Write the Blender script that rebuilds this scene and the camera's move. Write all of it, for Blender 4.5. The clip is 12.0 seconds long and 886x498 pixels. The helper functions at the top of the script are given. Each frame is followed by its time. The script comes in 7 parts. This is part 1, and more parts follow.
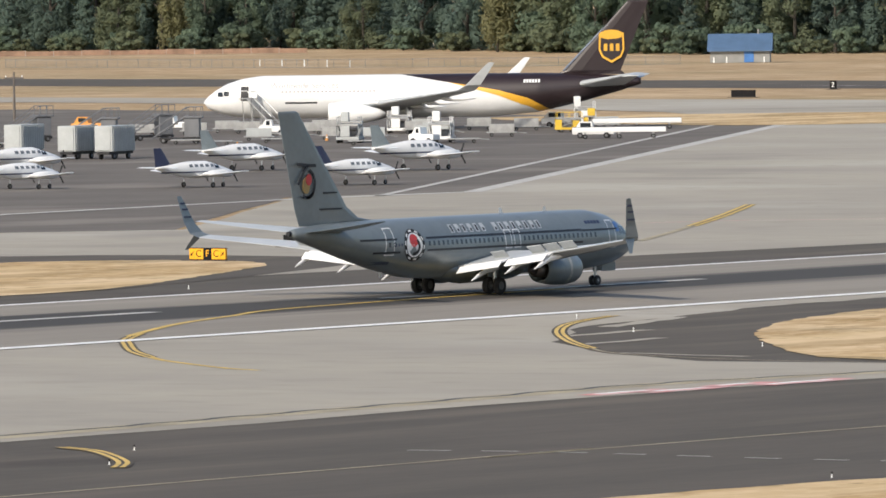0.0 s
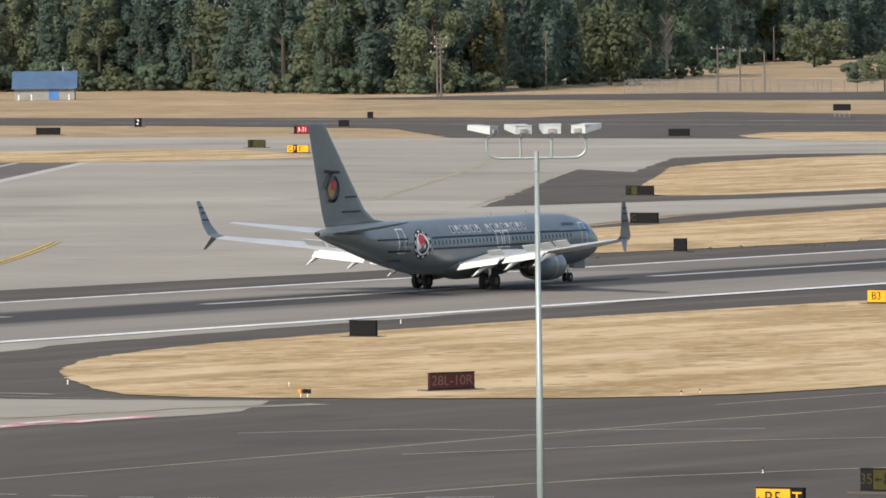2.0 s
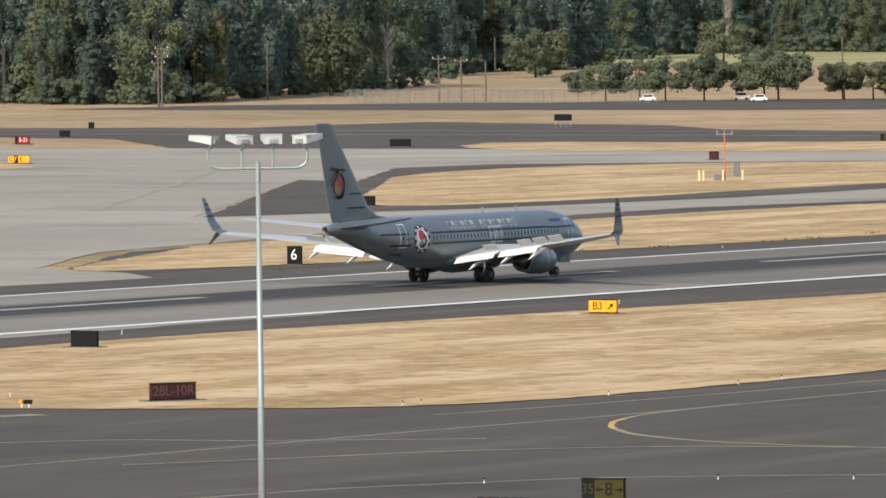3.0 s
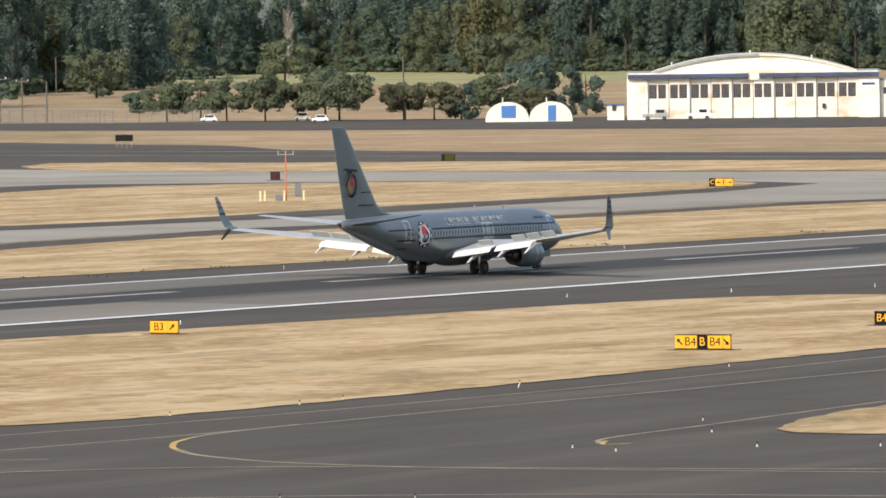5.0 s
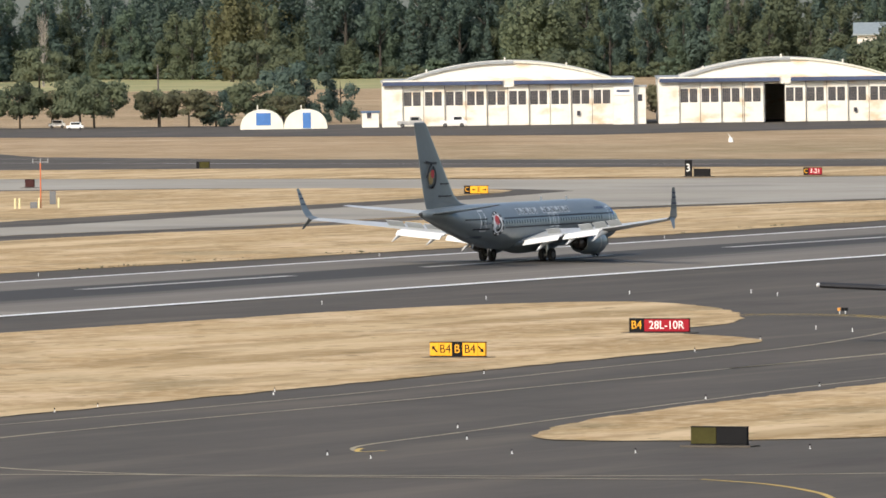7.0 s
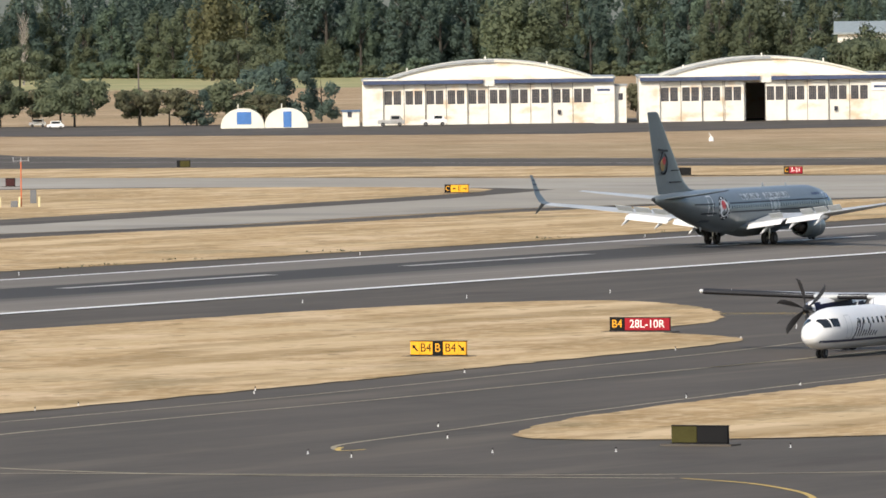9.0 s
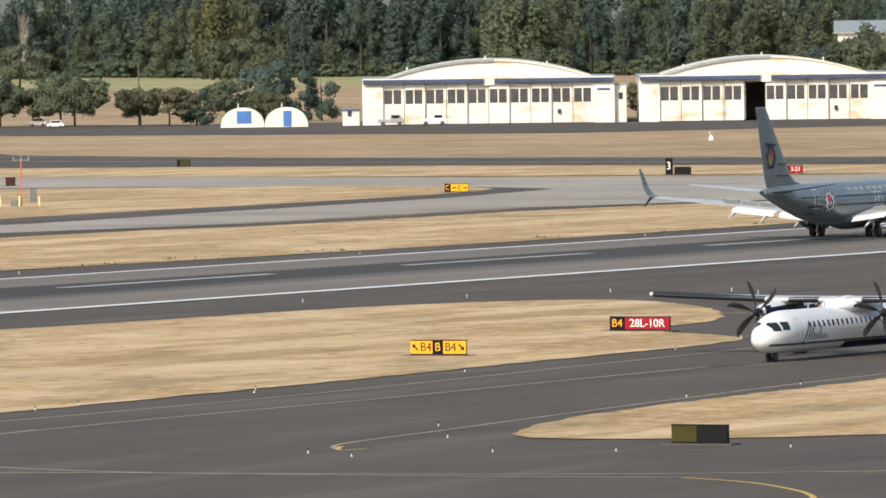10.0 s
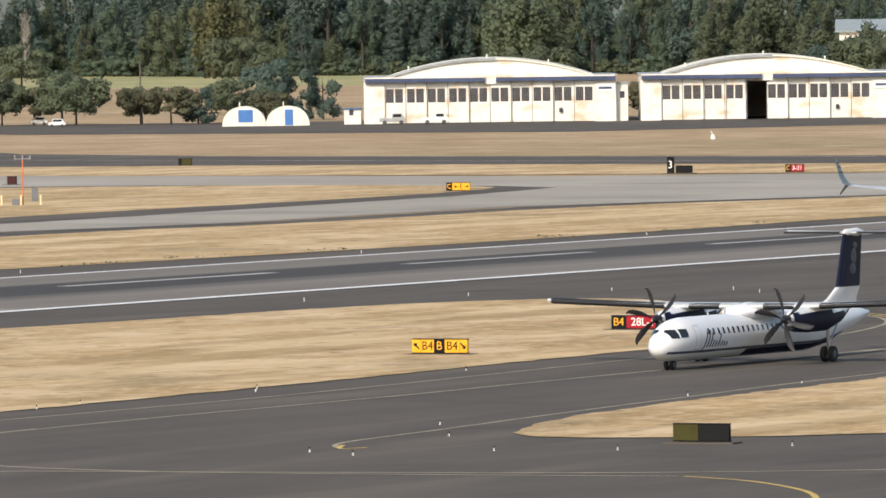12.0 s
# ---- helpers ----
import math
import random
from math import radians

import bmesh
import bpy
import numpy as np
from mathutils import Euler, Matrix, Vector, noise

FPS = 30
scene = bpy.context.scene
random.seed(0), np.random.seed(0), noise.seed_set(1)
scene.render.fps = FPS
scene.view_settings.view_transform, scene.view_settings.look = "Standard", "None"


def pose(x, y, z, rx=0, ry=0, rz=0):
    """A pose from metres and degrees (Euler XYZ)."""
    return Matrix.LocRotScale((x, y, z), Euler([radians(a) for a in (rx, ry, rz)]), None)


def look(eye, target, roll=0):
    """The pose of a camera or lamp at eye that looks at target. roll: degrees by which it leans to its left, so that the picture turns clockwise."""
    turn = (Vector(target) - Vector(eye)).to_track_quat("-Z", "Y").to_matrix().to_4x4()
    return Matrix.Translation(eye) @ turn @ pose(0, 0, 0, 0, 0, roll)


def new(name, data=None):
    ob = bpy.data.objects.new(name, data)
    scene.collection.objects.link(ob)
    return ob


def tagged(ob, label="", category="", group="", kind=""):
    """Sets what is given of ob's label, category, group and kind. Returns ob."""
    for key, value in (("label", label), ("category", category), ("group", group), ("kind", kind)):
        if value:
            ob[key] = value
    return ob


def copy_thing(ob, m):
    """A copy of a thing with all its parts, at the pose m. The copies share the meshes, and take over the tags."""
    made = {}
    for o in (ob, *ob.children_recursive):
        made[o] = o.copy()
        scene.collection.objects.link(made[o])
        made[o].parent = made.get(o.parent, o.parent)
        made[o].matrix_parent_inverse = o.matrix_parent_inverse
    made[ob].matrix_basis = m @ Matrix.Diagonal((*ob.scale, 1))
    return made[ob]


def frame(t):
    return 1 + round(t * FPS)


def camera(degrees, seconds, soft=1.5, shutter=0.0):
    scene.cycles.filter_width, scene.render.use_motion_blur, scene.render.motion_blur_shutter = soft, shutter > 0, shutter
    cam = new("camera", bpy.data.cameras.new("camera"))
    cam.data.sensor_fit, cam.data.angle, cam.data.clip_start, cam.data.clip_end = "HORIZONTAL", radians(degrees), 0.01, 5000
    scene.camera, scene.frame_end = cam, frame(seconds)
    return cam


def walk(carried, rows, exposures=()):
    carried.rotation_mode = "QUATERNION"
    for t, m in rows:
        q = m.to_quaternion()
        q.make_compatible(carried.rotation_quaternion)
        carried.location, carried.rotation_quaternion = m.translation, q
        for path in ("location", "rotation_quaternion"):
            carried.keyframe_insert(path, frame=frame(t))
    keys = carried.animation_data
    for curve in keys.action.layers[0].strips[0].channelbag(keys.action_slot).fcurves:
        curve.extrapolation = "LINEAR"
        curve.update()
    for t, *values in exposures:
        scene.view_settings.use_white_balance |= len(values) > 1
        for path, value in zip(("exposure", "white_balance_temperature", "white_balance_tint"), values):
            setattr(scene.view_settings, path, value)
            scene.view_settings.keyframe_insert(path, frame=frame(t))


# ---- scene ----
import mathutils

# The camera stands on one spot high above the airfield and pans with the landing jet.
EYE = 23.355
cam = camera(4.90, 12.0, soft=1.65)
PAN = [
    (0, 35.6977, -1.7004), (0.5, 34.6335, -1.6494), (1, 33.6407, -1.6016), (1.5, 32.7140, -1.5638),
    (2, 31.8518, -1.5428), (2.5, 31.0641, -1.5240), (3, 30.3090, -1.5060), (3.5, 29.6202, -1.4857),
    (3.7, 29.3604, -1.4787), (5.3, 27.6124, -1.4181), (5.5, 27.4491, -1.4159), (6, 27.0387, -1.4045),
    (6.5, 26.7108, -1.4026), (7, 26.5237, -1.4013), (7.2, 26.4799, -1.4013), (8.8, 26.4170, -1.4082),
    (9, 26.4161, -1.4088), (9.5, 26.4161, -1.4114), (10, 26.4165, -1.4131), (10.5, 26.4206, -1.4156),
    (11, 26.4211, -1.4156), (11.5, 26.4219, -1.4192), (12, 26.4251, -1.4199),
]
walk(cam, [(t, pose(0, 0, EYE, 90 + tilt, 0.75, az - 90)) for t, az, tilt in PAN])

# ---- light ----
SUN_AZ, SUN_EL = 180.0, 35.0
world = bpy.data.worlds.new("sky")
scene.world = world
world.use_nodes = True
wn = world.node_tree
sky = wn.nodes.new("ShaderNodeTexSky")
sky.sky_type, sky.sun_disc = "NISHITA", False
sky.sun_elevation, sky.sun_rotation = radians(SUN_EL), radians(90 - SUN_AZ)
sky.dust_density = 2.0
wn.nodes["Background"].inputs["Strength"].default_value = 0.15
wn.links.new(sky.outputs[0], wn.nodes["Background"].inputs["Color"])
sun = new("sun", bpy.data.lights.new("sun", "SUN"))
sun.data.energy, sun.data.angle, sun.data.color = 3.6, radians(0.5), (1.0, 0.915, 0.79)
sun.matrix_world = look((0, 0, 0), (-math.cos(radians(SUN_AZ)) * math.cos(radians(SUN_EL)), -math.sin(radians(SUN_AZ)) * math.cos(radians(SUN_EL)), -math.sin(radians(SUN_EL))))
scene.view_settings.exposure = 0.16


# ---- materials ----
def mat(name, base, rough=0.6, metal=0.0, vary=0.12, size=1.0, bump=0.0, tone=None, stretch=(1, 1, 1), per_object=0.0, island=0.0, coat=0.0):
    """A surface with two scales of noise between base and tone, grain in the gloss and a fine relief. size: metres of the larger noise."""
    m = bpy.data.materials.new(name)
    m.use_nodes = True
    n, l = m.node_tree.nodes, m.node_tree.links
    bsdf = n["Principled BSDF"]
    bsdf.inputs["Roughness"].default_value, bsdf.inputs["Metallic"].default_value = rough, metal
    bsdf.inputs["Coat Weight"].default_value = coat
    co, mp = n.new("ShaderNodeTexCoord"), n.new("ShaderNodeMapping")
    mp.inputs["Scale"].default_value = stretch
    l.new(co.outputs["Object"], mp.inputs["Vector"])
    tone = tone or tuple(c * (1 - vary * 2) for c in base)
    big, fine, mix, add = n.new("ShaderNodeTexNoise"), n.new("ShaderNodeTexNoise"), n.new("ShaderNodeMix"), n.new("ShaderNodeMath")
    big.inputs["Scale"].default_value, fine.inputs["Scale"].default_value = 1 / size, 9 / size
    big.inputs["Detail"].default_value = fine.inputs["Detail"].default_value = 5
    for t in (big, fine):
        l.new(mp.outputs[0], t.inputs["Vector"])
    add.operation = "MULTIPLY_ADD"
    add.inputs[1].default_value, add.inputs[2].default_value = 0.45, -0.22
    l.new(fine.outputs["Fac"], add.inputs[0])
    s, ramp = n.new("ShaderNodeMath"), n.new("ShaderNodeMapRange")
    l.new(add.outputs[0], s.inputs[0])
    l.new(big.outputs["Fac"], s.inputs[1])
    ramp.inputs["From Min"].default_value, ramp.inputs["From Max"].default_value = 0.32, 0.68
    l.new(s.outputs[0], ramp.inputs["Value"])
    mix.data_type = "RGBA"
    mix.inputs["A"].default_value, mix.inputs["B"].default_value = (*base, 1), (*tone, 1)
    l.new(ramp.outputs[0], mix.inputs["Factor"])
    colour = mix.outputs["Result"]
    if per_object or island:
        hsv, info, rr = n.new("ShaderNodeHueSaturation"), n.new("ShaderNodeObjectInfo" if per_object else "ShaderNodeNewGeometry"), n.new("ShaderNodeMapRange")
        k = per_object or island
        rr.inputs["To Min"].default_value, rr.inputs["To Max"].default_value = 1 - k, 1 + k
        l.new(info.outputs["Random" if per_object else "Random Per Island"], rr.inputs["Value"])
        l.new(rr.outputs[0], hsv.inputs["Value"])
        l.new(colour, hsv.inputs["Color"])
        colour = hsv.outputs[0]
    l.new(colour, bsdf.inputs["Base Color"])
    if bump:
        b = n.new("ShaderNodeBump")
        b.inputs["Strength"].default_value, b.inputs["Distance"].default_value = 0.6, bump
        l.new(fine.outputs["Fac"], b.inputs["Height"])
        l.new(b.outputs[0], bsdf.inputs["Normal"])
    return m


def layered(m, colour, lo, hi, axis=None, size=(1, 1, 1), amount=1.0, detail=6.0):
    """Adds a second tone over m where a noise, stretched by size, lies above lo."""
    n, l = m.node_tree.nodes, m.node_tree.links
    bsdf = n["Principled BSDF"]
    before = bsdf.inputs["Base Color"].links[0].from_socket
    co, mp, t, r, mix = n.new("ShaderNodeTexCoord"), n.new("ShaderNodeMapping"), n.new("ShaderNodeTexNoise"), n.new("ShaderNodeMapRange"), n.new("ShaderNodeMix")
    mp.inputs["Scale"].default_value = size
    t.inputs["Scale"].default_value, t.inputs["Detail"].default_value = 1.0, detail
    l.new(co.outputs["Object"], mp.inputs["Vector"])
    l.new(mp.outputs[0], t.inputs["Vector"])
    r.inputs["From Min"].default_value, r.inputs["From Max"].default_value, r.inputs["To Max"].default_value = lo, hi, amount
    l.new(t.outputs["Fac"], r.inputs["Value"])
    mix.data_type = "RGBA"
    l.new(r.outputs[0], mix.inputs["Factor"])
    l.new(before, mix.inputs["A"])
    mix.inputs["B"].default_value = (*colour, 1)
    l.new(mix.outputs["Result"], bsdf.inputs["Base Color"])
    return m


def rubber(m, middle, half, colour, amount):
    """Tyre rubber along a runway: darker towards the line y = middle, streaked along x."""
    n, l = m.node_tree.nodes, m.node_tree.links
    bsdf = n["Principled BSDF"]
    before = bsdf.inputs["Base Color"].links[0].from_socket
    co, sep = n.new("ShaderNodeTexCoord"), n.new("ShaderNodeSeparateXYZ")
    l.new(co.outputs["Object"], sep.inputs[0])
    mp, t = n.new("ShaderNodeMapping"), n.new("ShaderNodeTexNoise")
    mp.inputs["Scale"].default_value = (0.012, 0.55, 1)
    t.inputs["Scale"].default_value, t.inputs["Detail"].default_value = 1.0, 5
    l.new(co.outputs["Object"], mp.inputs["Vector"])
    l.new(mp.outputs[0], t.inputs["Vector"])
    d, a, w, r, mix = n.new("ShaderNodeMath"), n.new("ShaderNodeMath"), n.new("ShaderNodeMath"), n.new("ShaderNodeMapRange"), n.new("ShaderNodeMix")
    d.operation, a.operation, w.operation = "SUBTRACT", "ABSOLUTE", "MULTIPLY_ADD"
    d.inputs[1].default_value = middle
    l.new(sep.outputs["Y"], d.inputs[0])
    l.new(d.outputs[0], a.inputs[0])
    l.new(t.outputs["Fac"], w.inputs[0])
    w.inputs[1].default_value = 9.0
    l.new(a.outputs[0], w.inputs[2])
    r.inputs["From Min"].default_value, r.inputs["From Max"].default_value = half + 5.6, half + 3.2
    r.inputs["To Max"].default_value = amount
    l.new(w.outputs[0], r.inputs["Value"])
    mix.data_type = "RGBA"
    l.new(r.outputs[0], mix.inputs["Factor"])
    l.new(before, mix.inputs["A"])
    mix.inputs["B"].default_value = (*colour, 1)
    l.new(mix.outputs["Result"], bsdf.inputs["Base Color"])
    return m


GRASS = layered(mat("dry_grass", (0.486, 0.338, 0.171), 0.95, 0, size=14, tone=(0.364, 0.242, 0.112), stretch=(0.5, 1.3, 1), bump=0.05), (0.617, 0.463, 0.289), 0.5, 0.62, size=(0.05, 0.11, 1), amount=0.85)
GRASS = layered(layered(layered(GRASS, (0.296, 0.196, 0.091), 0.51, 0.60, size=(0.16, 0.24, 1), amount=0.45), (0.670, 0.515, 0.334), 0.53, 0.62, size=(0.30, 0.30, 1), amount=0.45), (0.200, 0.157, 0.077), 0.58, 0.70, size=(0.06, 0.06, 1), amount=0.8)
GRASS = layered(layered(GRASS, (0.300, 0.205, 0.095), 0.50, 0.60, size=(0.8, 1.1, 1), amount=0.26, detail=2), (0.655, 0.510, 0.315), 0.50, 0.60, size=(0.6, 1.3, 1), amount=0.34, detail=2)
GRASS = layered(layered(GRASS, (0.620, 0.470, 0.280), 0.50, 0.60, size=(0.020, 0.11, 1), amount=0.55, detail=4), (0.310, 0.215, 0.100), 0.53, 0.62, size=(0.026, 0.16, 1), amount=0.5, detail=5)
GRASS = layered(GRASS, (0.190, 0.140, 0.060), 0.62, 0.66, size=(0.30, 0.42, 1), amount=0.6, detail=3)
FIELD = layered(layered(mat("far_field", (0.419, 0.291, 0.166), 0.95, 0, size=30, tone=(0.314, 0.221, 0.119), bump=0.05), (0.506, 0.379, 0.246), 0.52, 0.68, size=(0.03, 0.02, 1), amount=0.8), (0.210, 0.176, 0.085), 0.5, 0.66, size=(0.011, 0.007, 1), amount=0.75)
FIELD = layered(layered(FIELD, (0.262, 0.185, 0.095), 0.52, 0.64, size=(0.10, 0.05, 1), amount=0.6), (0.524, 0.406, 0.274), 0.55, 0.66, size=(0.14, 0.06, 1), amount=0.6)
FIELD = layered(layered(FIELD, (0.225, 0.150, 0.080), 0.50, 0.58, size=(0.9, 0.14, 1), amount=0.55), (0.530, 0.400, 0.255), 0.51, 0.58, size=(0.6, 0.09, 1), amount=0.6)
MEADOW = layered(mat("green_meadow", (0.36, 0.34, 0.165), 0.95, 0, size=30, tone=(0.27, 0.27, 0.125), bump=0.05), (0.46, 0.37, 0.20), 0.5, 0.64, size=(0.02, 0.03, 1), amount=0.8)
ASPHALT = layered(mat("asphalt", (0.108, 0.092, 0.077), 0.85, 0, size=7, tone=(0.082, 0.072, 0.060), stretch=(0.25, 1, 1), bump=0.01), (0.147, 0.123, 0.098), 0.54, 0.7, size=(0.02, 0.18, 1), amount=0.7)
ASPHALT = layered(ASPHALT, (0.054, 0.045, 0.038), 0.6, 0.72, size=(0.05, 0.06, 1), amount=0.6)
APRON = layered(mat("apron_asphalt", (0.152, 0.135, 0.118), 0.85, 0, size=16, tone=(0.118, 0.104, 0.091), bump=0.01), (0.235, 0.210, 0.180), 0.56, 0.68, size=(0.028, 0.045, 1), amount=0.7)
CONCRETE = layered(layered(mat("concrete", (0.356, 0.324, 0.266), 0.8, 0, size=22, tone=(0.300, 0.274, 0.232), stretch=(0.8, 0.5, 1), bump=0.01), (0.405, 0.376, 0.322), 0.50, 0.66, size=(0.022, 0.014, 1), amount=0.8), (0.200, 0.182, 0.156), 0.56, 0.70, size=(0.035, 0.025, 1), amount=0.6)
CONCRETE = layered(CONCRETE, (0.275, 0.250, 0.210), 0.56, 0.66, size=(0.3, 0.16, 1), amount=0.5)
RUNWAY = rubber(rubber(layered(mat("runway_surface", (0.262, 0.236, 0.200), 0.8, 0, size=9, tone=(0.215, 0.192, 0.163), stretch=(0.12, 1, 1), bump=0.01), (0.302, 0.270, 0.228), 0.55, 0.7, size=(0.008, 0.4, 1), amount=0.6), 394.3, 6.8, (0.037, 0.035, 0.034), 0.95), 392.6, 7.0, (0.078, 0.071, 0.064), 0.5)
RUNWAY_ASPHALT = rubber(rubber(layered(mat("runway_asphalt", (0.196, 0.174, 0.146), 0.8, 0, size=9, tone=(0.160, 0.142, 0.120), stretch=(0.12, 1, 1), bump=0.01), (0.235, 0.212, 0.180), 0.55, 0.7, size=(0.008, 0.4, 1), amount=0.6), 394.3, 6.8, (0.037, 0.035, 0.034), 0.95), 392.0, 8.2, (0.078, 0.071, 0.064), 0.55)
WHITE_LINE = mat("white_marking", (0.85, 0.84, 0.81), 0.7, 0, 0.12, 2.0)
OLD_WHITE = mat("worn_white_marking", (0.52, 0.50, 0.46), 0.75, 0, 0.15, 3.0)
YELLOW_LINE = mat("yellow_marking", (0.66, 0.45, 0.11), 0.7, 0, 0.15, 3.0)
OLD_YELLOW = mat("worn_yellow_marking", (0.41, 0.35, 0.235), 0.8, 0, 0.2, 3.0)
BLACK_LINE = mat("black_marking", (0.035, 0.033, 0.032), 0.7, 0, 0.1, 2.0)
PINK_LINE = mat("faded_red_marking", (0.52, 0.19, 0.18), 0.8, 0, 0.2, 2.0, tone=(0.60, 0.42, 0.40))


for m in (ASPHALT, APRON, CONCRETE, RUNWAY, RUNWAY_ASPHALT, GRASS, FIELD, MEADOW):
    m.node_tree.nodes["Principled BSDF"].inputs["Specular IOR Level"].default_value = 0.15


# ---- building helpers ----
def part(name, bm, material, parent=None, label="", smooth=False):
    """Links a bmesh as one mesh object, under a thing or a part where one is given."""
    me = bpy.data.meshes.new(name)
    bmesh.ops.recalc_face_normals(bm, faces=bm.faces[:])
    bm.to_mesh(me)
    bm.free()
    for mm in material if isinstance(material, (list, tuple)) else (material,):
        me.materials.append(mm)
    if smooth:
        for f in me.polygons:
            f.use_smooth = True
    ob = new(name, me)
    if parent:
        ob.parent = parent
    return tagged(ob, label) if label else ob


def shared(name, ob, parent, m=None):
    """Another object on the mesh of ob."""
    o = new(name, ob.data)
    o.parent = parent
    o.matrix_basis = m or Matrix()
    return o


def box(bm, x0, x1, y0, y1, z0, z1, bevel=0.0):
    r = bmesh.ops.create_cube(bm, size=1, matrix=Matrix.Translation(((x0 + x1) / 2, (y0 + y1) / 2, (z0 + z1) / 2)) @ Matrix.Diagonal((abs(x1 - x0), abs(y1 - y0), abs(z1 - z0), 1)))
    if bevel:
        es = list({e for v in r["verts"] for e in v.link_edges})
        bmesh.ops.bevel(bm, geom=es, offset=bevel, segments=2, affect="EDGES", profile=0.5)
    return bm


def tube(bm, a, b, r0, r1=None, seg=10):
    a, b = Vector(a), Vector(b)
    r1 = r0 if r1 is None else r1
    q = (b - a).to_track_quat("Z", "Y").to_matrix().to_4x4()
    bmesh.ops.create_cone(bm, cap_ends=True, segments=seg, radius1=r0, radius2=r1, depth=(b - a).length, matrix=Matrix.Translation((a + b) / 2) @ q)
    return bm


def loft(bm, rings, cap=True):
    """Skins a row of closed rings of equal counts."""
    rows = [[bm.verts.new(p) for p in ring] for ring in rings]
    n = len(rows[0])
    for a, b in zip(rows, rows[1:]):
        for i in range(n):
            bm.faces.new((a[i], a[(i + 1) % n], b[(i + 1) % n], b[i]))
    if cap:
        bm.faces.new(rows[0][::-1])
        bm.faces.new(rows[-1])
    return bm


def ring_x(x, w, h, zc, n=28, y=0.0, power=1.0):
    return [(x, y + w * math.cos(2 * math.pi * i / n), zc + h * math.sin(2 * math.pi * i / n)) for i in range(n)]


def lerp_table(table, d):
    for a, b in zip(table, table[1:]):
        if d <= b[0]:
            k = (d - a[0]) / (b[0] - a[0])
            k = max(0.0, k)
            return [p + (q - p) * k for p, q in zip(a[1:], b[1:])]
    return list(table[-1][1:])


FOIL = [(0.0, 0.0), (0.02, 0.045), (0.1, 0.075), (0.3, 0.09), (0.6, 0.06), (1.0, 0.006), (1.0, -0.006), (0.6, -0.035), (0.3, -0.05), (0.1, -0.045), (0.02, -0.028)]


def foil(le, chord, y, z, thick=1.0, upright=False):
    """One wing section that runs aft (-x) from its leading edge; upright: for a fin."""
    if upright:
        return [(le - u * chord, v * chord * thick + y, z) for u, v in [(u, (v if v >= 0 else v)) for u, v in FOIL]]
    return [(le - u * chord, y, z + v * chord * thick) for u, v in FOIL]


def empty(name, m=None):
    ob = new(name)
    ob.matrix_basis = m or Matrix()
    return ob


def edge_row(pts, step, wobble, rnd):
    """Walks round a plan outline in short steps with an uneven edge."""
    out = []
    for a, b in zip(pts, pts[1:] + pts[:1]):
        k = max(1, int(math.dist(a, b) / step))
        if math.dist(a, b) > 260:
            k = min(k, 40)
        for i in range(k):
            t = i / k
            j = wobble if i else wobble * 0.3
            out.append((a[0] + (b[0] - a[0]) * t + rnd.uniform(-j, j), a[1] + (b[1] - a[1]) * t + rnd.uniform(-j, j)))
    return out


def smooth_plan(pts, times=2):
    for _ in range(times):
        out = []
        for a, b in zip(pts, pts[1:] + pts[:1]):
            out += [(a[0] * 0.75 + b[0] * 0.25, a[1] * 0.75 + b[1] * 0.25), (a[0] * 0.25 + b[0] * 0.75, a[1] * 0.25 + b[1] * 0.75)]
        pts = out
    return pts


def sheet(name, pts, z, material, label, category, soft=0, step=3.0, wobble=0.0, seed=1):
    rnd = random.Random(seed)
    if soft:
        pts = smooth_plan(pts, soft)
    if wobble:
        pts = edge_row(pts, step, wobble, rnd)
    bm = bmesh.new()
    plan, _, tris, *_ = mathutils.geometry.delaunay_2d_cdt([Vector(q) for q in pts], [], [list(range(len(pts)))], 1, 1e-5)
    vs = [bm.verts.new((v.x, v.y, z)) for v in plan]
    for tri in tris:
        bm.faces.new([vs[i] for i in tri])
    ob = part(name, bm, material)
    for poly in ob.data.polygons:
        if poly.normal.z < 0:
            poly.flip()
    return tagged(ob, label, category, kind="structure")


def crown_z(y):
    """Height of the cambered runway."""
    return max(0.0, 0.285 * (1 - abs(y - 394.3) / 23.0))


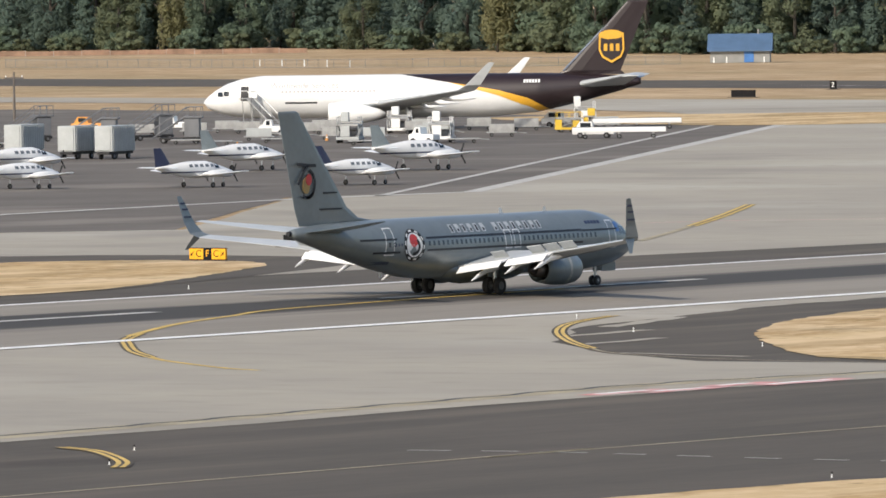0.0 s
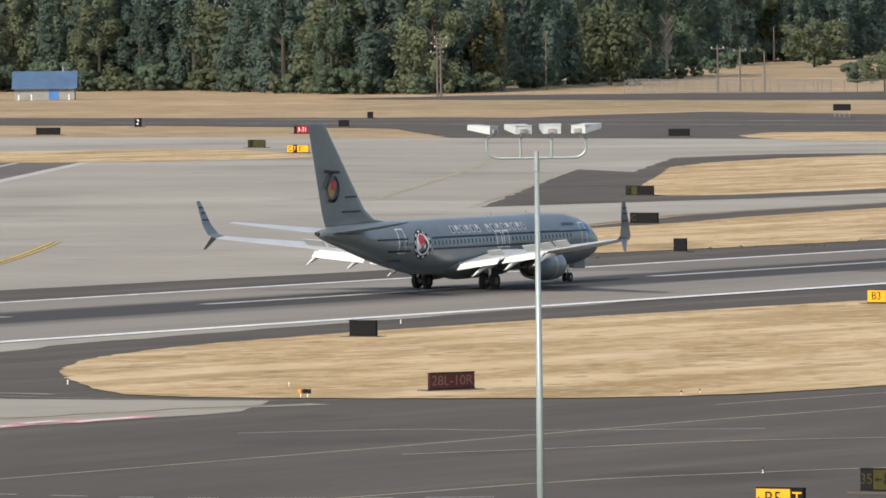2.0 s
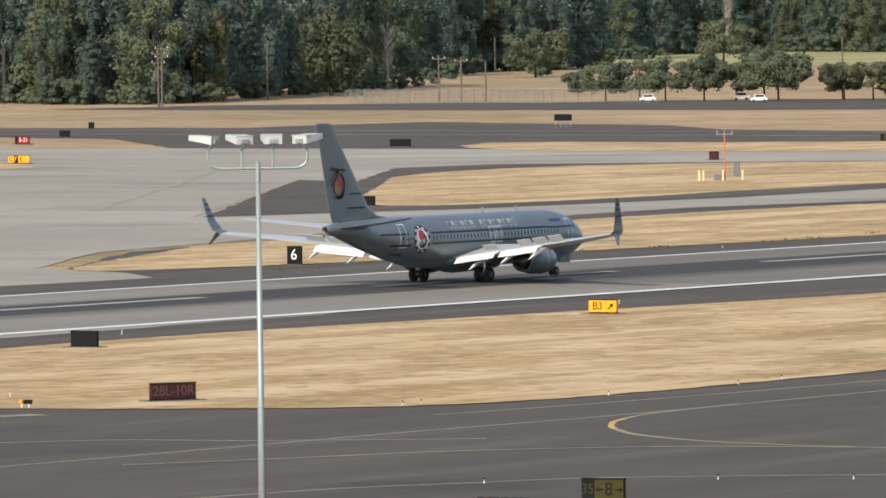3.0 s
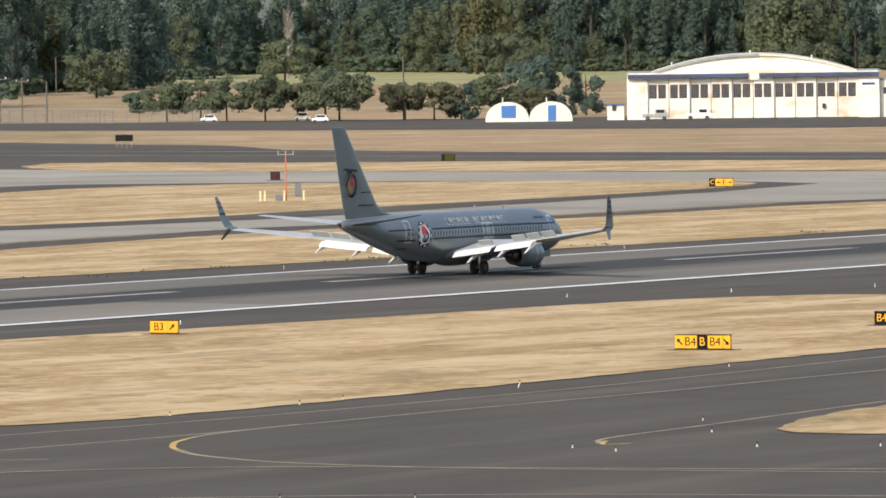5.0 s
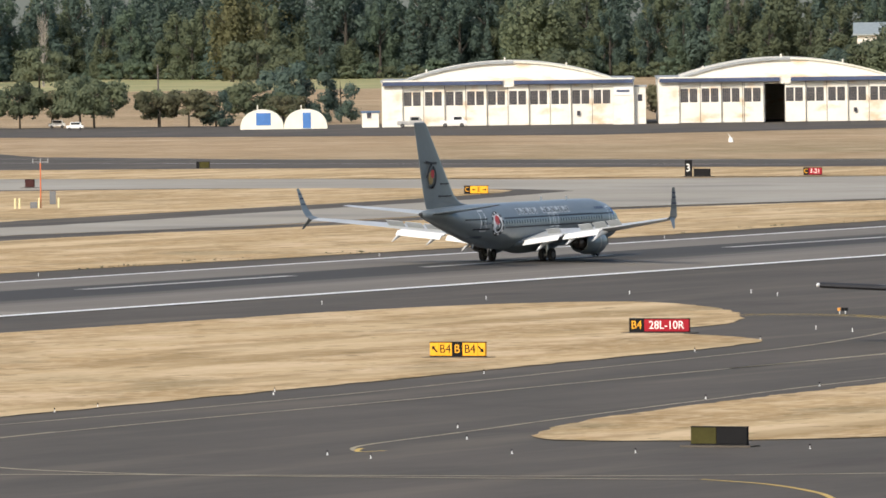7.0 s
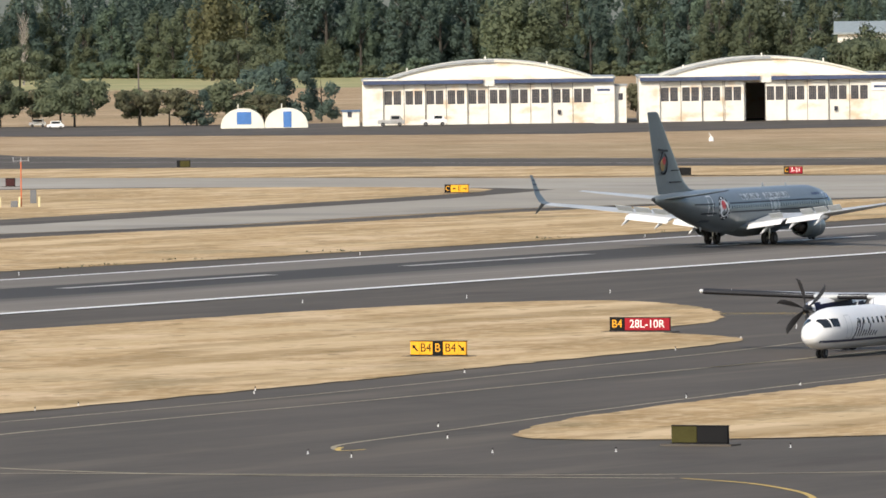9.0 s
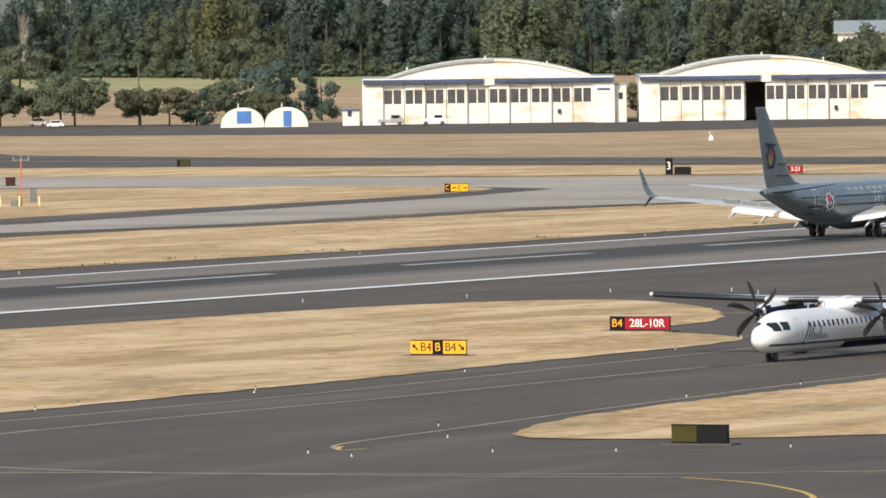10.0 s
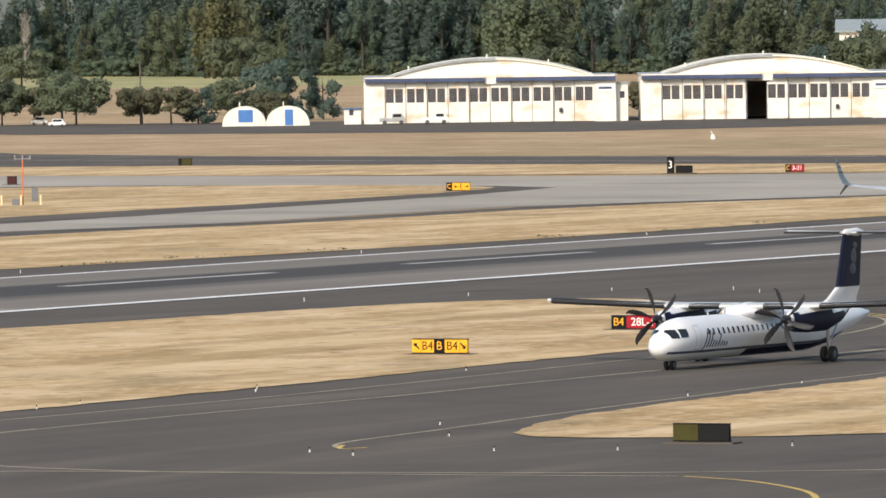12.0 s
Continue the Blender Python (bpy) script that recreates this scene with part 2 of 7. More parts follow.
def ribbon(name, path, width, z, material, label, dash=0.0, gap=0.0, wave=0.0, curve=True):
    """A painted line along a plan path; dash and gap in metres."""
    pts = [Vector((x, y, 0)) for x, y in path]
    if curve and len(pts) > 2:
        fine = []
        for i in range(len(pts) - 1):
            p0, p1, p2, p3 = pts[max(i - 1, 0)], pts[i], pts[i + 1], pts[min(i + 2, len(pts) - 1)]
            for k in range(10):
                t = k / 10
                fine.append(0.5 * ((2 * p1) + (p2 - p0) * t + (2 * p0 - 5 * p1 + 4 * p2 - p3) * t * t + (3 * p1 - p0 - 3 * p2 + p3) * t ** 3))
        pts = fine + [pts[-1]]
    bm = bmesh.new()
    walked, last = 0.0, None
    run = []
    for a, b in zip(pts, pts[1:]):
        n = max(1, int((b - a).length / (2.0 if dash or wave else 40.0)))
        for i in range(n):
            run.append(a + (b - a) * (i / n))
    run.append(pts[-1])
    for i, q in enumerate(run):
        d = (run[min(i + 1, len(run) - 1)] - run[max(i - 1, 0)]).normalized()
        s = Vector((-d.y, d.x, 0))
        c = q + s * (wave * math.sin(walked * 0.9)) if wave else q
        pair = [bm.verts.new((v.x, v.y, z + crown_z(v.y) * (abs(v.y - 394.3) < 23.2))) for v in (c - s * width / 2, c + s * width / 2)]
        if last and not (dash and walked % (dash + gap) > dash):
            bm.faces.new((last[0], last[1], pair[1], pair[0]))
        if i + 1 < len(run):
            walked += (run[i + 1] - q).length
        last = pair
    ob = part(name, bm, material)
    for poly in ob.data.polygons:
        if poly.normal.z < 0:
            poly.flip()
    return tagged(ob, label, "road marking", kind="structure")


# ---- the airfield ----
def ground_sheets():
    bm = bmesh.new()
    bmesh.ops.create_grid(bm, x_segments=24, y_segments=24, size=7000, matrix=Matrix.Translation((1500, 1500, -0.03)))
    tagged(part("ground", bm, FIELD), "dry tan grass plain of an airfield reaching the horizon", "ground", kind="structure")
    sheet("meadow", [(2440, 1430), (2900, 1580), (2960, 1400), (2850, 1330), (2440, 1180), (2320, 1190), (2330, 1290)], 0.0, MEADOW, "light green grass meadow before the wood", "meadow", soft=1, step=12, wobble=4.0)
    sheet("taxiway", [(-200, 60), (2600, 60), (2600, 440), (-200, 440)], 0.0, ASPHALT, "dark grey asphalt taxiways and runway shoulders", "taxiway")
    sheet("apron", [(-200, 524), (667, 524), (677, 514), (765, 568), (785, 561), (909, 630), (1082, 724), (1130, 790), (1160, 870), (1175, 912), (1170, 1000), (900, 1250), (-200, 1500)], 0.0, APRON, "brownish grey asphalt parking apron", "apron", step=20, wobble=0.3)
    sheet("concrete_taxiway", [(-200, 436), (600, 436), (690, 430), (702, 440), (712, 455), (755, 476), (805, 486), (838, 496), (907, 500), (940, 492), (1008, 494), (1060, 474), (1250, 404), (1450, 304), (1500, 330), (1300, 450), (1190, 525), (1173, 566), (1192, 640), (1212, 709), (1235, 812), (1267, 984), (1290, 1100), (1240, 1080), (1226, 952), (1200, 870), (1150, 790), (1082, 724), (909, 630), (785, 561), (765, 567), (677, 513), (667, 523), (-200, 523)], 0.02, CONCRETE, "pale grey concrete taxiway and aircraft stand pavement", "taxiway", step=15, wobble=0.3)
    sheet("concrete_exit", [(-200, 300), (436, 302), (462, 300), (474, 306), (472, 322), (479, 333), (492, 346), (512, 358), (545, 366), (620, 371), (620, 372), (-200, 372)], 0.02, CONCRETE, "pale worn concrete runway exit", "taxiway", step=4, wobble=0.5)
    # the runway is cambered: highest on its centre line
    bm = bmesh.new()
    ys = [371.3, 383, 394.3, 405.6, 417.3]
    rows = [[bm.verts.new((x, y, 0.03 + crown_z(y))) for y in ys] for x in range(-220, 2601, 60)]
    for a, b in zip(rows, rows[1:]):
        for i in range(4):
            bm.faces.new((a[i], b[i], b[i + 1], a[i + 1])).material_index = 1 if a[i].co.x > 640 else 0
    tagged(part("runway", bm, [RUNWAY, RUNWAY_ASPHALT], smooth=True), "grey grooved runway with dark tyre rubber along its middle", "runway", kind="structure")
    sheet("crossing_runway", [(1520, 1450), (1446, 1123), (1399, 920), (1394, 863), (1354, 737), (1327, 687), (1318, 635), (1310, 584), (1290, 450), (1260, 300), (1200, 300), (1235, 430), (1255, 560), (1257, 606), (1251, 680), (1290, 800), (1327, 872), (1370, 1064), (1450, 1400)], 0.01, ASPHALT, "dark asphalt crossing runway in the distance", "runway", step=12, wobble=0.4)
    sheet("taxiway_link", [(1205, 700), (1225, 760), (1330, 840), (1400, 850), (1440, 845), (1395, 775), (1300, 700), (1255, 655), (1190, 640)], 0.012, ASPHALT, "dark asphalt taxiway link", "taxiway", step=8, wobble=0.4)
    sheet("service_road", [(1640, 1010), (1662, 930), (1680, 880), (1700, 850), (1760, 800), (1950, 700), (1900, 600), (1605, 716), (1545, 745), (1549, 843), (1582, 979), (1600, 1020)], 0.01, ASPHALT, "dark asphalt strip before the hangars", "apron", step=8, wobble=0.4)
    sheet("taxiway_fillet", [(866, 534), (1030, 622), (1016, 606), (1091, 645), (1112, 643), (1127, 600), (1124, 568), (1117, 548), (1106, 535), (1060, 526), (945, 517), (900, 522)], 0.03, ASPHALT, "dark asphalt taxiway shoulder", "taxiway", step=6, wobble=0.3)
    sheet("taxiway_shoulder", [(700, 438), (712, 452), (755, 473), (805, 484), (838, 494), (907, 499), (940, 490), (1008, 491), (1060, 473), (1250, 402), (1250, 395), (1040, 465), (935, 478), (800, 474), (720, 440)], 0.03, ASPHALT, "dark asphalt taxiway shoulder", "taxiway", step=6, wobble=0.3)
    sheet("island_margin", [(300, 430), (545, 425), (600, 441), (620, 452), (622, 475), (612, 487), (500, 492), (300, 492)], 0.03, ASPHALT, "dark asphalt margin round a grass island", "taxiway", soft=1, step=6, wobble=0.3)


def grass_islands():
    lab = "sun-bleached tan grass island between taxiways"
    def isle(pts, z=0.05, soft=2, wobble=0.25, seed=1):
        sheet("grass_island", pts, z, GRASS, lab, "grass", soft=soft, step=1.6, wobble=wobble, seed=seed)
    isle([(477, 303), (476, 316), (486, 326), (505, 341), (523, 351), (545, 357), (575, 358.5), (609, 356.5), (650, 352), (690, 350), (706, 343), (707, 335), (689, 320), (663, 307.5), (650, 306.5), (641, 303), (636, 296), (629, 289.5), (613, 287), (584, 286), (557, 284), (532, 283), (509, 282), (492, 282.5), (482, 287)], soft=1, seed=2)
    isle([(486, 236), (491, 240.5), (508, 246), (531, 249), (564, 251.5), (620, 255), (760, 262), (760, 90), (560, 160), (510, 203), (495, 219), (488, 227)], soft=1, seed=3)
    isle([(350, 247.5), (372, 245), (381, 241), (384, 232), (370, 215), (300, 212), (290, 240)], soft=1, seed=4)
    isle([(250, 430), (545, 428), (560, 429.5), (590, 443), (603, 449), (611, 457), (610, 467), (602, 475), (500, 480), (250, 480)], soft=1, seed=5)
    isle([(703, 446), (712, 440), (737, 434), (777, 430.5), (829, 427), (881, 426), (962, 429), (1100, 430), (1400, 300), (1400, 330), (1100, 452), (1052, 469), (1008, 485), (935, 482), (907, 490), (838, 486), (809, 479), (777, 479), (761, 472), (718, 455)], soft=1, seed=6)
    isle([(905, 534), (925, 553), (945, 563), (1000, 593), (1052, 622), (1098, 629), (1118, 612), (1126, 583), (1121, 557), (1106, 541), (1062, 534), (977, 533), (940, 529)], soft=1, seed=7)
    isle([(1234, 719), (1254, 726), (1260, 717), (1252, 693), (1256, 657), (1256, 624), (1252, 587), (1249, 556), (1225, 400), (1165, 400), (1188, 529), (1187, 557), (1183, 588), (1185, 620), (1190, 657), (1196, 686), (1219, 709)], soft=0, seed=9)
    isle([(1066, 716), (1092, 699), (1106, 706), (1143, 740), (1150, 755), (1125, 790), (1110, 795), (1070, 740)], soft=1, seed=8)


def markings():
    for y, n in ((371.9, "near"), (416.7, "far")):
        ribbon("runway_edge_line", [(-200, y), (2600, y)], 1.4, 0.06, WHITE_LINE, "white painted runway edge line", curve=False)
    for k in range(-8, 22):
        x = 724.6 + 61.0 * k
        ribbon("centre_line_dash", [(x, 394.3), (x + 36.6, 394.3)], 1.3, 0.065, OLD_WHITE, "worn white runway centre line dash", curve=False)
    lab = "worn yellow taxiway line"
    ribbon("taxiway_line", [(-100, 272), (346, 272), (383, 271.5), (431, 270.2), (457, 269.9), (480, 268.9), (508, 269.6), (536, 269.6), (585, 271), (760, 272)], 0.36, 0.02, OLD_YELLOW, lab)
    ribbon("taxiway_line", [(474, 242), (480, 244.5), (496, 246.5), (511, 248.5), (537, 251.5), (574, 255), (700, 262)], 0.3, 0.02, OLD_YELLOW, lab)
    ribbon("taxiway_line", [(476.7, 243), (474.3, 242), (473, 241.1), (474.5, 240.5)], 0.3, 0.022, YELLOW_LINE, "yellow double taxiway curve")
    ribbon("taxiway_line", [(492, 269.4), (485, 268.7), (479, 267.9), (474.8, 266.7)], 0.36, 0.023, OLD_YELLOW, lab)
    ribbon("taxiway_line", [(582, 271), (660, 273), (640, 271)], 0.4, 0.02, OLD_YELLOW, lab)
    ribbon("taxiway_edge_line", [(476, 279), (500, 277), (540, 277), (582, 280), (619, 283), (650, 290), (668, 298), (676, 306), (676, 314), (668, 322), (672, 330), (690, 340)], 0.32, 0.02, OLD_YELLOW, "worn yellow taxiway edge line")
    for o in (0.0, 1.5):
        ribbon("taxiway_curve", [(660 + o, 292), (672 + o, 300), (679 + o, 309), (678 + o, 316), (672 + o, 322)], 0.3, 0.022, YELLOW_LINE, "yellow double taxiway curve")
        if o == 0.0:
            ribbon("taxiway_curve", [(474.8, 266.7), (471, 265.3), (468.6, 264.1), (465.5, 262.4), (463, 260.7)], 0.34, 0.022, YELLOW_LINE, "yellow double taxiway curve")
    for path, turn in (([(493, 377), (486.5, 373), (480.7, 368.5), (472.8, 362), (466.5, 356)], "yellow double curve beside the runway exit"), ([(527, 366), (519.7, 363.2), (512.6, 359.6), (503.2, 353.4), (492.5, 345.1), (484.5, 338)], "yellow double curve beside the runway exit"), ([(381, 296), (379, 292.6), (375.1, 288.5), (370.8, 284.6), (367, 282)], "yellow double taxiway curve")):
        ribbon("curve_border", path, 0.95, 0.040, ASPHALT, "dark border of a taxiway curve")
        for o in (-0.2, 0.2):
            ribbon("taxiway_curve", [(x + o * 0.7, y - o * 0.7) for x, y in path], 0.24, 0.046, YELLOW_LINE, turn)
    ribbon("taxiway_line", [(490, 375.5), (504, 382.6), (515, 386.7), (527, 390.4), (560, 393)], 0.5, 0.06, YELLOW_LINE, lab)
    ribbon("taxiway_line", [(467, 356.5), (462.5, 351.7), (456, 343), (454, 339)], 0.45, 0.034, YELLOW_LINE, lab)
    ribbon("taxiway_line", [(485, 338.5), (478.6, 331.4), (474, 318), (476, 303), (500, 281)], 0.25, 0.03, OLD_YELLOW, lab)
    ribbon("taxiway_line", [(463, 260.7), (458.5, 257.2), (455, 253.3), (452, 249), (449.5, 242.6), (448.2, 235.6), (448.4, 222), (449.2, 211)], 0.45, 0.02, OLD_YELLOW, lab)
    ribbon("taxiway_line", [(423, 265.5), (430, 261.6), (440, 256.5), (447, 247.6), (449.3, 231), (452, 215), (459, 200)], 0.5, 0.021, OLD_YELLOW, lab)
    ribbon("taxiway_line", [(449.2, 210.7), (445.2, 205.3), (439.1, 200.2), (434.4, 197.2), (430, 195)], 0.32, 0.022, YELLOW_LINE, lab)
    ribbon("taxiway_edge_line", [(380, 247), (403, 244), (412, 240), (419, 235), (426, 219), (428, 200)], 0.45, 0.02, OLD_YELLOW, "worn yellow taxiway edge line")
    ribbon("dashed_line", [(385, 279), (386, 271), (385, 253), (390, 240)], 0.3, 0.02, OLD_WHITE, "dashed white roadway marking", dash=2.2, gap=1.6)
    ribbon("roadway_line", [(440, 286), (446, 280), (447, 273), (452, 262)], 0.25, 0.021, OLD_WHITE, "faint white roadway line")
    hold = [(330, 304.5), (389, 305.8), (413, 307), (427, 307.4), (440, 308.2), (449, 308), (457, 306.3), (464, 304.7), (471, 301.5)]
    ribbon("hold_line", [(x, y - 0.6) for x, y in hold], 2.4, 0.030, OLD_YELLOW, "worn yellow runway holding line")
    ribbon("hold_line", hold, 0.5, 0.034, BLACK_LINE, "wavy black runway holding line", wave=0.35)
    for x0, x1, y in ((434.5, 442, 303.4), (438, 445.5, 302.3), (445, 451, 303.0), (447.5, 456, 301.4)):
        ribbon("painted_surface_sign", [(x0, y), (x1, y + 0.3)], 1.5, 0.035, PINK_LINE, "flaking red and white painted surface sign", wave=0.25, curve=False)
        ribbon("painted_surface_sign", [(x0 + 1.5, y + 0.5), (x1 - 1.5, y + 0.6)], 0.5, 0.036, WHITE_LINE, "flaking red and white painted surface sign", wave=0.2, curve=False)
    for a, b, w in (((512, 356), (527, 361), 1.4), ((498, 350), (509, 351), 1.1), ((489, 342), (499, 343), 1.0), ((480, 333), (478, 323), 0.8)):
        ribbon("worn_patch", [a, b], w, 0.028, CONCRETE, "pale worn patch in the asphalt", wave=0.2, curve=False)
    # lines on the far pavements
    ribbon("taxiway_line", [(892, 563), (971, 605), (1077, 662), (1154, 703)], 0.9, 0.04, OLD_YELLOW, lab)
    ribbon("taxiway_curve", [(659, 455), (676, 464.2), (693.5, 473.8)], 0.7, 0.05, OLD_YELLOW, "worn yellow taxiway line")
    ribbon("curve_border", [(693.5, 473.8), (721, 489.3), (750.3, 506.4)], 1.1, 0.046, BLACK_LINE, "dark border of a taxiway curve")
    for o in (-0.22, 0.22):
        ribbon("taxiway_curve", [(693.5 + o, 473.8 - o), (721 + o, 489.3 - o), (750.3 + o, 506.4 - o)], 0.38, 0.05, YELLOW_LINE, "yellow double taxiway curve")
    ribbon("painted_surface_sign", [(700, 483), (708.3, 478.2), (710.7, 473.4), (716, 466)], 0.6, 0.05, PINK_LINE, "faded red line on the concrete", curve=False)
    ribbon("taxiway_edge_line", [(864, 534), (1030, 622)], 0.5, 0.05, OLD_YELLOW, "worn yellow taxiway edge line")
    ribbon("apron_line", [(620, 553), (711, 559), (760, 563), (785, 561), (1082, 724)], 1.7, 0.04, OLD_WHITE, "broad worn white apron boundary line", curve=False)
    ribbon("apron_line", [(770, 561), (797, 576), (1069, 727)], 0.9, 0.04, OLD_WHITE, "worn white apron line", curve=False)
    for a, b in (((1385, 905), (1300, 580)), ((1355, 905), (1270, 580))):
        ribbon("runway_edge_line", [a, b], 0.8, 0.03, OLD_WHITE, "white edge line of the crossing runway", curve=False)


ground_sheets()
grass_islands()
markings()


# ---- paint and metal ----
GREY_PAINT = mat("silver_grey_paint", (0.182, 0.212, 0.224), 0.36, 0.2, 0.08, 3.0, coat=0.2)
WHITE_PAINT = mat("white_paint", (0.78, 0.78, 0.77), 0.35, 0, 0.04, 2.0, coat=0.2)
BROWN_PAINT = mat("dark_brown_paint", (0.020, 0.011, 0.013), 0.42, 0, 0.1, 3.0, coat=0.05)
GOLD_PAINT = mat("golden_yellow_paint", (0.75, 0.40, 0.04), 0.35, 0, 0.08, 2.0)
NAVY_PAINT = mat("navy_paint", (0.022, 0.032, 0.085), 0.3, 0, 0.1, 2.0, coat=0.2)
RED_PAINT = mat("red_paint", (0.55, 0.04, 0.04), 0.45, 0, 0.1, 2.0)
METAL = mat("bare_metal", (0.55, 0.56, 0.57), 0.32, 0.9, 0.1, 1.5)
WING_GREY = mat("wing_grey", (0.50, 0.52, 0.53), 0.4, 0.1, 0.08, 2.0)
TYRE = mat("tyre", (0.018, 0.018, 0.019), 0.85, 0, 0.1, 0.5)
LIVERY_BLACK = mat("black_livery_paint", (0.010, 0.012, 0.020), 0.5, 0, 0.1, 2.0)
WHEEL_METAL = mat("dull_wheel_metal", (0.16, 0.16, 0.165), 0.6, 0.5, 0.15, 0.5)
DARK = mat("dark_opening", (0.012, 0.012, 0.014), 0.6, 0, 0.1, 1.0)
GLASS = mat("cockpit_glass", (0.02, 0.025, 0.03), 0.08, 0, 0.05, 1.0)
WINDOW_TINT = mat("cabin_window_tint", (0.06, 0.075, 0.09), 0.15, 0, 0.05, 1.0)
BLUE_PAINT = mat("blue_paint", (0.06, 0.19, 0.50), 0.5, 0, 0.12, 2.0)


def hull(table, name, material, parent, d0, n=30, step=0.5, face_mat=None):
    """A fuselage from a table of (distance from the nose, half width, centre height, half height); d0 is the nose's x."""
    bm = bmesh.new()
    end = table[-1][0]
    ds = [0.0, 0.08, 0.2, 0.35] + [0.6 + (end - 0.6) * i / int(end / step) for i in range(int(end / step) + 1)]
    rings = []
    for d in ds:
        w, zc, h = lerp_table(table, d)
        rings.append(ring_x(d0 - d, max(w, 0.02), max(h, 0.02), zc, n))
    loft(bm, rings)
    if face_mat:
        for f in bm.faces:
            f.material_index = face_mat(f.calc_center_median())
    return part(name, bm, material, parent, smooth=True)


def skin(table, d0, side, da, db, za, zb, lift=0.012, nx=14, nz=5, bow=None):
    """A patch that lies on a fuselage's side: from da to db behind the nose, between two heights."""
    bm = bmesh.new()
    grid = []
    for i in range(nx + 1):
        d = da + (db - da) * i / nx
        w, zc, h = lerp_table(table, d)
        row = []
        for j in range(nz + 1):
            z = za + (zb - za) * j / nz
            if bow:
                z = bow(d, z)
            k = max(-1.0, min(1.0, (z - zc) / (h + 0.001)))
            row.append(bm.verts.new((d0 - d, side * (w * math.sqrt(max(0.0, 1 - k * k)) + lift), z)))
        grid.append(row)
    for a, b in zip(grid, grid[1:]):
        for j in range(nz):
            bm.faces.new((a[j], b[j], b[j + 1], a[j + 1]))
    return bm


def skin_loop(table, d0, side, da, db, za, zb, t=0.07):
    """A thin outline round such a patch, as round a painted door."""
    bm = bmesh.new()
    for a in ((da, da + t, za, zb), (db - t, db, za, zb), (da + t, db - t, za, za + t), (da + t, db - t, zb - t, zb)):
        b2 = skin(table, d0, side, *a, lift=0.014, nx=2, nz=5)
        me = bpy.data.meshes.new("tmp")
        b2.to_mesh(me)
        b2.free()
        bm.from_mesh(me)
        bpy.data.meshes.remove(me)
    return bm


def wheel(parent, x, y, r, w, name="wheel"):
    bm = bmesh.new()
    prof = [(0.55, 0.42), (0.80, 0.5), (0.95, 0.42), (1.0, 0.22), (1.0, -0.22), (0.95, -0.42), (0.80, -0.5), (0.55, -0.42)]
    n = 18
    rings = [[(x + r * a * math.cos(2 * math.pi * i / n), y + w * b, r + r * a * math.sin(2 * math.pi * i / n)) for i in range(n)] for a, b in prof]
    loft(bm, rings)
    ty = part(name, bm, TYRE, parent, smooth=True)
    bm = bmesh.new()
    tube(bm, (x, y - w * 0.44, r), (x, y + w * 0.44, r), r * 0.5, seg=14)
    part("hub", bm, WHEEL_METAL, ty)
    return ty


def text_mesh(body, size, material, parent, m, depth=0.01, name="lettering", label="", bold=0.0):
    cu = bpy.data.curves.new(name, "FONT")
    cu.body, cu.size, cu.extrude, cu.align_x, cu.align_y = body, size, depth, "CENTER", "CENTER"
    cu.offset = bold
    tmp = bpy.data.objects.new("tmp", cu)
    me = bpy.data.meshes.new_from_object(tmp)
    bpy.data.objects.remove(tmp)
    bpy.data.curves.remove(cu)
    me.materials.append(material)
    ob = new(name, me)
    ob.parent = parent
    ob.matrix_basis = m
    return tagged(ob, label) if label else ob


# ---- the landing jet ----
PALE_CASCADE = mat("pale_cascade", (0.42, 0.43, 0.40), 0.6, 0.1, 0.2, 0.3)
JET = [(0, 0.05, 2.73, 0.05), (0.3, 0.48, 2.73, 0.42), (1.0, 0.92, 2.8, 0.88), (2.2, 1.38, 2.93, 1.4), (3.6, 1.68, 3.06, 1.76), (5.5, 1.86, 3.12, 1.98), (7.5, 1.88, 3.12, 2.01), (23.5, 1.88, 3.12, 2.01), (26, 1.86, 3.2, 1.93), (29, 1.66, 3.48, 1.64), (32, 1.32, 3.83, 1.26), (35, 0.85, 4.18, 0.8), (37.2, 0.42, 4.4, 0.42), (38.0, 0.18, 4.46, 0.22)]
JN = 19.6


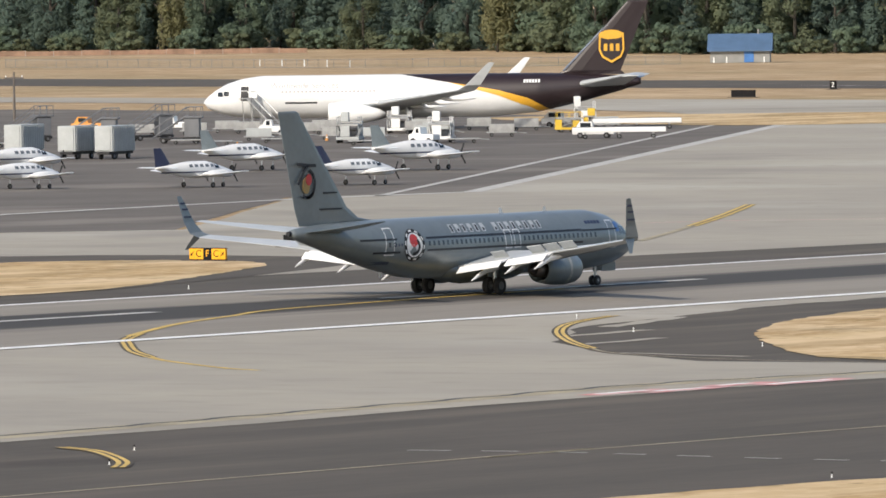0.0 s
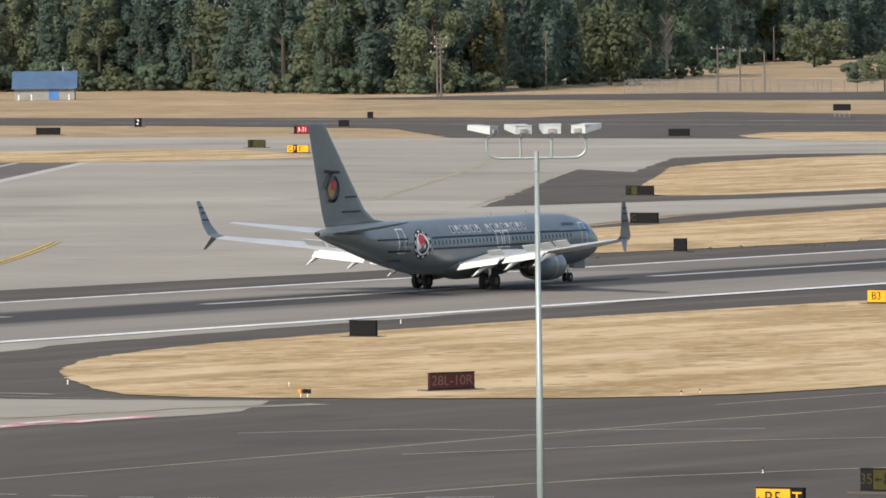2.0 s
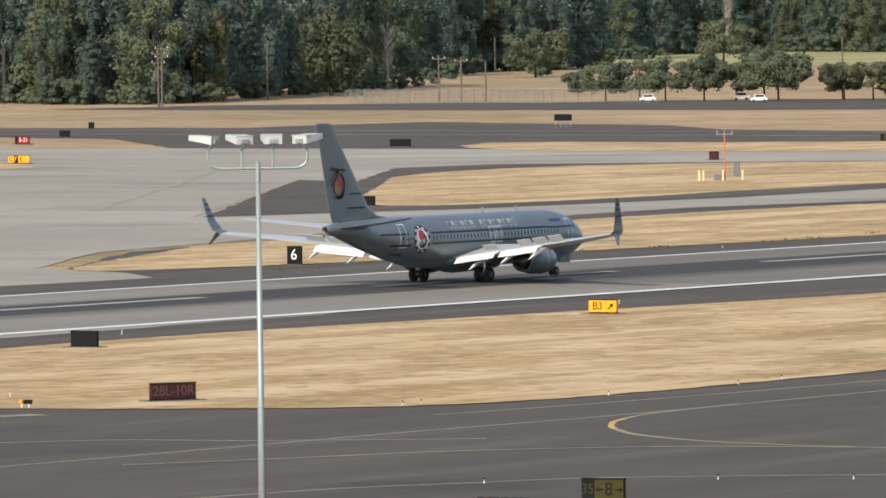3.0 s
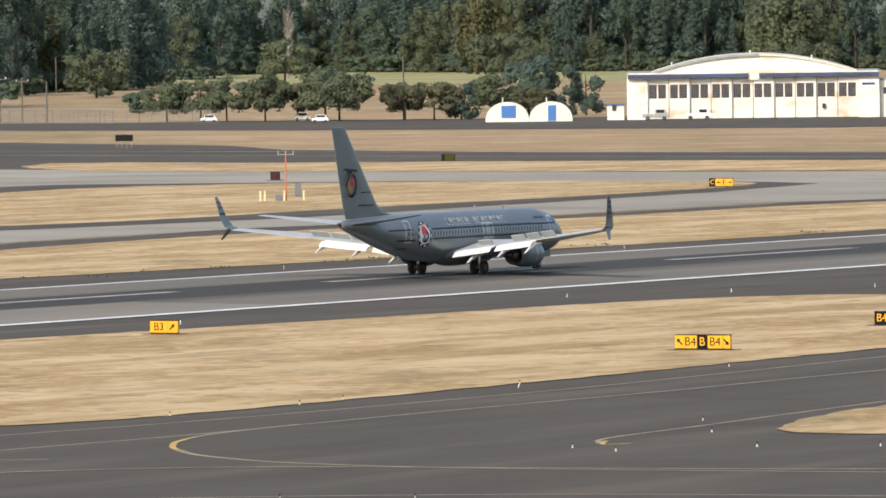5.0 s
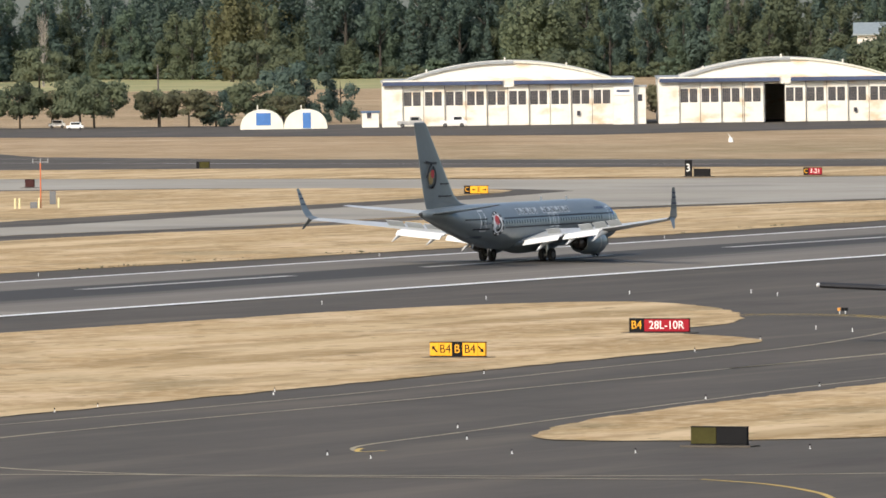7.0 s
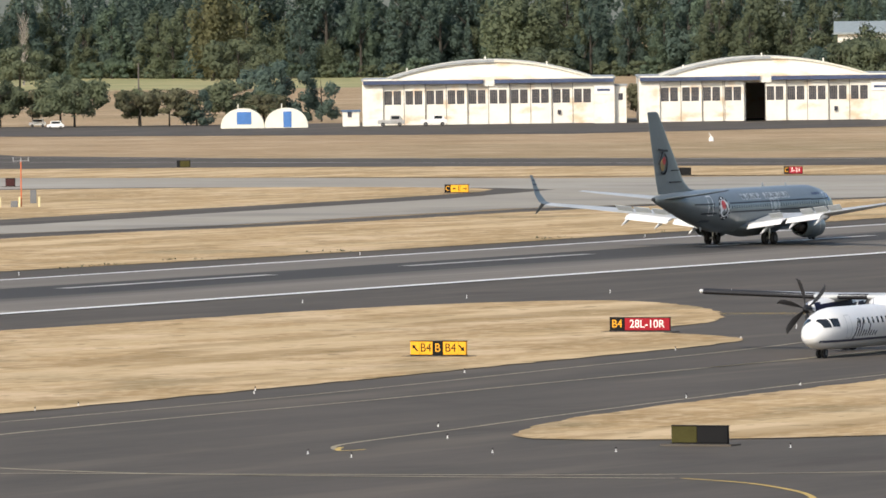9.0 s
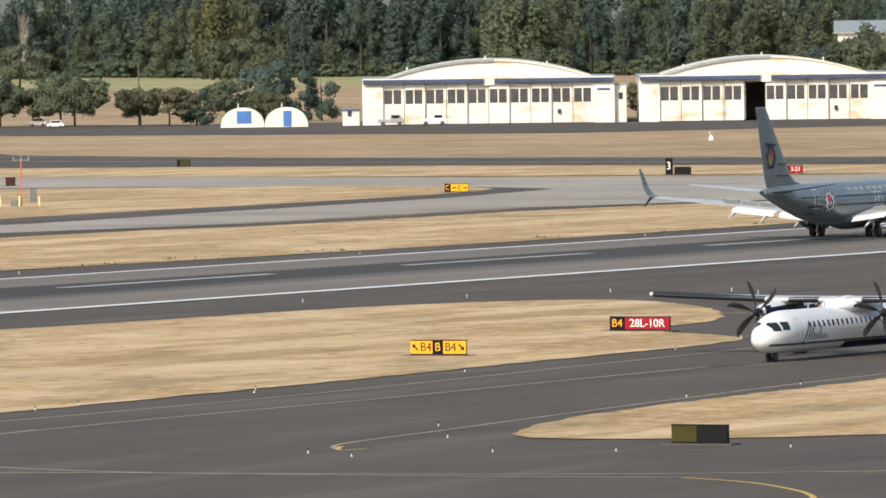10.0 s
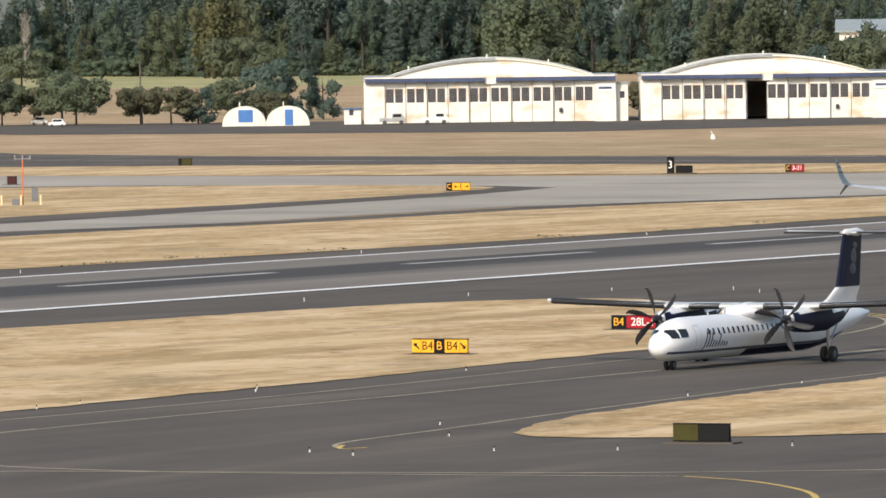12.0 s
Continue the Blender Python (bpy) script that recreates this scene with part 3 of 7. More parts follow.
def jet():
    top = empty("passenger_jet")
    tagged(top, "silver-grey twin-engined passenger jet rolling out with flaps lowered", "airplane")
    hull(JET, "fuselage", [GREY_PAINT], top, JN, 34)
    for s in (-1, 1):
        side = "right" if s < 0 else "left"
        # wing in sections, dihedral six degrees
        secs = [(0.6, 13.3, 8.4, 1.8, 1.25), (1.9, 13.9, 7.7, 1.9, 1.2), (5.6, 16.6, 5.0, 2.38, 1.0), (11.5, 19.8, 3.1, 3.08, 0.95), (17.0, 23.5, 1.75, 3.74, 0.9)]
        bm = bmesh.new()
        loft(bm, [foil(JN - d, c, s * y, z, th) for y, d, c, z, th in secs])
        wing = part("wing", bm, WING_GREY, top, "grey wing with bright metal leading edge", smooth=False)
        bm = bmesh.new()
        loft(bm, [[(JN - d + 0.05 - u * 0.5, s * y, z + v * 0.5 * c * 0.3) for u, v in ((0, 0), (0.3, 0.35), (1, 0.55), (1, -0.4), (0.3, -0.25))] for y, d, c, z, th in secs[1:]])
        part("slat", bm, METAL, wing, "bright metal leading-edge slat")
        # flaps drop behind the wing
        for (ya, da, za), (yb, db, zb) in (((2.0, 21.3, 1.92), (5.4, 21.35, 2.38)), ((5.9, 21.45, 2.42), (9.7, 22.4, 2.86))):
            for chord, drop, dx in ((0.72, 0.22, 0.12), (0.55, 0.46, 0.78)):
                bm = bmesh.new()
                loft(bm, [[(JN - d - dx - u * chord, s * y, z - drop * (0.25 + u * 0.8) + v) for u, v in ((0, 0.02), (0.15, 0.10), (1, 0.015), (1, -0.015), (0.15, -0.06))] for y, d, z in ((ya, da, za), (yb, db, zb))])
                part("flap", bm, WHITE_PAINT, wing, "lowered white wing flap")
        for y, d, z in ((3.6, 20.0, 1.75), (6.7, 20.6, 2.25), (9.6, 21.4, 2.6)):
            bm = bmesh.new()
            rings = []
            for u, r in ((0, 0.03), (0.15, 0.16), (0.45, 0.21), (0.8, 0.13), (1, 0.02)):
                rings.append([(JN - d - u * 3.2, s * y + r * 0.7 * math.cos(a), z - 0.05 - max(0, u - 0.4) * 1.2 + r * math.sin(a)) for a in [2 * math.pi * i / 10 for i in range(10)]])
            loft(bm, rings)
            part("flap_fairing", bm, WHITE_PAINT, wing, "white flap track fairing", smooth=True)
        # raised ground spoilers
        for ya, da, za in ((3.2, 19.7, 2.25), (6.6, 20.4, 2.66), (8.2, 20.9, 2.83), (9.8, 21.4, 3.0)):
            bm = bmesh.new()
            loft(bm, [[(JN - d - u * 0.75, s * y, z + u * 0.5 + v) for u, v in ((0, 0), (1, 0.02), (1, -0.02), (0, -0.04))] for y, d, z in ((ya, da, za), (ya + 1.4, da + 0.42, za + 0.15))])
            part("spoiler", bm, WING_GREY, wing, "raised grey ground spoiler")
        # split winglet
        bm = bmesh.new()
        loft(bm, [foil(JN - 23.5, 1.75, s * 17.0, 3.74, 0.7), foil(JN - 24.1, 1.45, s * 17.45, 4.0, 0.7), foil(JN - 24.7, 1.15, s * 17.7, 4.7, 0.7), foil(JN - 25.7, 0.5, s * 18.0, 6.45, 0.6)])
        wl = part("winglet", bm, GREY_PAINT, top, "upswept grey winglet with dark dashes")
        for z, d, c in ((5.1, 25.05, 0.7), (5.6, 25.32, 0.5), (6.0, 25.55, 0.4)):
            bm = bmesh.new()
            y = 17.7 + (z - 4.7) * 0.17
            box(bm, JN - d - c, JN - d, s * y - 0.08, s * y + 0.08, z - 0.06, z + 0.06)
            part("dash_mark", bm, NAVY_PAINT, wl)
        bm = bmesh.new()
        loft(bm, [foil(JN - 24.3, 1.0, s * 17.3, 3.9, 0.7), foil(JN - 25.3, 0.35, s * 17.8, 2.95, 0.6)])
        part("lower_winglet", bm, GREY_PAINT, top, "downswept grey lower winglet tip")
        # tailplane
        bm = bmesh.new()
        loft(bm, [foil(JN - 33.3, 3.7, s * 0.5, 4.5, 0.5), foil(JN - 35.2, 2.5, s * 3.8, 4.85, 0.5), foil(JN - 37.4, 1.2, s * 7.15, 5.25, 0.5)])
        part("tailplane", bm, WING_GREY if s > 0 else GREY_PAINT, top, "pale grey tailplane")
        # engine
        yy, zc, e0 = s * 4.83, 1.52, JN - 13.6
        bm = bmesh.new()
        prof = [(0.0, 0.80), (-0.02, 0.92), (0.25, 1.03), (1.0, 1.10), (2.4, 1.08), (3.7, 0.88), (3.72, 0.80), (2.6, 0.74)]
        loft(bm, [[(e0 - d, yy + r * math.cos(2 * math.pi * i / 26), zc + r * (0.95 if math.sin(2 * math.pi * i / 26) < 0 else 1.0) * math.sin(2 * math.pi * i / 26)) for i in range(26)] for d, r in prof], cap=False)
        eng = part("engine", bm, GREY_PAINT, top, "grey engine nacelle with dark exhaust", smooth=True)
        bm = bmesh.new()
        tube(bm, (e0 - 0.75, yy, zc), (e0 - 0.7, yy, zc), 0.85, seg=22)
        part("fan", bm, DARK, eng)
        bm = bmesh.new()
        loft(bm, [[(e0 - d, yy + q * math.cos(2 * math.pi * i / 26), zc + q * (0.95 if i > 13 else 1.0) * math.sin(2 * math.pi * i / 26)) for i in range(26)] for d, q in ((1.35, 1.115), (1.62, 1.11))], cap=False)
        part("reverser_gap", bm, PALE_CASCADE, eng, "open pale gap of the thrust reverser", smooth=True)
        bm = bmesh.new()
        tube(bm, (e0 - 2.62, yy, zc), (e0 - 2.58, yy, zc), 0.76, seg=22)
        part("bypass_duct", bm, DARK, eng)
        bm = bmesh.new()
        tube(bm, (e0 - 2.5, yy, zc), (e0 - 4.2, yy, zc), 0.58, 0.42, 20)
        tube(bm, (e0 - 4.1, yy, zc), (e0 - 4.9, yy, zc), 0.3, 0.06, 14)
        part("exhaust_cone", bm, mat("burnt_metal", (0.16, 0.14, 0.13), 0.45, 0.8, 0.15, 0.5) if s < 0 else bpy.data.materials["burnt_metal"], eng, smooth=True)
        bm = bmesh.new()
        loft(bm, [[(e0 - 0.9, yy + v, zc + 1.0) for v in (-0.05, 0.05)] + [(e0 - 5.0, yy + v, zc + 0.55) for v in (0.12, -0.12)], [(e0 - 2.4, yy + v, 2.45) for v in (-0.08, 0.08)] + [(e0 - 5.2, yy + v, 2.3) for v in (0.1, -0.1)]])
        part("pylon", bm, GREY_PAINT, eng)
        # main gear
        bm = bmesh.new()
        tube(bm, (0.1, s * 2.86, 0.5), (0.1, s * 2.75, 2.2), 0.12)
        tube(bm, (0, s * 2.3, 0.56), (0, s * 3.4, 0.56), 0.09)
        tube(bm, (0.1, s * 2.8, 1.2), (0.9, s * 2.0, 2.1), 0.06)
        gear = part("main_gear", bm, METAL, top, "metal main landing gear leg")
        for dy in (-0.43, 0.43):
            wheel(gear, 0, s * 2.86 + dy, 0.56, 0.40)
        bm = bmesh.new()
        box(bm, -0.5, 0.5, s * 2.7, s * 2.78, 1.15, 1.9, 0.02)
        part("gear_door", bm, GREY_PAINT, gear)
    # fin with its dorsal fillet
    bm = bmesh.new()
    loft(bm, [foil(JN - 27.6, 9.4, 0, 4.9, 0.25, True), foil(JN - 30.6, 6.6, 0, 5.3, 0.5, True), foil(JN - 31.9, 5.6, 0, 6.05, 0.65, True), foil(JN - 37.0, 2.15, 0, 12.2, 0.75, True), foil(JN - 37.3, 1.7, 0, 12.3, 0.3, True)])
    fin = part("fin", bm, GREY_PAINT, top, "tall silver-grey tail fin with round emblem")
    for z, da, db in ((5.95, 32.7, 35.0), (7.0, 33.2, 34.6)):
        bm = bmesh.new()
        box(bm, JN - db, JN - da, -0.26, 0.26, z - 0.05, z + 0.05)
        part("fin_line", bm, LIVERY_BLACK, fin)
    for s in (-1, 1):
        def oval(x, z, w, t, off, tilt=0.0):
            """A thin oval badge on the fin's side."""
            bm = bmesh.new()
            bmesh.ops.create_cone(bm, cap_ends=True, segments=28, radius1=1, radius2=1, depth=0.04, matrix=Matrix.Translation((JN + x, s * off, z)) @ pose(0, 0, 0, 90, tilt, 0) @ Matrix.Diagonal((w, t, 1, 1)))
            return bm
        part("emblem_disc", oval(-36.46, 7.52, 0.38, 0.54, 0.20), mat("orange_paint", (0.36, 0.25, 0.08), 0.6, 0, 0.2, 0.8, tone=(0.30, 0.19, 0.08)) if s < 0 else bpy.data.materials["orange_paint"], fin, "orange and red emblem disc")
        part("emblem_spot", oval(-36.22, 7.88, 0.32, 0.36, 0.225), RED_PAINT, fin)

        def stroke(path, wide):
            """A brush stroke of a numeral, as a thin raised strip on the fin's side."""
            bm = bmesh.new()
            rows = []
            for i, (x, z) in enumerate(path):
                (xa, za), (xb, zb) = path[max(i - 1, 0)], path[min(i + 1, len(path) - 1)]
                n = Vector((-(zb - za), xb - xa)).normalized() * wide / 2
                rows.append([(JN + x + k * n.x, s * o, z + k * n.y) for k, o in ((1, 0.2), (1, 0.255), (-1, 0.255), (-1, 0.2))])
            loft(bm, rows)
            return bm
        part("number", stroke([(-37.39, 8.9), (-36.3, 8.8), (-35.44, 8.78)], 0.20), LIVERY_BLACK, fin, "dark numeral seventy-five on the tail fin")
        part("number", stroke([(-36.3, 8.8), (-36.84, 8.32), (-37.36, 7.6)], 0.17), LIVERY_BLACK, fin)
        part("number", stroke([(-36.39 + 0.83 * math.sin(q), 7.64 + 0.91 * math.cos(q)) for q in [radians(20 + 170 * i / 16) for i in range(17)]], 0.15), LIVERY_BLACK, fin)
        part("number", stroke([(-36.39 + 0.83 * math.sin(q), 7.64 + 0.91 * math.cos(q)) for q in [radians(130 + 85 * i / 12) for i in range(13)]], 0.19), LIVERY_BLACK, fin)
    # markings along the cabin
    for s in (-1, 1):
        for z, da, db in ((3.78, 8.0, 25.6), (2.98, 8.0, 25.6), (3.78, 28.6, 32.2), (2.92, 28.3, 30.8)):
            part("cheat_line", skin(JET, JN, s, da, db, z, z + 0.13, nx=30, nz=2), LIVERY_BLACK, top, "dark blue line along the cabin")
        part("cheat_line", skin(JET, JN, s, 3.6, 8.0, 3.75, 3.86, nx=10, nz=2), LIVERY_BLACK, top, "dark blue line along the cabin")
        win = None
        for k in range(46):
            d = 6.4 + k * 0.508
            if 15.0 < d < 16.9 or 25.7 < d < 28.3:
                continue
            w = part("cabin_window", skin(JET, JN, s, d, d + 0.22, 3.34, 3.64, nx=1, nz=2), WINDOW_TINT, top)
        for da, db in ((3.9, 4.8), (28.9, 29.75)):
            part("door_outline", skin_loop(JET, JN, s, da, db, 2.55 + (0.25 if da > 20 else 0), 4.4 + (0.2 if da > 20 else 0)), WHITE_PAINT, top, "white painted door outline")
        for da in (15.1, 16.1):
            part("exit_outline", skin_loop(JET, JN, s, da, da + 0.75, 2.9, 4.12), WHITE_PAINT, top, "white painted exit outline")
        # name along the roof line, kept as plain bars
        for k in range(15):
            if k == 6:
                continue
            d = (22.2 - k * 0.70) if s < 0 else (12.4 + k * 0.70)
            part("name_bar", skin(JET, JN, s, d, d + 0.42, 4.08, 4.62, lift=0.014, nx=2, nz=3), WING_GREY, top)
            part("name_bar", skin(JET, JN, s, d + 0.11, d + 0.31, 4.15, (4.55, 4.33)[k % 2], lift=0.022, nx=1, nz=3), LIVERY_BLACK, top)
        for k in range(5):
            part("name_bar", skin(JET, JN, s, 5.6 + k * 0.36, 5.88 + k * 0.36, 4.22, 4.42, lift=0.014, nx=1, nz=2), NAVY_PAINT, top)
        for k in range(7):
            part("small_bar", skin(JET, JN, s, 29.0 + k * 0.2, 29.14 + k * 0.2, 2.2, 2.4, lift=0.014, nx=1, nz=1), NAVY_PAINT, top)
            part("small_bar", skin(JET, JN, s, 26.9 + k * 0.3, 27.05 + k * 0.3, 3.38, 3.55, lift=0.014, nx=1, nz=1), NAVY_PAINT, top)
        # round emblem
        def disc(r0, r1, dc, zc, lift, n=28, k0=0, k1=28):
            bm = bmesh.new()
            rows = []
            for r in (r0, r1):
                row = []
                for i in range(k0, k1 + 1):
                    a = 2 * math.pi * i / n
                    d, z = dc + r * math.cos(a), zc + r * math.sin(a)
                    w, c, h = lerp_table(JET, d)
                    q = max(-1, min(1, (z - c) / h))
                    row.append(bm.verts.new((JN - d, s * (w * math.sqrt(1 - q * q) + lift), z)))
                rows.append(row)
            for i in range(k1 - k0):
                bm.faces.new((rows[0][i], rows[1][i], rows[1][i + 1], rows[0][i + 1]))
            return bm
        em = part("round_emblem", disc(0.80, 1.06, 26.9, 3.42, 0.02), DARK, top, "black ring emblem with white and red inside")
        part("emblem_field", disc(0.02, 0.80, 26.9, 3.42, 0.016), WHITE_PAINT, em)
        part("emblem_patch", disc(0.03, 0.42, 26.95, 3.72, 0.024), RED_PAINT, em)
        part("emblem_patch", disc(0.40, 0.62, 26.95, 3.35, 0.026, k0=10, k1=22), DARK, em)
        for k in range(10):
            part("emblem_dash", disc(0.88, 0.99, 26.9, 3.42, 0.028, n=40, k0=k * 4, k1=k * 4 + 2), WHITE_PAINT, em)
        # blue shadowed nose band and flight deck windows
        part("nose_panel", skin(JET, JN, s, 3.0, 3.8, 3.62, 4.25, lift=0.012, nx=4, nz=4), BLUE_PAINT, top, "blue panel behind the flight deck")
        for da, db, za, zb in ((1.55, 2.15, 3.3, 3.85), (2.2, 2.75, 3.4, 3.95), (2.8, 3.2, 3.45, 3.98)):
            part("flight_deck_window", skin(JET, JN, s, da, db, za, zb, lift=0.016, nx=3, nz=3), GLASS, top)
    bm = bmesh.new()
    loft(bm, [ring_x(JN - d, w, h, z, 20) for d, w, h, z in ((13.2, 1.0, 0.3, 1.5), (15.0, 1.95, 0.78, 1.55), (19.5, 2.0, 0.9, 1.55), (22.0, 1.5, 0.6, 1.65), (23.8, 0.5, 0.2, 1.75))])
    part("belly_fairing", bm, GREY_PAINT, top, smooth=True)
    bm = bmesh.new()
    tube(bm, (15.6, 0, 0.35), (15.75, 0, 1.8), 0.09)
    tube(bm, (15.6, -0.3, 0.35), (15.6, 0.3, 0.35), 0.06)
    ng = part("nose_gear", bm, METAL, top, "metal nose landing gear leg")
    for dy in (-0.2, 0.2):
        wheel(ng, 15.6, dy, 0.345, 0.2)
    for y in (-0.35, 0.35):
        bm = bmesh.new()
        box(bm, 15.9, 17.5, y - 0.02, y + 0.02, 0.95, 1.55, 0.01)
        part("gear_door", bm, GREY_PAINT, ng)
    for d, z0, l in ((9.5, 5.08, 0.35), (14.5, 5.1, 0.4), (28.0, 1.75, -0.4), (24.5, 1.35, -0.35)):
        bm = bmesh.new()
        loft(bm, [foil(JN - d, 0.45, 0, z0, 0.6, True), foil(JN - d - 0.2, 0.2, 0, z0 + l, 0.6, True)])
        part("antenna", bm, WHITE_PAINT, top)
    bm = bmesh.new()
    tube(bm, (JN - 37.8, 0, 4.46), (JN - 38.25, 0, 4.48), 0.17, 0.15, 12)
    part("exhaust_pipe", bm, DARK, top)
    return top


JET_ROWS = [(0.0, 550.0), (0.5, 572.5), (1.0, 594.3), (1.5, 615.3), (2.0, 635.85), (2.5, 655.8), (3.0, 675.2), (3.5, 693.85), (5.5, 761.2), (6.0, 776.0), (6.5, 790.2), (7.0, 803.75), (9.0, 853.9), (9.5, 865.5), (10.0, 877.0), (10.5, 888.3), (11.0, 899.4), (11.5, 910.4), (12.0, 921.0)]
plane = jet()


# ---- the taxiing turboprop ----
PROP = [(0, 0.05, 1.36, 0.05), (0.15, 0.40, 1.38, 0.36), (0.5, 0.68, 1.43, 0.64), (0.9, 0.88, 1.52, 0.88), (1.6, 1.10, 1.67, 1.12), (2.4, 1.24, 1.78, 1.27), (3.3, 1.32, 1.83, 1.34), (4.5, 1.34, 1.83, 1.35), (21.5, 1.34, 1.83, 1.35), (24.5, 1.18, 1.97, 1.16), (27.5, 0.86, 2.23, 0.8), (30.5, 0.45, 2.47, 0.42), (32.0, 0.12, 2.57, 0.14)]
PN = 16.1


DEEP_NAVY = mat("deep_navy_paint", (0.008, 0.011, 0.034), 0.6, 0, 0.1, 2.0)
DEEP_NAVY.node_tree.nodes["Principled BSDF"].inputs["Specular IOR Level"].default_value = 0.2
PICTURE = mat("muted_violet_paint", (0.075, 0.068, 0.110), 0.5, 0, 0.25, 0.5)


def turboprop():
    top = empty("turboprop_airliner")
    tagged(top, "white high-wing turboprop airliner with dark blue tail, taxiing", "airplane")
    hull(PROP, "fuselage", [WHITE_PAINT], top, PN, 30)
    spinners = []
    for s in (-1, 1):
        part("belly_line", skin(PROP, PN, s, 0.5, 26.0, 1.0, 1.15, nx=40, nz=2, bow=lambda d, z: z + max(0, d - 22) * 0.11), NAVY_PAINT, top, "dark blue line along the lower side")
        part("belly_band", skin(PROP, PN, s, 11.0, 25.0, 0.56, 0.98, nx=30, nz=3, bow=lambda d, z: z + max(0, d - 21) * 0.1), DEEP_NAVY, top, "dark blue lower side")
        for k in range(24):
            d = 5.0 + k * 0.72
            part("cabin_window", skin(PROP, PN, s, d, d + 0.27, 2.07, 2.45, nx=1, nz=2), GLASS, top)
        for da, db, za, zb in ((0.86, 1.48, 1.96, 2.50), (1.60, 2.35, 2.00, 2.52)):
            part("flight_deck_window", skin(PROP, PN, s, da, db, za, zb, lift=0.02, nx=6, nz=6, bow=lambda d, z: min(z, lerp_table(PROP, d)[1] + 0.985 * lerp_table(PROP, d)[2])), GLASS, top)
        # script of the name, kept as slanted plain bars
        for k in range(9):
            hh = (1.0, 1.05, 0.95, 0.4, 0.36, 0.8, 0.34, 0.30, 0.26)[k]
            d = 4.3 + k * 0.40
            bar = skin(PROP, PN, s, d, d + 0.15, 1.30 - (0.25 if k == 0 else 0), 1.3 + hh, lift=0.02, nx=1, nz=4)
            for v in bar.verts:
                v.co.x -= (v.co.z - 1.3) * 0.55
            part("name_bar", bar, DEEP_NAVY, top)
        part("door_outline", skin_loop(PROP, PN, s, 3.2, 3.95, 1.2, 2.7, 0.05), WING_GREY, top)
        # wing above the cabin
        bm = bmesh.new()
        loft(bm, [foil(PN - 12.6, 3.1, s * 0.3, 3.5, 1.0), foil(PN - 12.6, 3.05, s * 4.4, 3.52, 1.0), foil(PN - 13.4, 1.5, s * 13.6, 3.85, 1.0), foil(PN - 13.6, 1.1, s * 13.75, 3.87, 0.6)])
        wing = part("wing", bm, WING_GREY, top, "long grey wing with black leading edge")
        for ya, yb, ca, cb in ((1.5, 3.6, 0.0, 0.0), (5.3, 13.5, 0.07, 0.78)):
            bm = bmesh.new()
            loft(bm, [[(PN - 12.6 - c + 0.03 - u, s * y, 3.51 + (0.33 * (y - 4.4) / 9.7 if y > 4.4 else 0) + v) for u, v in ((0, 0), (0.12, 0.17), (0.35, 0.235), (0.35, -0.15), (0.1, -0.1))] for y, c in ((ya, ca), (yb, cb))])
            part("deicing_boot", bm, DARK, wing, "black rubber de-icing boot")
        bm = bmesh.new()
        bmesh.ops.create_icosphere(bm, subdivisions=2, radius=0.13, matrix=Matrix.Translation((PN - 13.7, s * 13.75, 3.87)))
        part("tip_light", bm, WHITE_PAINT, wing, smooth=True)
        # engine, propeller and gear
        yy = s * 4.4
        bm = bmesh.new()
        prof = [(9.75, 0.30, 2.85), (10.1, 0.50, 2.8), (10.9, 0.66, 2.72), (13.0, 0.78, 2.75), (15.5, 0.80, 2.8), (17.6, 0.55, 3.0), (19.2, 0.12, 3.3)]
        loft(bm, [[(PN - d, yy + r * 0.8 * math.cos(2 * math.pi * i / 20), z + r * 1.05 * math.sin(2 * math.pi * i / 20)) for i in range(20)] for d, r, z in prof])
        # Navy below z 3.2: blue paint, plus the wing's shade as colour.
        for f in bm.faces:
            c = f.calc_center_median()
            f.material_index = 1 if c.z < 3.2 and c.x < PN - 10.2 else 0
        nac = part("engine", bm, [WHITE_PAINT, DEEP_NAVY], top, "white engine nacelle, underside navy with shade painted in", smooth=True)
        bm = bmesh.new()
        box(bm, PN - 10.35, PN - 9.95, yy - 0.32, yy + 0.32, 2.15, 2.45, 0.08)
        part("air_intake", bm, DARK, nac)
        bm = bmesh.new()
        loft(bm, [ring_x(PN - 9.1 - d, r, r, 2.85, 16, yy) for d, r in ((0, 0.02), (0.12, 0.13), (0.35, 0.24), (0.75, 0.31))])
        hub = part("spinner", bm, DARK, top, "dark propeller with six curved blades", smooth=True)
        # the propeller turns about its own axis
        for v in hub.data.vertices:
            v.co -= Vector((PN - 9.5, yy, 2.85))
        hub.location = (PN - 9.5, yy, 2.85)
        for k in range(6):
            bm = bmesh.new()
            secs = []
            for r, c, tw, sw in ((0.22, 0.18, 60, 0.0), (0.6, 0.30, 46, 0.03), (1.1, 0.40, 34, 0.02), (1.6, 0.38, 26, -0.05), (1.9, 0.27, 22, -0.12), (2.05, 0.15, 20, -0.26)):
                a = radians(tw)
                secs.append([(u * c * math.sin(a) + v * math.cos(a), sw + u * c * math.cos(a) - v * math.sin(a), r) for u, v in ((-0.5, 0), (-0.2, 0.03), (0.3, 0.025), (0.5, 0), (0.2, -0.02), (-0.2, -0.025))])
            loft(bm, secs)
            bl = part("blade", bm, DARK, hub)
            bl.matrix_basis = pose(0, 0, 0, 8 + 60 * k, 0, 0)
        spinners.append(hub)
        bm = bmesh.new()
        tube(bm, (0, yy, 0.5), (0.15, yy, 2.3), 0.11)
        tube(bm, (0.1, yy, 1.0), (-1.3, yy, 2.3), 0.06)
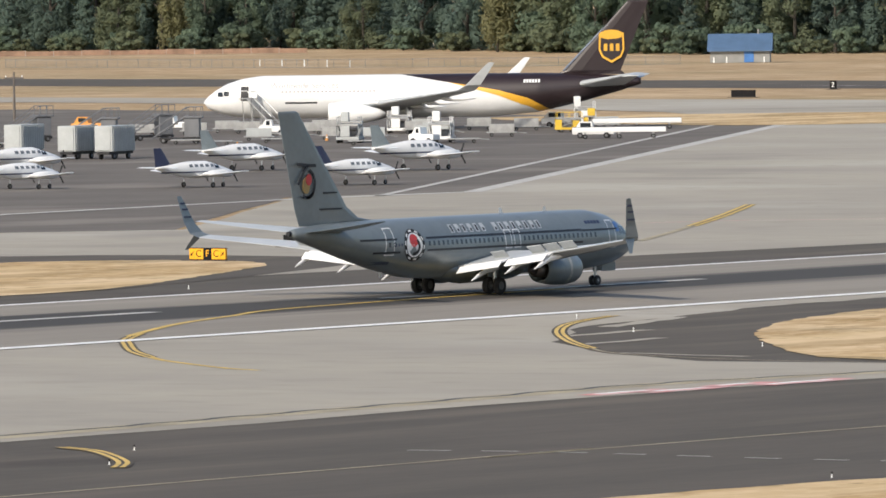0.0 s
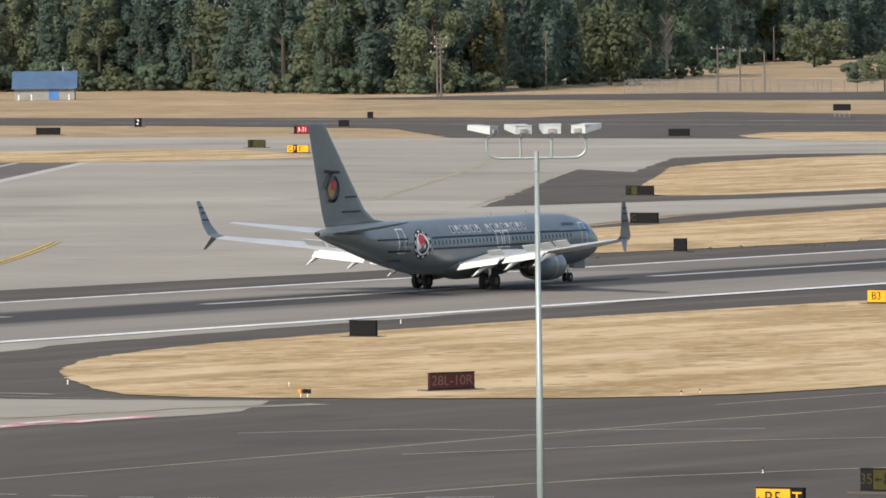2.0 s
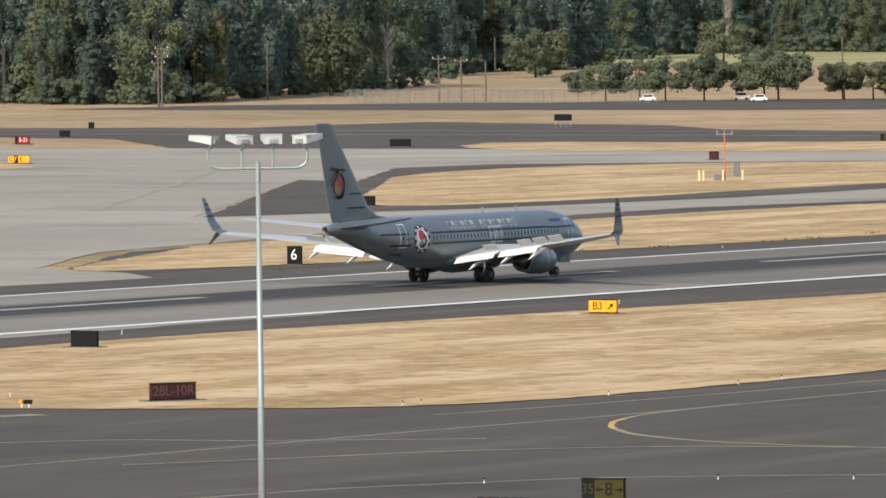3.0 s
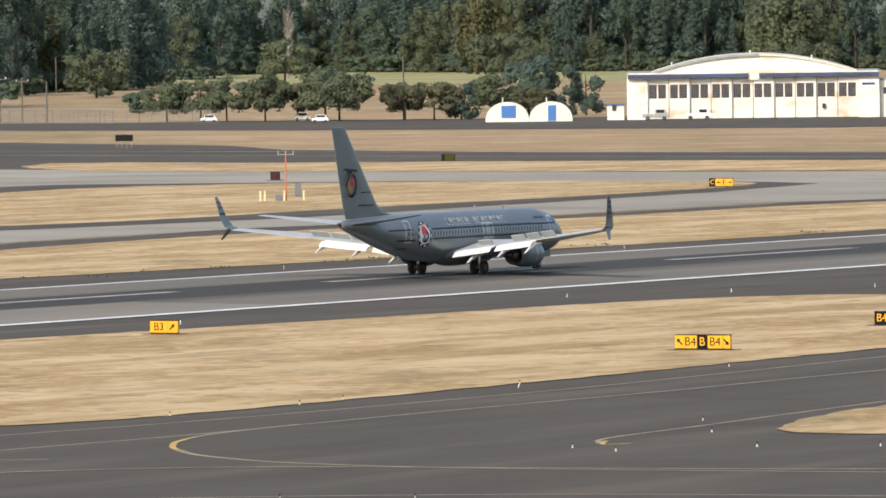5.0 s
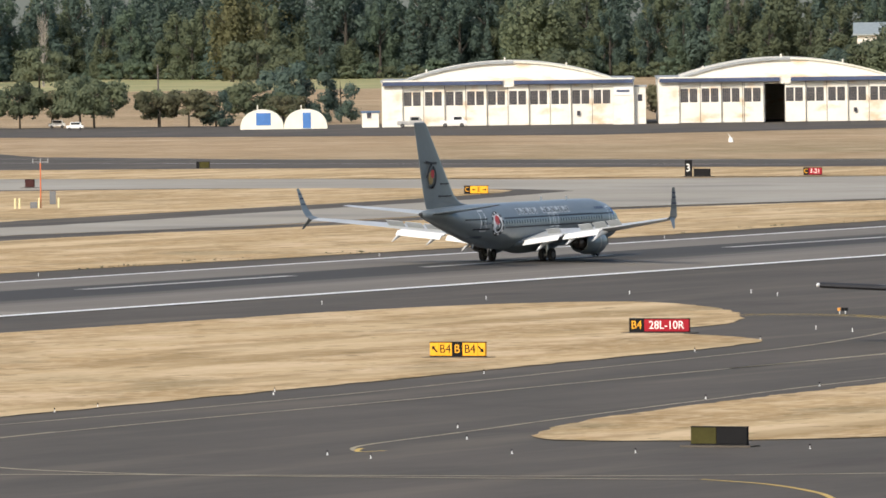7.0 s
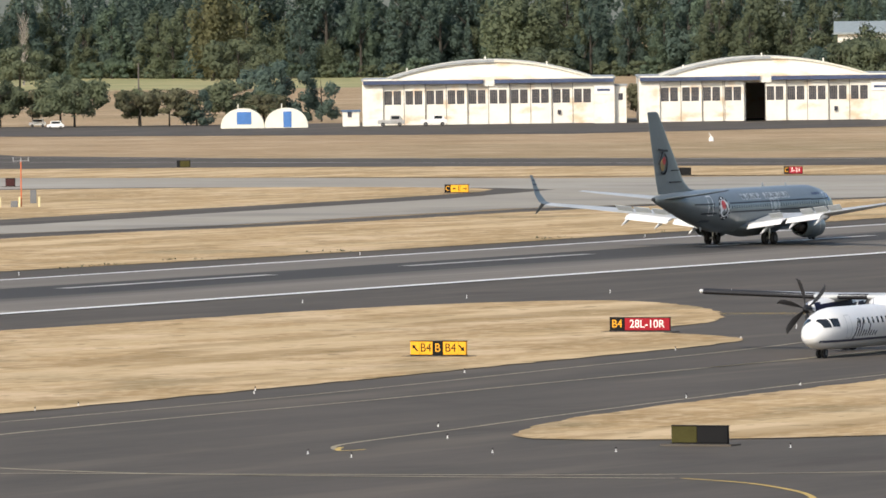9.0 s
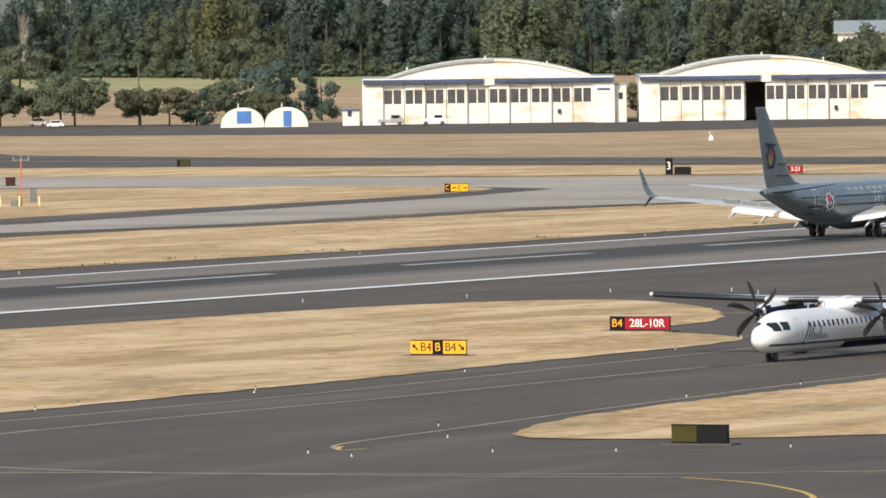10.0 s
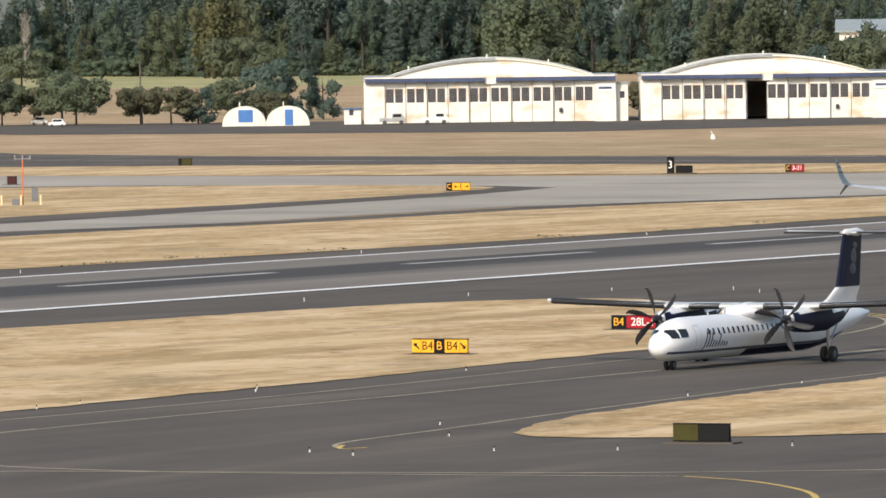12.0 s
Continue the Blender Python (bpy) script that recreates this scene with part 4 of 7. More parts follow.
        tube(bm, (0, yy - 0.4, 0.5), (0, yy + 0.4, 0.5), 0.08)
        gear = part("main_gear", bm, METAL, top, "tall metal main landing gear leg")
        for dy in (-0.27, 0.27):
            wheel(gear, 0, yy + dy, 0.5, 0.34)
        bm = bmesh.new()
        loft(bm, [foil(PN - 29.0, 1.6, s * 0.15, 7.68, 0.8), foil(PN - 29.7, 1.0, s * 4.6, 7.78, 0.8)])
        part("tailplane", bm, WING_GREY, top, "grey tailplane on top of the fin")
        bm = bmesh.new()
        box(bm, PN - 29.4, PN - 29.0, s * 0.6, s * 4.5, 7.65, 7.79, 0.03)
        part("deicing_boot", bm, DARK, top)
    bm = bmesh.new()
    loft(bm, [ring_x(PN - d, w, h, z, 20) for d, w, h, z in ((10.8, 0.3, 0.1, 3.15), (12.2, 1.2, 0.5, 3.15), (14.0, 1.35, 0.65, 3.15), (16.5, 1.2, 0.45, 3.1), (18.6, 0.3, 0.1, 3.05))])
    part("wing_fairing", bm, WHITE_PAINT, top, smooth=True)
    bm = bmesh.new()
    loft(bm, [foil(PN - 22.6, 7.6, 0, 2.7, 0.15, True), foil(PN - 25.6, 4.6, 0, 3.6, 0.4, True), foil(PN - 27.0, 3.7, 0, 4.3, 0.6, True), foil(PN - 28.2, 2.9, 0, 7.65, 0.6, True)])
    for f in bm.faces:
        f.material_index = 1 if f.calc_center_median().z > 4.0 else 0
    part("fin", bm, [WHITE_PAINT, DEEP_NAVY], top, "dark blue tail fin with pale picture on it")
    for s in (-1, 1):
        for k, (x, z, w, h) in enumerate(((29.5, 6.2, 0.40, 0.55), (29.3, 5.4, 0.5, 0.38), (29.7, 6.9, 0.35, 0.22))):
            bm = bmesh.new()
            bmesh.ops.create_uvsphere(bm, u_segments=14, v_segments=8, radius=1, matrix=Matrix.Translation((PN - x, s * 0.15, z)) @ Matrix.Diagonal((w, 0.05, h, 1)))
            part("fin_picture", bm, PICTURE, top, smooth=True)
    bm = bmesh.new()
    loft(bm, [ring_x(PN - d, r * 0.8, r, 7.72, 14) for d, r in ((28.2, 0.05), (28.6, 0.24), (30.4, 0.28), (31.3, 0.1))])
    part("tail_bullet", bm, WHITE_PAINT, top, smooth=True)
    bm = bmesh.new()
    tube(bm, (13.94, 0, 0.35), (14.05, 0, 0.95), 0.08)
    tube(bm, (13.94, -0.25, 0.33), (13.94, 0.25, 0.33), 0.05)
    ng = part("nose_gear", bm, METAL, top)
    for dy in (-0.2, 0.2):
        wheel(ng, 13.94, dy, 0.33, 0.22)
    for d, z in ((7.5, 3.12), (10.0, 3.12)):
        bm = bmesh.new()
        loft(bm, [foil(PN - d, 0.35, 0, z, 0.6, True), foil(PN - d - 0.25, 0.15, 0, z + 0.4, 0.6, True)])
        part("antenna", bm, WHITE_PAINT, top)
    return top, spinners


turbo, spinners = turboprop()

# ---- the parked freighter ----
FAINT_GREY = mat("faint_grey_lettering", (0.36, 0.35, 0.34), 0.6, 0, 0.05, 1.0)
FREIGHT = [(0, 0.06, 3.6, 0.06), (0.5, 0.75, 3.62, 0.7), (1.5, 1.35, 3.75, 1.35), (3.0, 1.92, 3.95, 1.98), (5.0, 2.32, 4.12, 2.45), (7.5, 2.5, 4.2, 2.7), (36.0, 2.5, 4.2, 2.7), (42.2, 2.35, 4.45, 2.42), (47.2, 1.75, 4.95, 1.78), (51.7, 1.0, 5.45, 1.05), (54.800000000000004, 0.35, 5.75, 0.4)]
FN = 26.0


def freighter():
    top = empty("cargo_jet", pose(1046.4, 757.1, 0.0, 0, 0, 120.3))
    tagged(top, "white and dark brown twin-engined cargo jet parked on its stand", "airplane")

    hull(FREIGHT, "fuselage", [WHITE_PAINT, BROWN_PAINT], top, FN, 40, 0.6, face_mat=lambda c: 1 if FN - c.x > 42.6 - (c.z - 2.2) * 1.5 else 0)
    # how far below the roof line the brown reaches, by distance from the nose
    sweep = [(25.0, 0.02), (30.0, 0.9), (33.8, 1.5), (37.3, 2.1), (40.9, 3.1), (43.5, 4.5), (45.5, 9.0), (55.0, 9.0)]

    def roof(d):
        w, zc, h = lerp_table(FREIGHT, d)
        return zc + h, zc - h

    def fade(d, k):
        up, down = roof(d)
        cut = lerp_table(sweep, d)[0]
        return max(down, up - cut * (1 - k))
    for s in (-1, 1):
        part("brown_paint", skin(FREIGHT, FN, s, 25.0, 54.6, 0.0, 1.0, lift=0.05, nx=80, nz=30, bow=lambda d, k: fade(d, k)), BROWN_PAINT, top, "dark brown paint over the rear body")
        part("golden_band", skin(FREIGHT, FN, s, 31.0, 44.9, 0.0, 1.0, lift=0.06, nx=50, nz=8, bow=lambda d, k: max(roof(d)[1], roof(d)[0] - lerp_table(sweep, d)[0] - min(1.0, (d - 31.0) * 0.11) * (1 - k))), GOLD_PAINT, top, "golden band below the brown paint")
        bm = bmesh.new()
        secs = [(1.6, 17.8, 9.6, 2.7, 1.1), (7.9, 22.5, 6.2, 3.4, 0.9), (15.5, 28.0, 4.1, 4.2, 0.8), (23.8, 34.0, 2.2, 5.1, 0.8)]
        loft(bm, [foil(FN - d, c, s * y, z, th) for y, d, c, z, th in secs])
        part("wing", bm, WING_GREY, top, "grey swept wing")
        bm = bmesh.new()
        loft(bm, [foil(FN - 34.0, 2.2, s * 23.8, 5.1, 0.7), foil(FN - 35.2, 1.8, s * 24.7, 5.8, 0.7), foil(FN - 38.0, 0.8, s * 25.5, 8.5, 0.6)])
        part("winglet", bm, WING_GREY, top, "tall grey winglet")
        for y, d, z in ((5.5, 26.4, 3.0), (10.5, 28.4, 3.5), (15.5, 31.0, 4.1)):
            bm = bmesh.new()
            loft(bm, [[(FN - d - u * 4.6, s * y + r * math.cos(a), z - 0.1 + r * math.sin(a)) for a in [2 * math.pi * i / 10 for i in range(10)]] for u, r in ((0, 0.04), (0.2, 0.28), (0.6, 0.3), (1, 0.05))])
            part("flap_fairing", bm, WHITE_PAINT, top, smooth=True)
        bm = bmesh.new()
        yy, e0, zc = s * 7.9, FN - 16.6, 2.15
        loft(bm, [[(e0 - d, yy + r * math.cos(2 * math.pi * i / 24), zc + r * math.sin(2 * math.pi * i / 24)) for i in range(24)] for d, r in ((0.9, 1.15), (0, 1.2), (-0.02, 1.32), (0.5, 1.45), (2.5, 1.46), (4.4, 1.1), (6.2, 0.6), (7.0, 0.15))], cap=True)
        eng = part("engine", bm, WHITE_PAINT, top, "white engine nacelle", smooth=True)
        bm = bmesh.new()
        tube(bm, (e0 - 0.85, yy, zc), (e0 - 0.8, yy, zc), 1.14, seg=22)
        part("fan", bm, DARK, eng)
        bm = bmesh.new()
        box(bm, e0 - 6.5, e0 - 1.2, yy - 0.15, yy + 0.15, zc + 1.2, 3.7, 0.08)
        part("pylon", bm, WHITE_PAINT, eng)
        bm = bmesh.new()
        loft(bm, [foil(FN - 46.6, 6.2, s * 0.8, 5.3, 1.1), foil(FN - 53.0, 2.2, s * 9.3, 6.5, 1.0)])
        part("tailplane", bm, WING_GREY, top, "grey swept tailplane")
        bm = bmesh.new()
        tube(bm, (0, s * 4.65, 0.6), (0.1, s * 4.4, 2.8), 0.2)
        gear = part("main_gear", bm, METAL, top)
        for dx in (-0.7, 0.7):
            for dy in (-0.5, 0.5):
                wheel(gear, dx, s * 4.65 + dy, 0.58, 0.42)
        for da, db, za, zb in ((1.9, 2.6, 4.35, 4.9), (2.7, 3.4, 4.4, 5.0)):
            part("flight_deck_window", skin(FREIGHT, FN, s, da, db, za, zb, lift=0.02, nx=4, nz=3), GLASS, top)
        for k in range(24):
            part("name_bar", skin(FREIGHT, FN, s, 10.0 + k * 0.5, 10.3 + k * 0.5, 4.78, 4.98, lift=0.02, nx=1, nz=2), FAINT_GREY, top)
        word = text_mesh("Worldwide Services", 1.05, FAINT_GREY, top, Matrix(), 0.004, "lettering", "faint grey lettering along the cabin")
        for v in word.data.vertices:
            up, dd = 5.62 + v.co.y, 12.9 + (v.co.x if s > 0 else -v.co.x)
            w, zc, hh = lerp_table(FREIGHT, dd)
            v.co = (FN - dd, s * (w * math.sqrt(max(0.0, 1 - ((up - zc) / hh) ** 2)) + 0.03 + v.co.z), up)
        part("cargo_door_rail", skin(FREIGHT, FN, s, 10.5, 14.5, 3.4, 3.6, lift=0.03, nx=8, nz=2), DARK, top)
        for k in range(6):
            part("registration_bar", skin(FREIGHT, FN, s, 40.3 + k * 0.36, 40.55 + k * 0.36, 5.7, 6.1, lift=0.08, nx=1, nz=2), WHITE_PAINT, top)
    # Dark patch on the closed skin; the doorway's shade is its colour.
    part("door_opening", skin(FREIGHT, FN, 1, 4.9, 5.9, 3.8, 5.6, lift=0.02, nx=3, nz=4), DARK, top, "open dark forward door")
    bm = bmesh.new()
    loft(bm, [foil(FN - 44.0, 8.9, 0, 6.6, 0.2, True), foil(FN - 45.3, 7.0, 0, 7.1, 0.5, True), foil(FN - 53.1, 2.7, 0, 15.6, 0.7, True), foil(FN - 53.4, 2.4, 0, 15.75, 0.3, True)])
    fin = part("fin", bm, BROWN_PAINT, top, "dark brown tail fin with golden shield")
    bm = bmesh.new()
    loft(bm, [[(FN - 45.1 + a, b, 7.1) for a, b in ((0.12, 0), (-0.16, 0.24), (-0.16, -0.24))], [(FN - 52.95 + a, b, 15.2) for a, b in ((0.1, 0), (-0.12, 0.13), (-0.12, -0.13))]])
    part("fin_leading_edge", bm, METAL, fin, "bright metal leading edge")
    shield = [(-1.55, 1.5), (-0.8, 1.85), (0.0, 1.95), (0.8, 1.85), (1.55, 1.5), (1.6, -0.6), (1.2, -1.5), (0.0, -2.2), (-1.2, -1.5), (-1.6, -0.6)]
    for s in (-1, 1):
        for k, (grow, mm, off) in enumerate(((1.0, GOLD_PAINT, 0.335), (0.86, BROWN_PAINT, 0.35), (0.0, GOLD_PAINT, 0.36))):
            bm = bmesh.new()
            if k == 2:
                pts = [(x * 0.86, z * 0.86) for x, z in shield[:5]] + [(1.3, 0.95), (0.5, 0.75), (-0.6, 0.8), (-1.3, 1.0)]
            else:
                pts = [(x * grow, z * grow) for x, z in shield]
            loft(bm, [[(FN - 51.2 + x, s * (off + d), 10.2 + z) for x, z in pts] for d in (-0.06, 0.0)])
            part("shield", bm, mm, fin, "golden shield emblem" if k == 0 else "")
        for k in range(3):
            bm = bmesh.new()
            box(bm, FN - 52.2 + k * 0.75, FN - 51.75 + k * 0.75, s * 0.30, s * 0.375, 9.5, 10.4, 0.02)
            part("shield_bar", bm, GOLD_PAINT, fin)
    bm = bmesh.new()
    tube(bm, (FN - 6.0, 0, 0.45), (FN - 5.8, 0, 2.4), 0.14)
    ng = part("nose_gear", bm, METAL, top)
    for dy in (-0.3, 0.3):
        wheel(ng, FN - 6.0, dy, 0.47, 0.3)
    return top


freighter()


# ---- light twin aircraft on the apron ----
TWIN_GLASS = mat("pale_tinted_glass", (0.16, 0.18, 0.20), 0.2, 0, 0.05, 1.0)
TWIN = [(0, 0.04, 1.35, 0.04), (0.4, 0.32, 1.38, 0.30), (1.4, 0.52, 1.48, 0.50), (2.6, 0.62, 1.62, 0.66), (3.4, 0.66, 1.75, 0.80), (6.2, 0.66, 1.75, 0.80), (8.0, 0.42, 1.80, 0.52), (9.6, 0.18, 1.88, 0.26), (10.4, 0.05, 1.95, 0.1)]


def twin(m, label, fin_mat):
    top = empty("light_twin_aircraft", m)
    tagged(top, label, "airplane", "light twins on the apron")
    n = 4.2
    hull(TWIN, "fuselage", [WHITE_PAINT], top, n, 20, 0.5)
    for s in (-1, 1):
        part("side_line", skin(TWIN, n, s, 0.8, 9.6, 1.45, 1.58, nx=16, nz=1), NAVY_PAINT, top, "dark line along the cabin")
        for k in range(5):
            part("cabin_window", skin(TWIN, n, s, 3.0 + k * 0.72, 3.45 + k * 0.72, 1.98, 2.26, nx=1, nz=2), TWIN_GLASS, top)
        part("windscreen", skin(TWIN, n, s, 2.15, 2.85, 1.85, 2.25, lift=0.02, nx=2, nz=2), GLASS, top)
        bm = bmesh.new()
        loft(bm, [foil(n - 3.3, 2.1, s * 0.4, 1.15, 1.0), foil(n - 3.5, 1.7, s * 2.2, 1.25, 1.0), foil(n - 3.9, 1.1, s * 6.2, 1.6, 0.9)])
        part("wing", bm, WHITE_PAINT, top, "white low wing")
        bm = bmesh.new()
        loft(bm, [ring_x(n - d, r, r, 1.35, 14, s * 2.0) for d, r in ((1.9, 0.12), (2.1, 0.32), (3.0, 0.40), (4.6, 0.36), (5.8, 0.1))])
        eng = part("engine", bm, WHITE_PAINT, top, smooth=True)
        bm = bmesh.new()
        loft(bm, [ring_x(n - d, r, r, 1.35, 10, s * 2.0) for d, r in ((1.55, 0.02), (1.75, 0.12), (1.95, 0.15))])
        part("spinner", bm, METAL, eng, smooth=True)
        for k in range(3):
            bm = bmesh.new()
            box(bm, -0.03, 0.03, -0.07, 0.07, 0.1, 0.98, 0.01)
            part("blade", bm, DARK, eng).matrix_basis = pose(n - 1.8, s * 2.0, 1.35, 25 + 120 * k, 0, 0)
        bm = bmesh.new()
        loft(bm, [foil(n - 9.0, 1.3, s * 0.1, 1.98, 0.8), foil(n - 9.5, 0.8, s * 2.6, 2.0, 0.8)])
        part("tailplane", bm, WHITE_PAINT, top)
        bm = bmesh.new()
        tube(bm, (n - 4.6, s * 2.0, 0.25), (n - 4.5, s * 2.0, 1.15), 0.05)
        g = part("main_gear", bm, METAL, top)
        wheel(g, n - 4.6, s * 2.0, 0.27, 0.16)
    bm = bmesh.new()
    loft(bm, [foil(n - 7.6, 2.8, 0, 2.0, 0.4, True), foil(n - 8.4, 2.0, 0, 2.4, 0.7, True), foil(n - 9.6, 1.0, 0, 3.9, 0.7, True)])
    part("fin", bm, fin_mat, top, "coloured tail fin")
    bm = bmesh.new()
    tube(bm, (n - 1.2, 0, 0.2), (n - 1.1, 0, 1.0), 0.05)
    g = part("nose_gear", bm, METAL, top)
    wheel(g, n - 1.2, 0, 0.22, 0.14)
    return top


FIN_GREY = mat("grey_green_paint", (0.30, 0.34, 0.34), 0.45, 0, 0.1, 1.0)
for x, y, turn, kind in ((796, 601, -8, 0), (856, 640, -9, 1), (806, 589, -10, 0), (859, 620, -8, 1), (788, 616, -8, 0), (838, 655, -9, 1)):
    tw = twin(pose(x, y, 0, 0, 0, turn), ("white light twin aircraft with grey fin on the apron", "white light twin aircraft with blue fin on the apron")[kind == 0], NAVY_PAINT if kind == 0 else FIN_GREY)
    if kind == 1:
        tw.scale = (1.22, 1.22, 1.22) if x == 859 else (1.1, 1.1, 1.1)


# ---- ground equipment round the freighter ----
STEEL = mat("galvanised_steel", (0.42, 0.42, 0.41), 0.55, 0.4, 0.15, 1.0)
BOX_GREY = mat("grey_container_paint", (0.15, 0.155, 0.165), 0.6, 0, 0.1, 1.0)
PALE_BOX = mat("pale_container_paint", (0.42, 0.44, 0.44), 0.6, 0, 0.08, 1.5)
ORANGE = mat("orange_machine_paint", (0.70, 0.30, 0.05), 0.5, 0, 0.12, 1.0)
YELLOW_PAINT = mat("yellow_machine_paint", (0.72, 0.48, 0.05), 0.5, 0, 0.12, 1.0)


def trailer_container(m):
    top = empty("container_trailer", m)
    tagged(top, "pale ribbed cargo container on a low trailer", "trailer", "container trailers on the apron")
    bm = bmesh.new()
    box(bm, -2.7, 2.7, -1.25, 1.25, 0.95, 4.0, 0.05)
    body = part("container", bm, [PALE_BOX], top)
    for k in range(12):
        for s in (-1, 1):
            bm = bmesh.new()
            box(bm, -2.5 + k * 0.44, -2.34 + k * 0.44, s * 1.25, s * 1.36, 1.05, 3.9)
            part("rib", bm, PALE_BOX, body)
    bm = bmesh.new()
    box(bm, -2.78, -2.7, -1.0, 1.0, 1.1, 3.85, 0.02)
    part("door", bm, PALE_BOX, body)
    bm = bmesh.new()
    box(bm, -2.8, 2.8, -0.9, 0.9, 0.6, 0.95, 0.03)
    part("chassis", bm, DARK, top)
    for x in (-1.8, 1.6):
        for y in (-0.9, 0.9):
            wheel(top, x, y, 0.4, 0.3)
    return top


def vehicle(m, name, label, category, body_mat, length=4.5, bed=0.5):
    """A low tractor or van: cab, body, wheels."""
    top = empty(name, m)
    tagged(top, label, category)
    w = 0.95
    bm = bmesh.new()
    box(bm, -length / 2, length / 2, -w, w, 0.45, 1.15, 0.1)
    part("body", bm, body_mat, top)
    bm = bmesh.new()
    cab0 = length / 2 - length * (1 - bed)
    loft(bm, [[(a, y, z) for a, z in ((cab0, 1.12), (length / 2 - 0.35, 1.12), (length / 2 - 0.85, 1.95), (cab0 + 0.15, 1.95))] for y in (-w * 0.92, w * 0.92)])
    cab = part("cab", bm, body_mat, top)
    for y in (-w * 0.93, w * 0.93):
        bm = bmesh.new()
        box(bm, cab0 + 0.3, length / 2 - 0.95, y - 0.01, y + 0.01, 1.3, 1.82)
        part("window", bm, GLASS, cab)
    bm = bmesh.new()
    loft(bm, [[(length / 2 - 0.37 + 0.02, y, 1.2), (length / 2 - 0.80 + 0.02, y, 1.86), (length / 2 - 0.84, y, 1.86), (length / 2 - 0.41, y, 1.2)] for y in (-w * 0.8, w * 0.8)])
    part("windscreen", bm, GLASS, cab)
    for x in (-length * 0.31, length * 0.31):
        for y in (-w + 0.05, w - 0.05):
            wheel(top, x, y, 0.36, 0.24)
    return top


def loader(m, label, paint):
    top = empty("cargo_loader", m)
    tagged(top, label, "loader", "cargo loaders beside the freighter")
    bm = bmesh.new()
    box(bm, -3.6, 3.6, -1.5, 1.5, 0.5, 0.95, 0.06)
    part("chassis", bm, paint, top)
    bm = bmesh.new()
    box(bm, -3.4, 1.2, -1.4, 1.4, 2.55, 2.85, 0.05)
    part("platform", bm, STEEL, top)
    bm = bmesh.new()
    box(bm, 1.4, 3.4, -1.4, 1.4, 2.9, 3.15, 0.05)
    part("bridge", bm, STEEL, top)
    for y in (-1.2, 1.2):
        for a, b in (((-3.0, 0.9), (0.8, 2.6)), ((0.8, 0.9), (-3.0, 2.6)), ((1.5, 0.9), (3.2, 3.0)), ((3.2, 0.9), (1.5, 3.0))):
            bm = bmesh.new()
            tube(bm, (a[0], y, a[1]), (b[0], y, b[1]), 0.09, seg=6)
            part("scissor_arm", bm, STEEL, top)
    for x in (-3.3, -1.1, 1.1):
        for y in (-1.4, 1.4):
            bm = bmesh.new()
            tube(bm, (x, y, 2.85), (x, y, 3.9), 0.05, seg=6)
            part("post", bm, paint, top)
    for y in (-1.4, 1.4):
        bm = bmesh.new()
        tube(bm, (-3.3, y, 3.9), (1.1, y, 3.9), 0.05, seg=6)
        part("rail", bm, paint, top)
    bm = bmesh.new()
    box(bm, 2.2, 3.5, 0.4, 1.4, 3.15, 4.6, 0.1)
    part("cab", bm, paint, top)
    for x0, x1, z0, z1 in ((-3.5, -2.5, 0.95, 2.5), (-0.6, 0.6, 0.95, 2.3), (1.5, 2.1, 1.0, 2.9)):
        for y in (-1.45, 1.45):
            bm = bmesh.new()
            box(bm, x0, x1, y - 0.03, y + 0.03, z0, z1, 0.02)
            part("side_panel", bm, paint, top)
    bm = bmesh.new()
    box(bm, -3.55, -3.45, -0.3, 0.9, 1.0, 2.6, 0.03)
    part("end_panel", bm, paint, top)
    bm = bmesh.new()
    box(bm, -2.3, -0.8, -1.0, 1.0, 0.95, 1.9, 0.08)
    part("engine_cover", bm, BOX_GREY, top)
    for x in (-2.6, -0.6, 2.4):
        for y in (-1.35, 1.35):
            wheel(top, x, y, 0.42, 0.3)
    return top


def stairs(m):
    top = empty("passenger_stairs", m)
    tagged(top, "white and grey boarding stairs at the open door", "stairs")
    bm = bmesh.new()
    box(bm, -3.2, 2.4, -0.9, 0.9, 0.5, 0.9, 0.05)
    part("chassis", bm, WHITE_PAINT, top)
    for k in range(16):
        bm = bmesh.new()
        box(bm, -3.0 + k * 0.28, -2.7 + k * 0.28, -0.7, 0.7, 0.95 + k * 0.2, 1.0 + k * 0.2)
        part("step", bm, STEEL, top)
    for y in (-0.75, 0.75):
        bm = bmesh.new()
        tube(bm, (-3.0, y, 0.9), (1.6, y, 4.1), 0.09, seg=6)
        part("stringer", bm, STEEL, top)
        bm = bmesh.new()
        tube(bm, (-3.0, y, 1.9), (1.6, y, 5.1), 0.05, seg=6)
        tube(bm, (1.6, y, 5.1), (2.9, y, 5.1), 0.05, seg=6)
        part("handrail", bm, WHITE_PAINT, top)
        for x, z in ((-1.5, 0.9), (0.6, 0.9), (2.2, 0.9)):
            bm = bmesh.new()
            tube(bm, (x, y, z), (x + 0.3, y, 1.95 + (x + 3) * 0.45), 0.06, seg=6)
            part("strut", bm, STEEL, top)
    bm = bmesh.new()
    box(bm, 1.5, 3.0, -0.9, 0.9, 4.05, 4.2, 0.02)
    part("landing", bm, STEEL, top)
    bm = bmesh.new()
    box(bm, 1.6, 2.9, -0.95, -0.9, 4.2, 5.1)
    part("side_panel", bm, WHITE_PAINT, top)
    for x in (-2.4, 1.6):
        for y in (-0.85, 0.85):
            wheel(top, x, y, 0.38, 0.25)
    return top


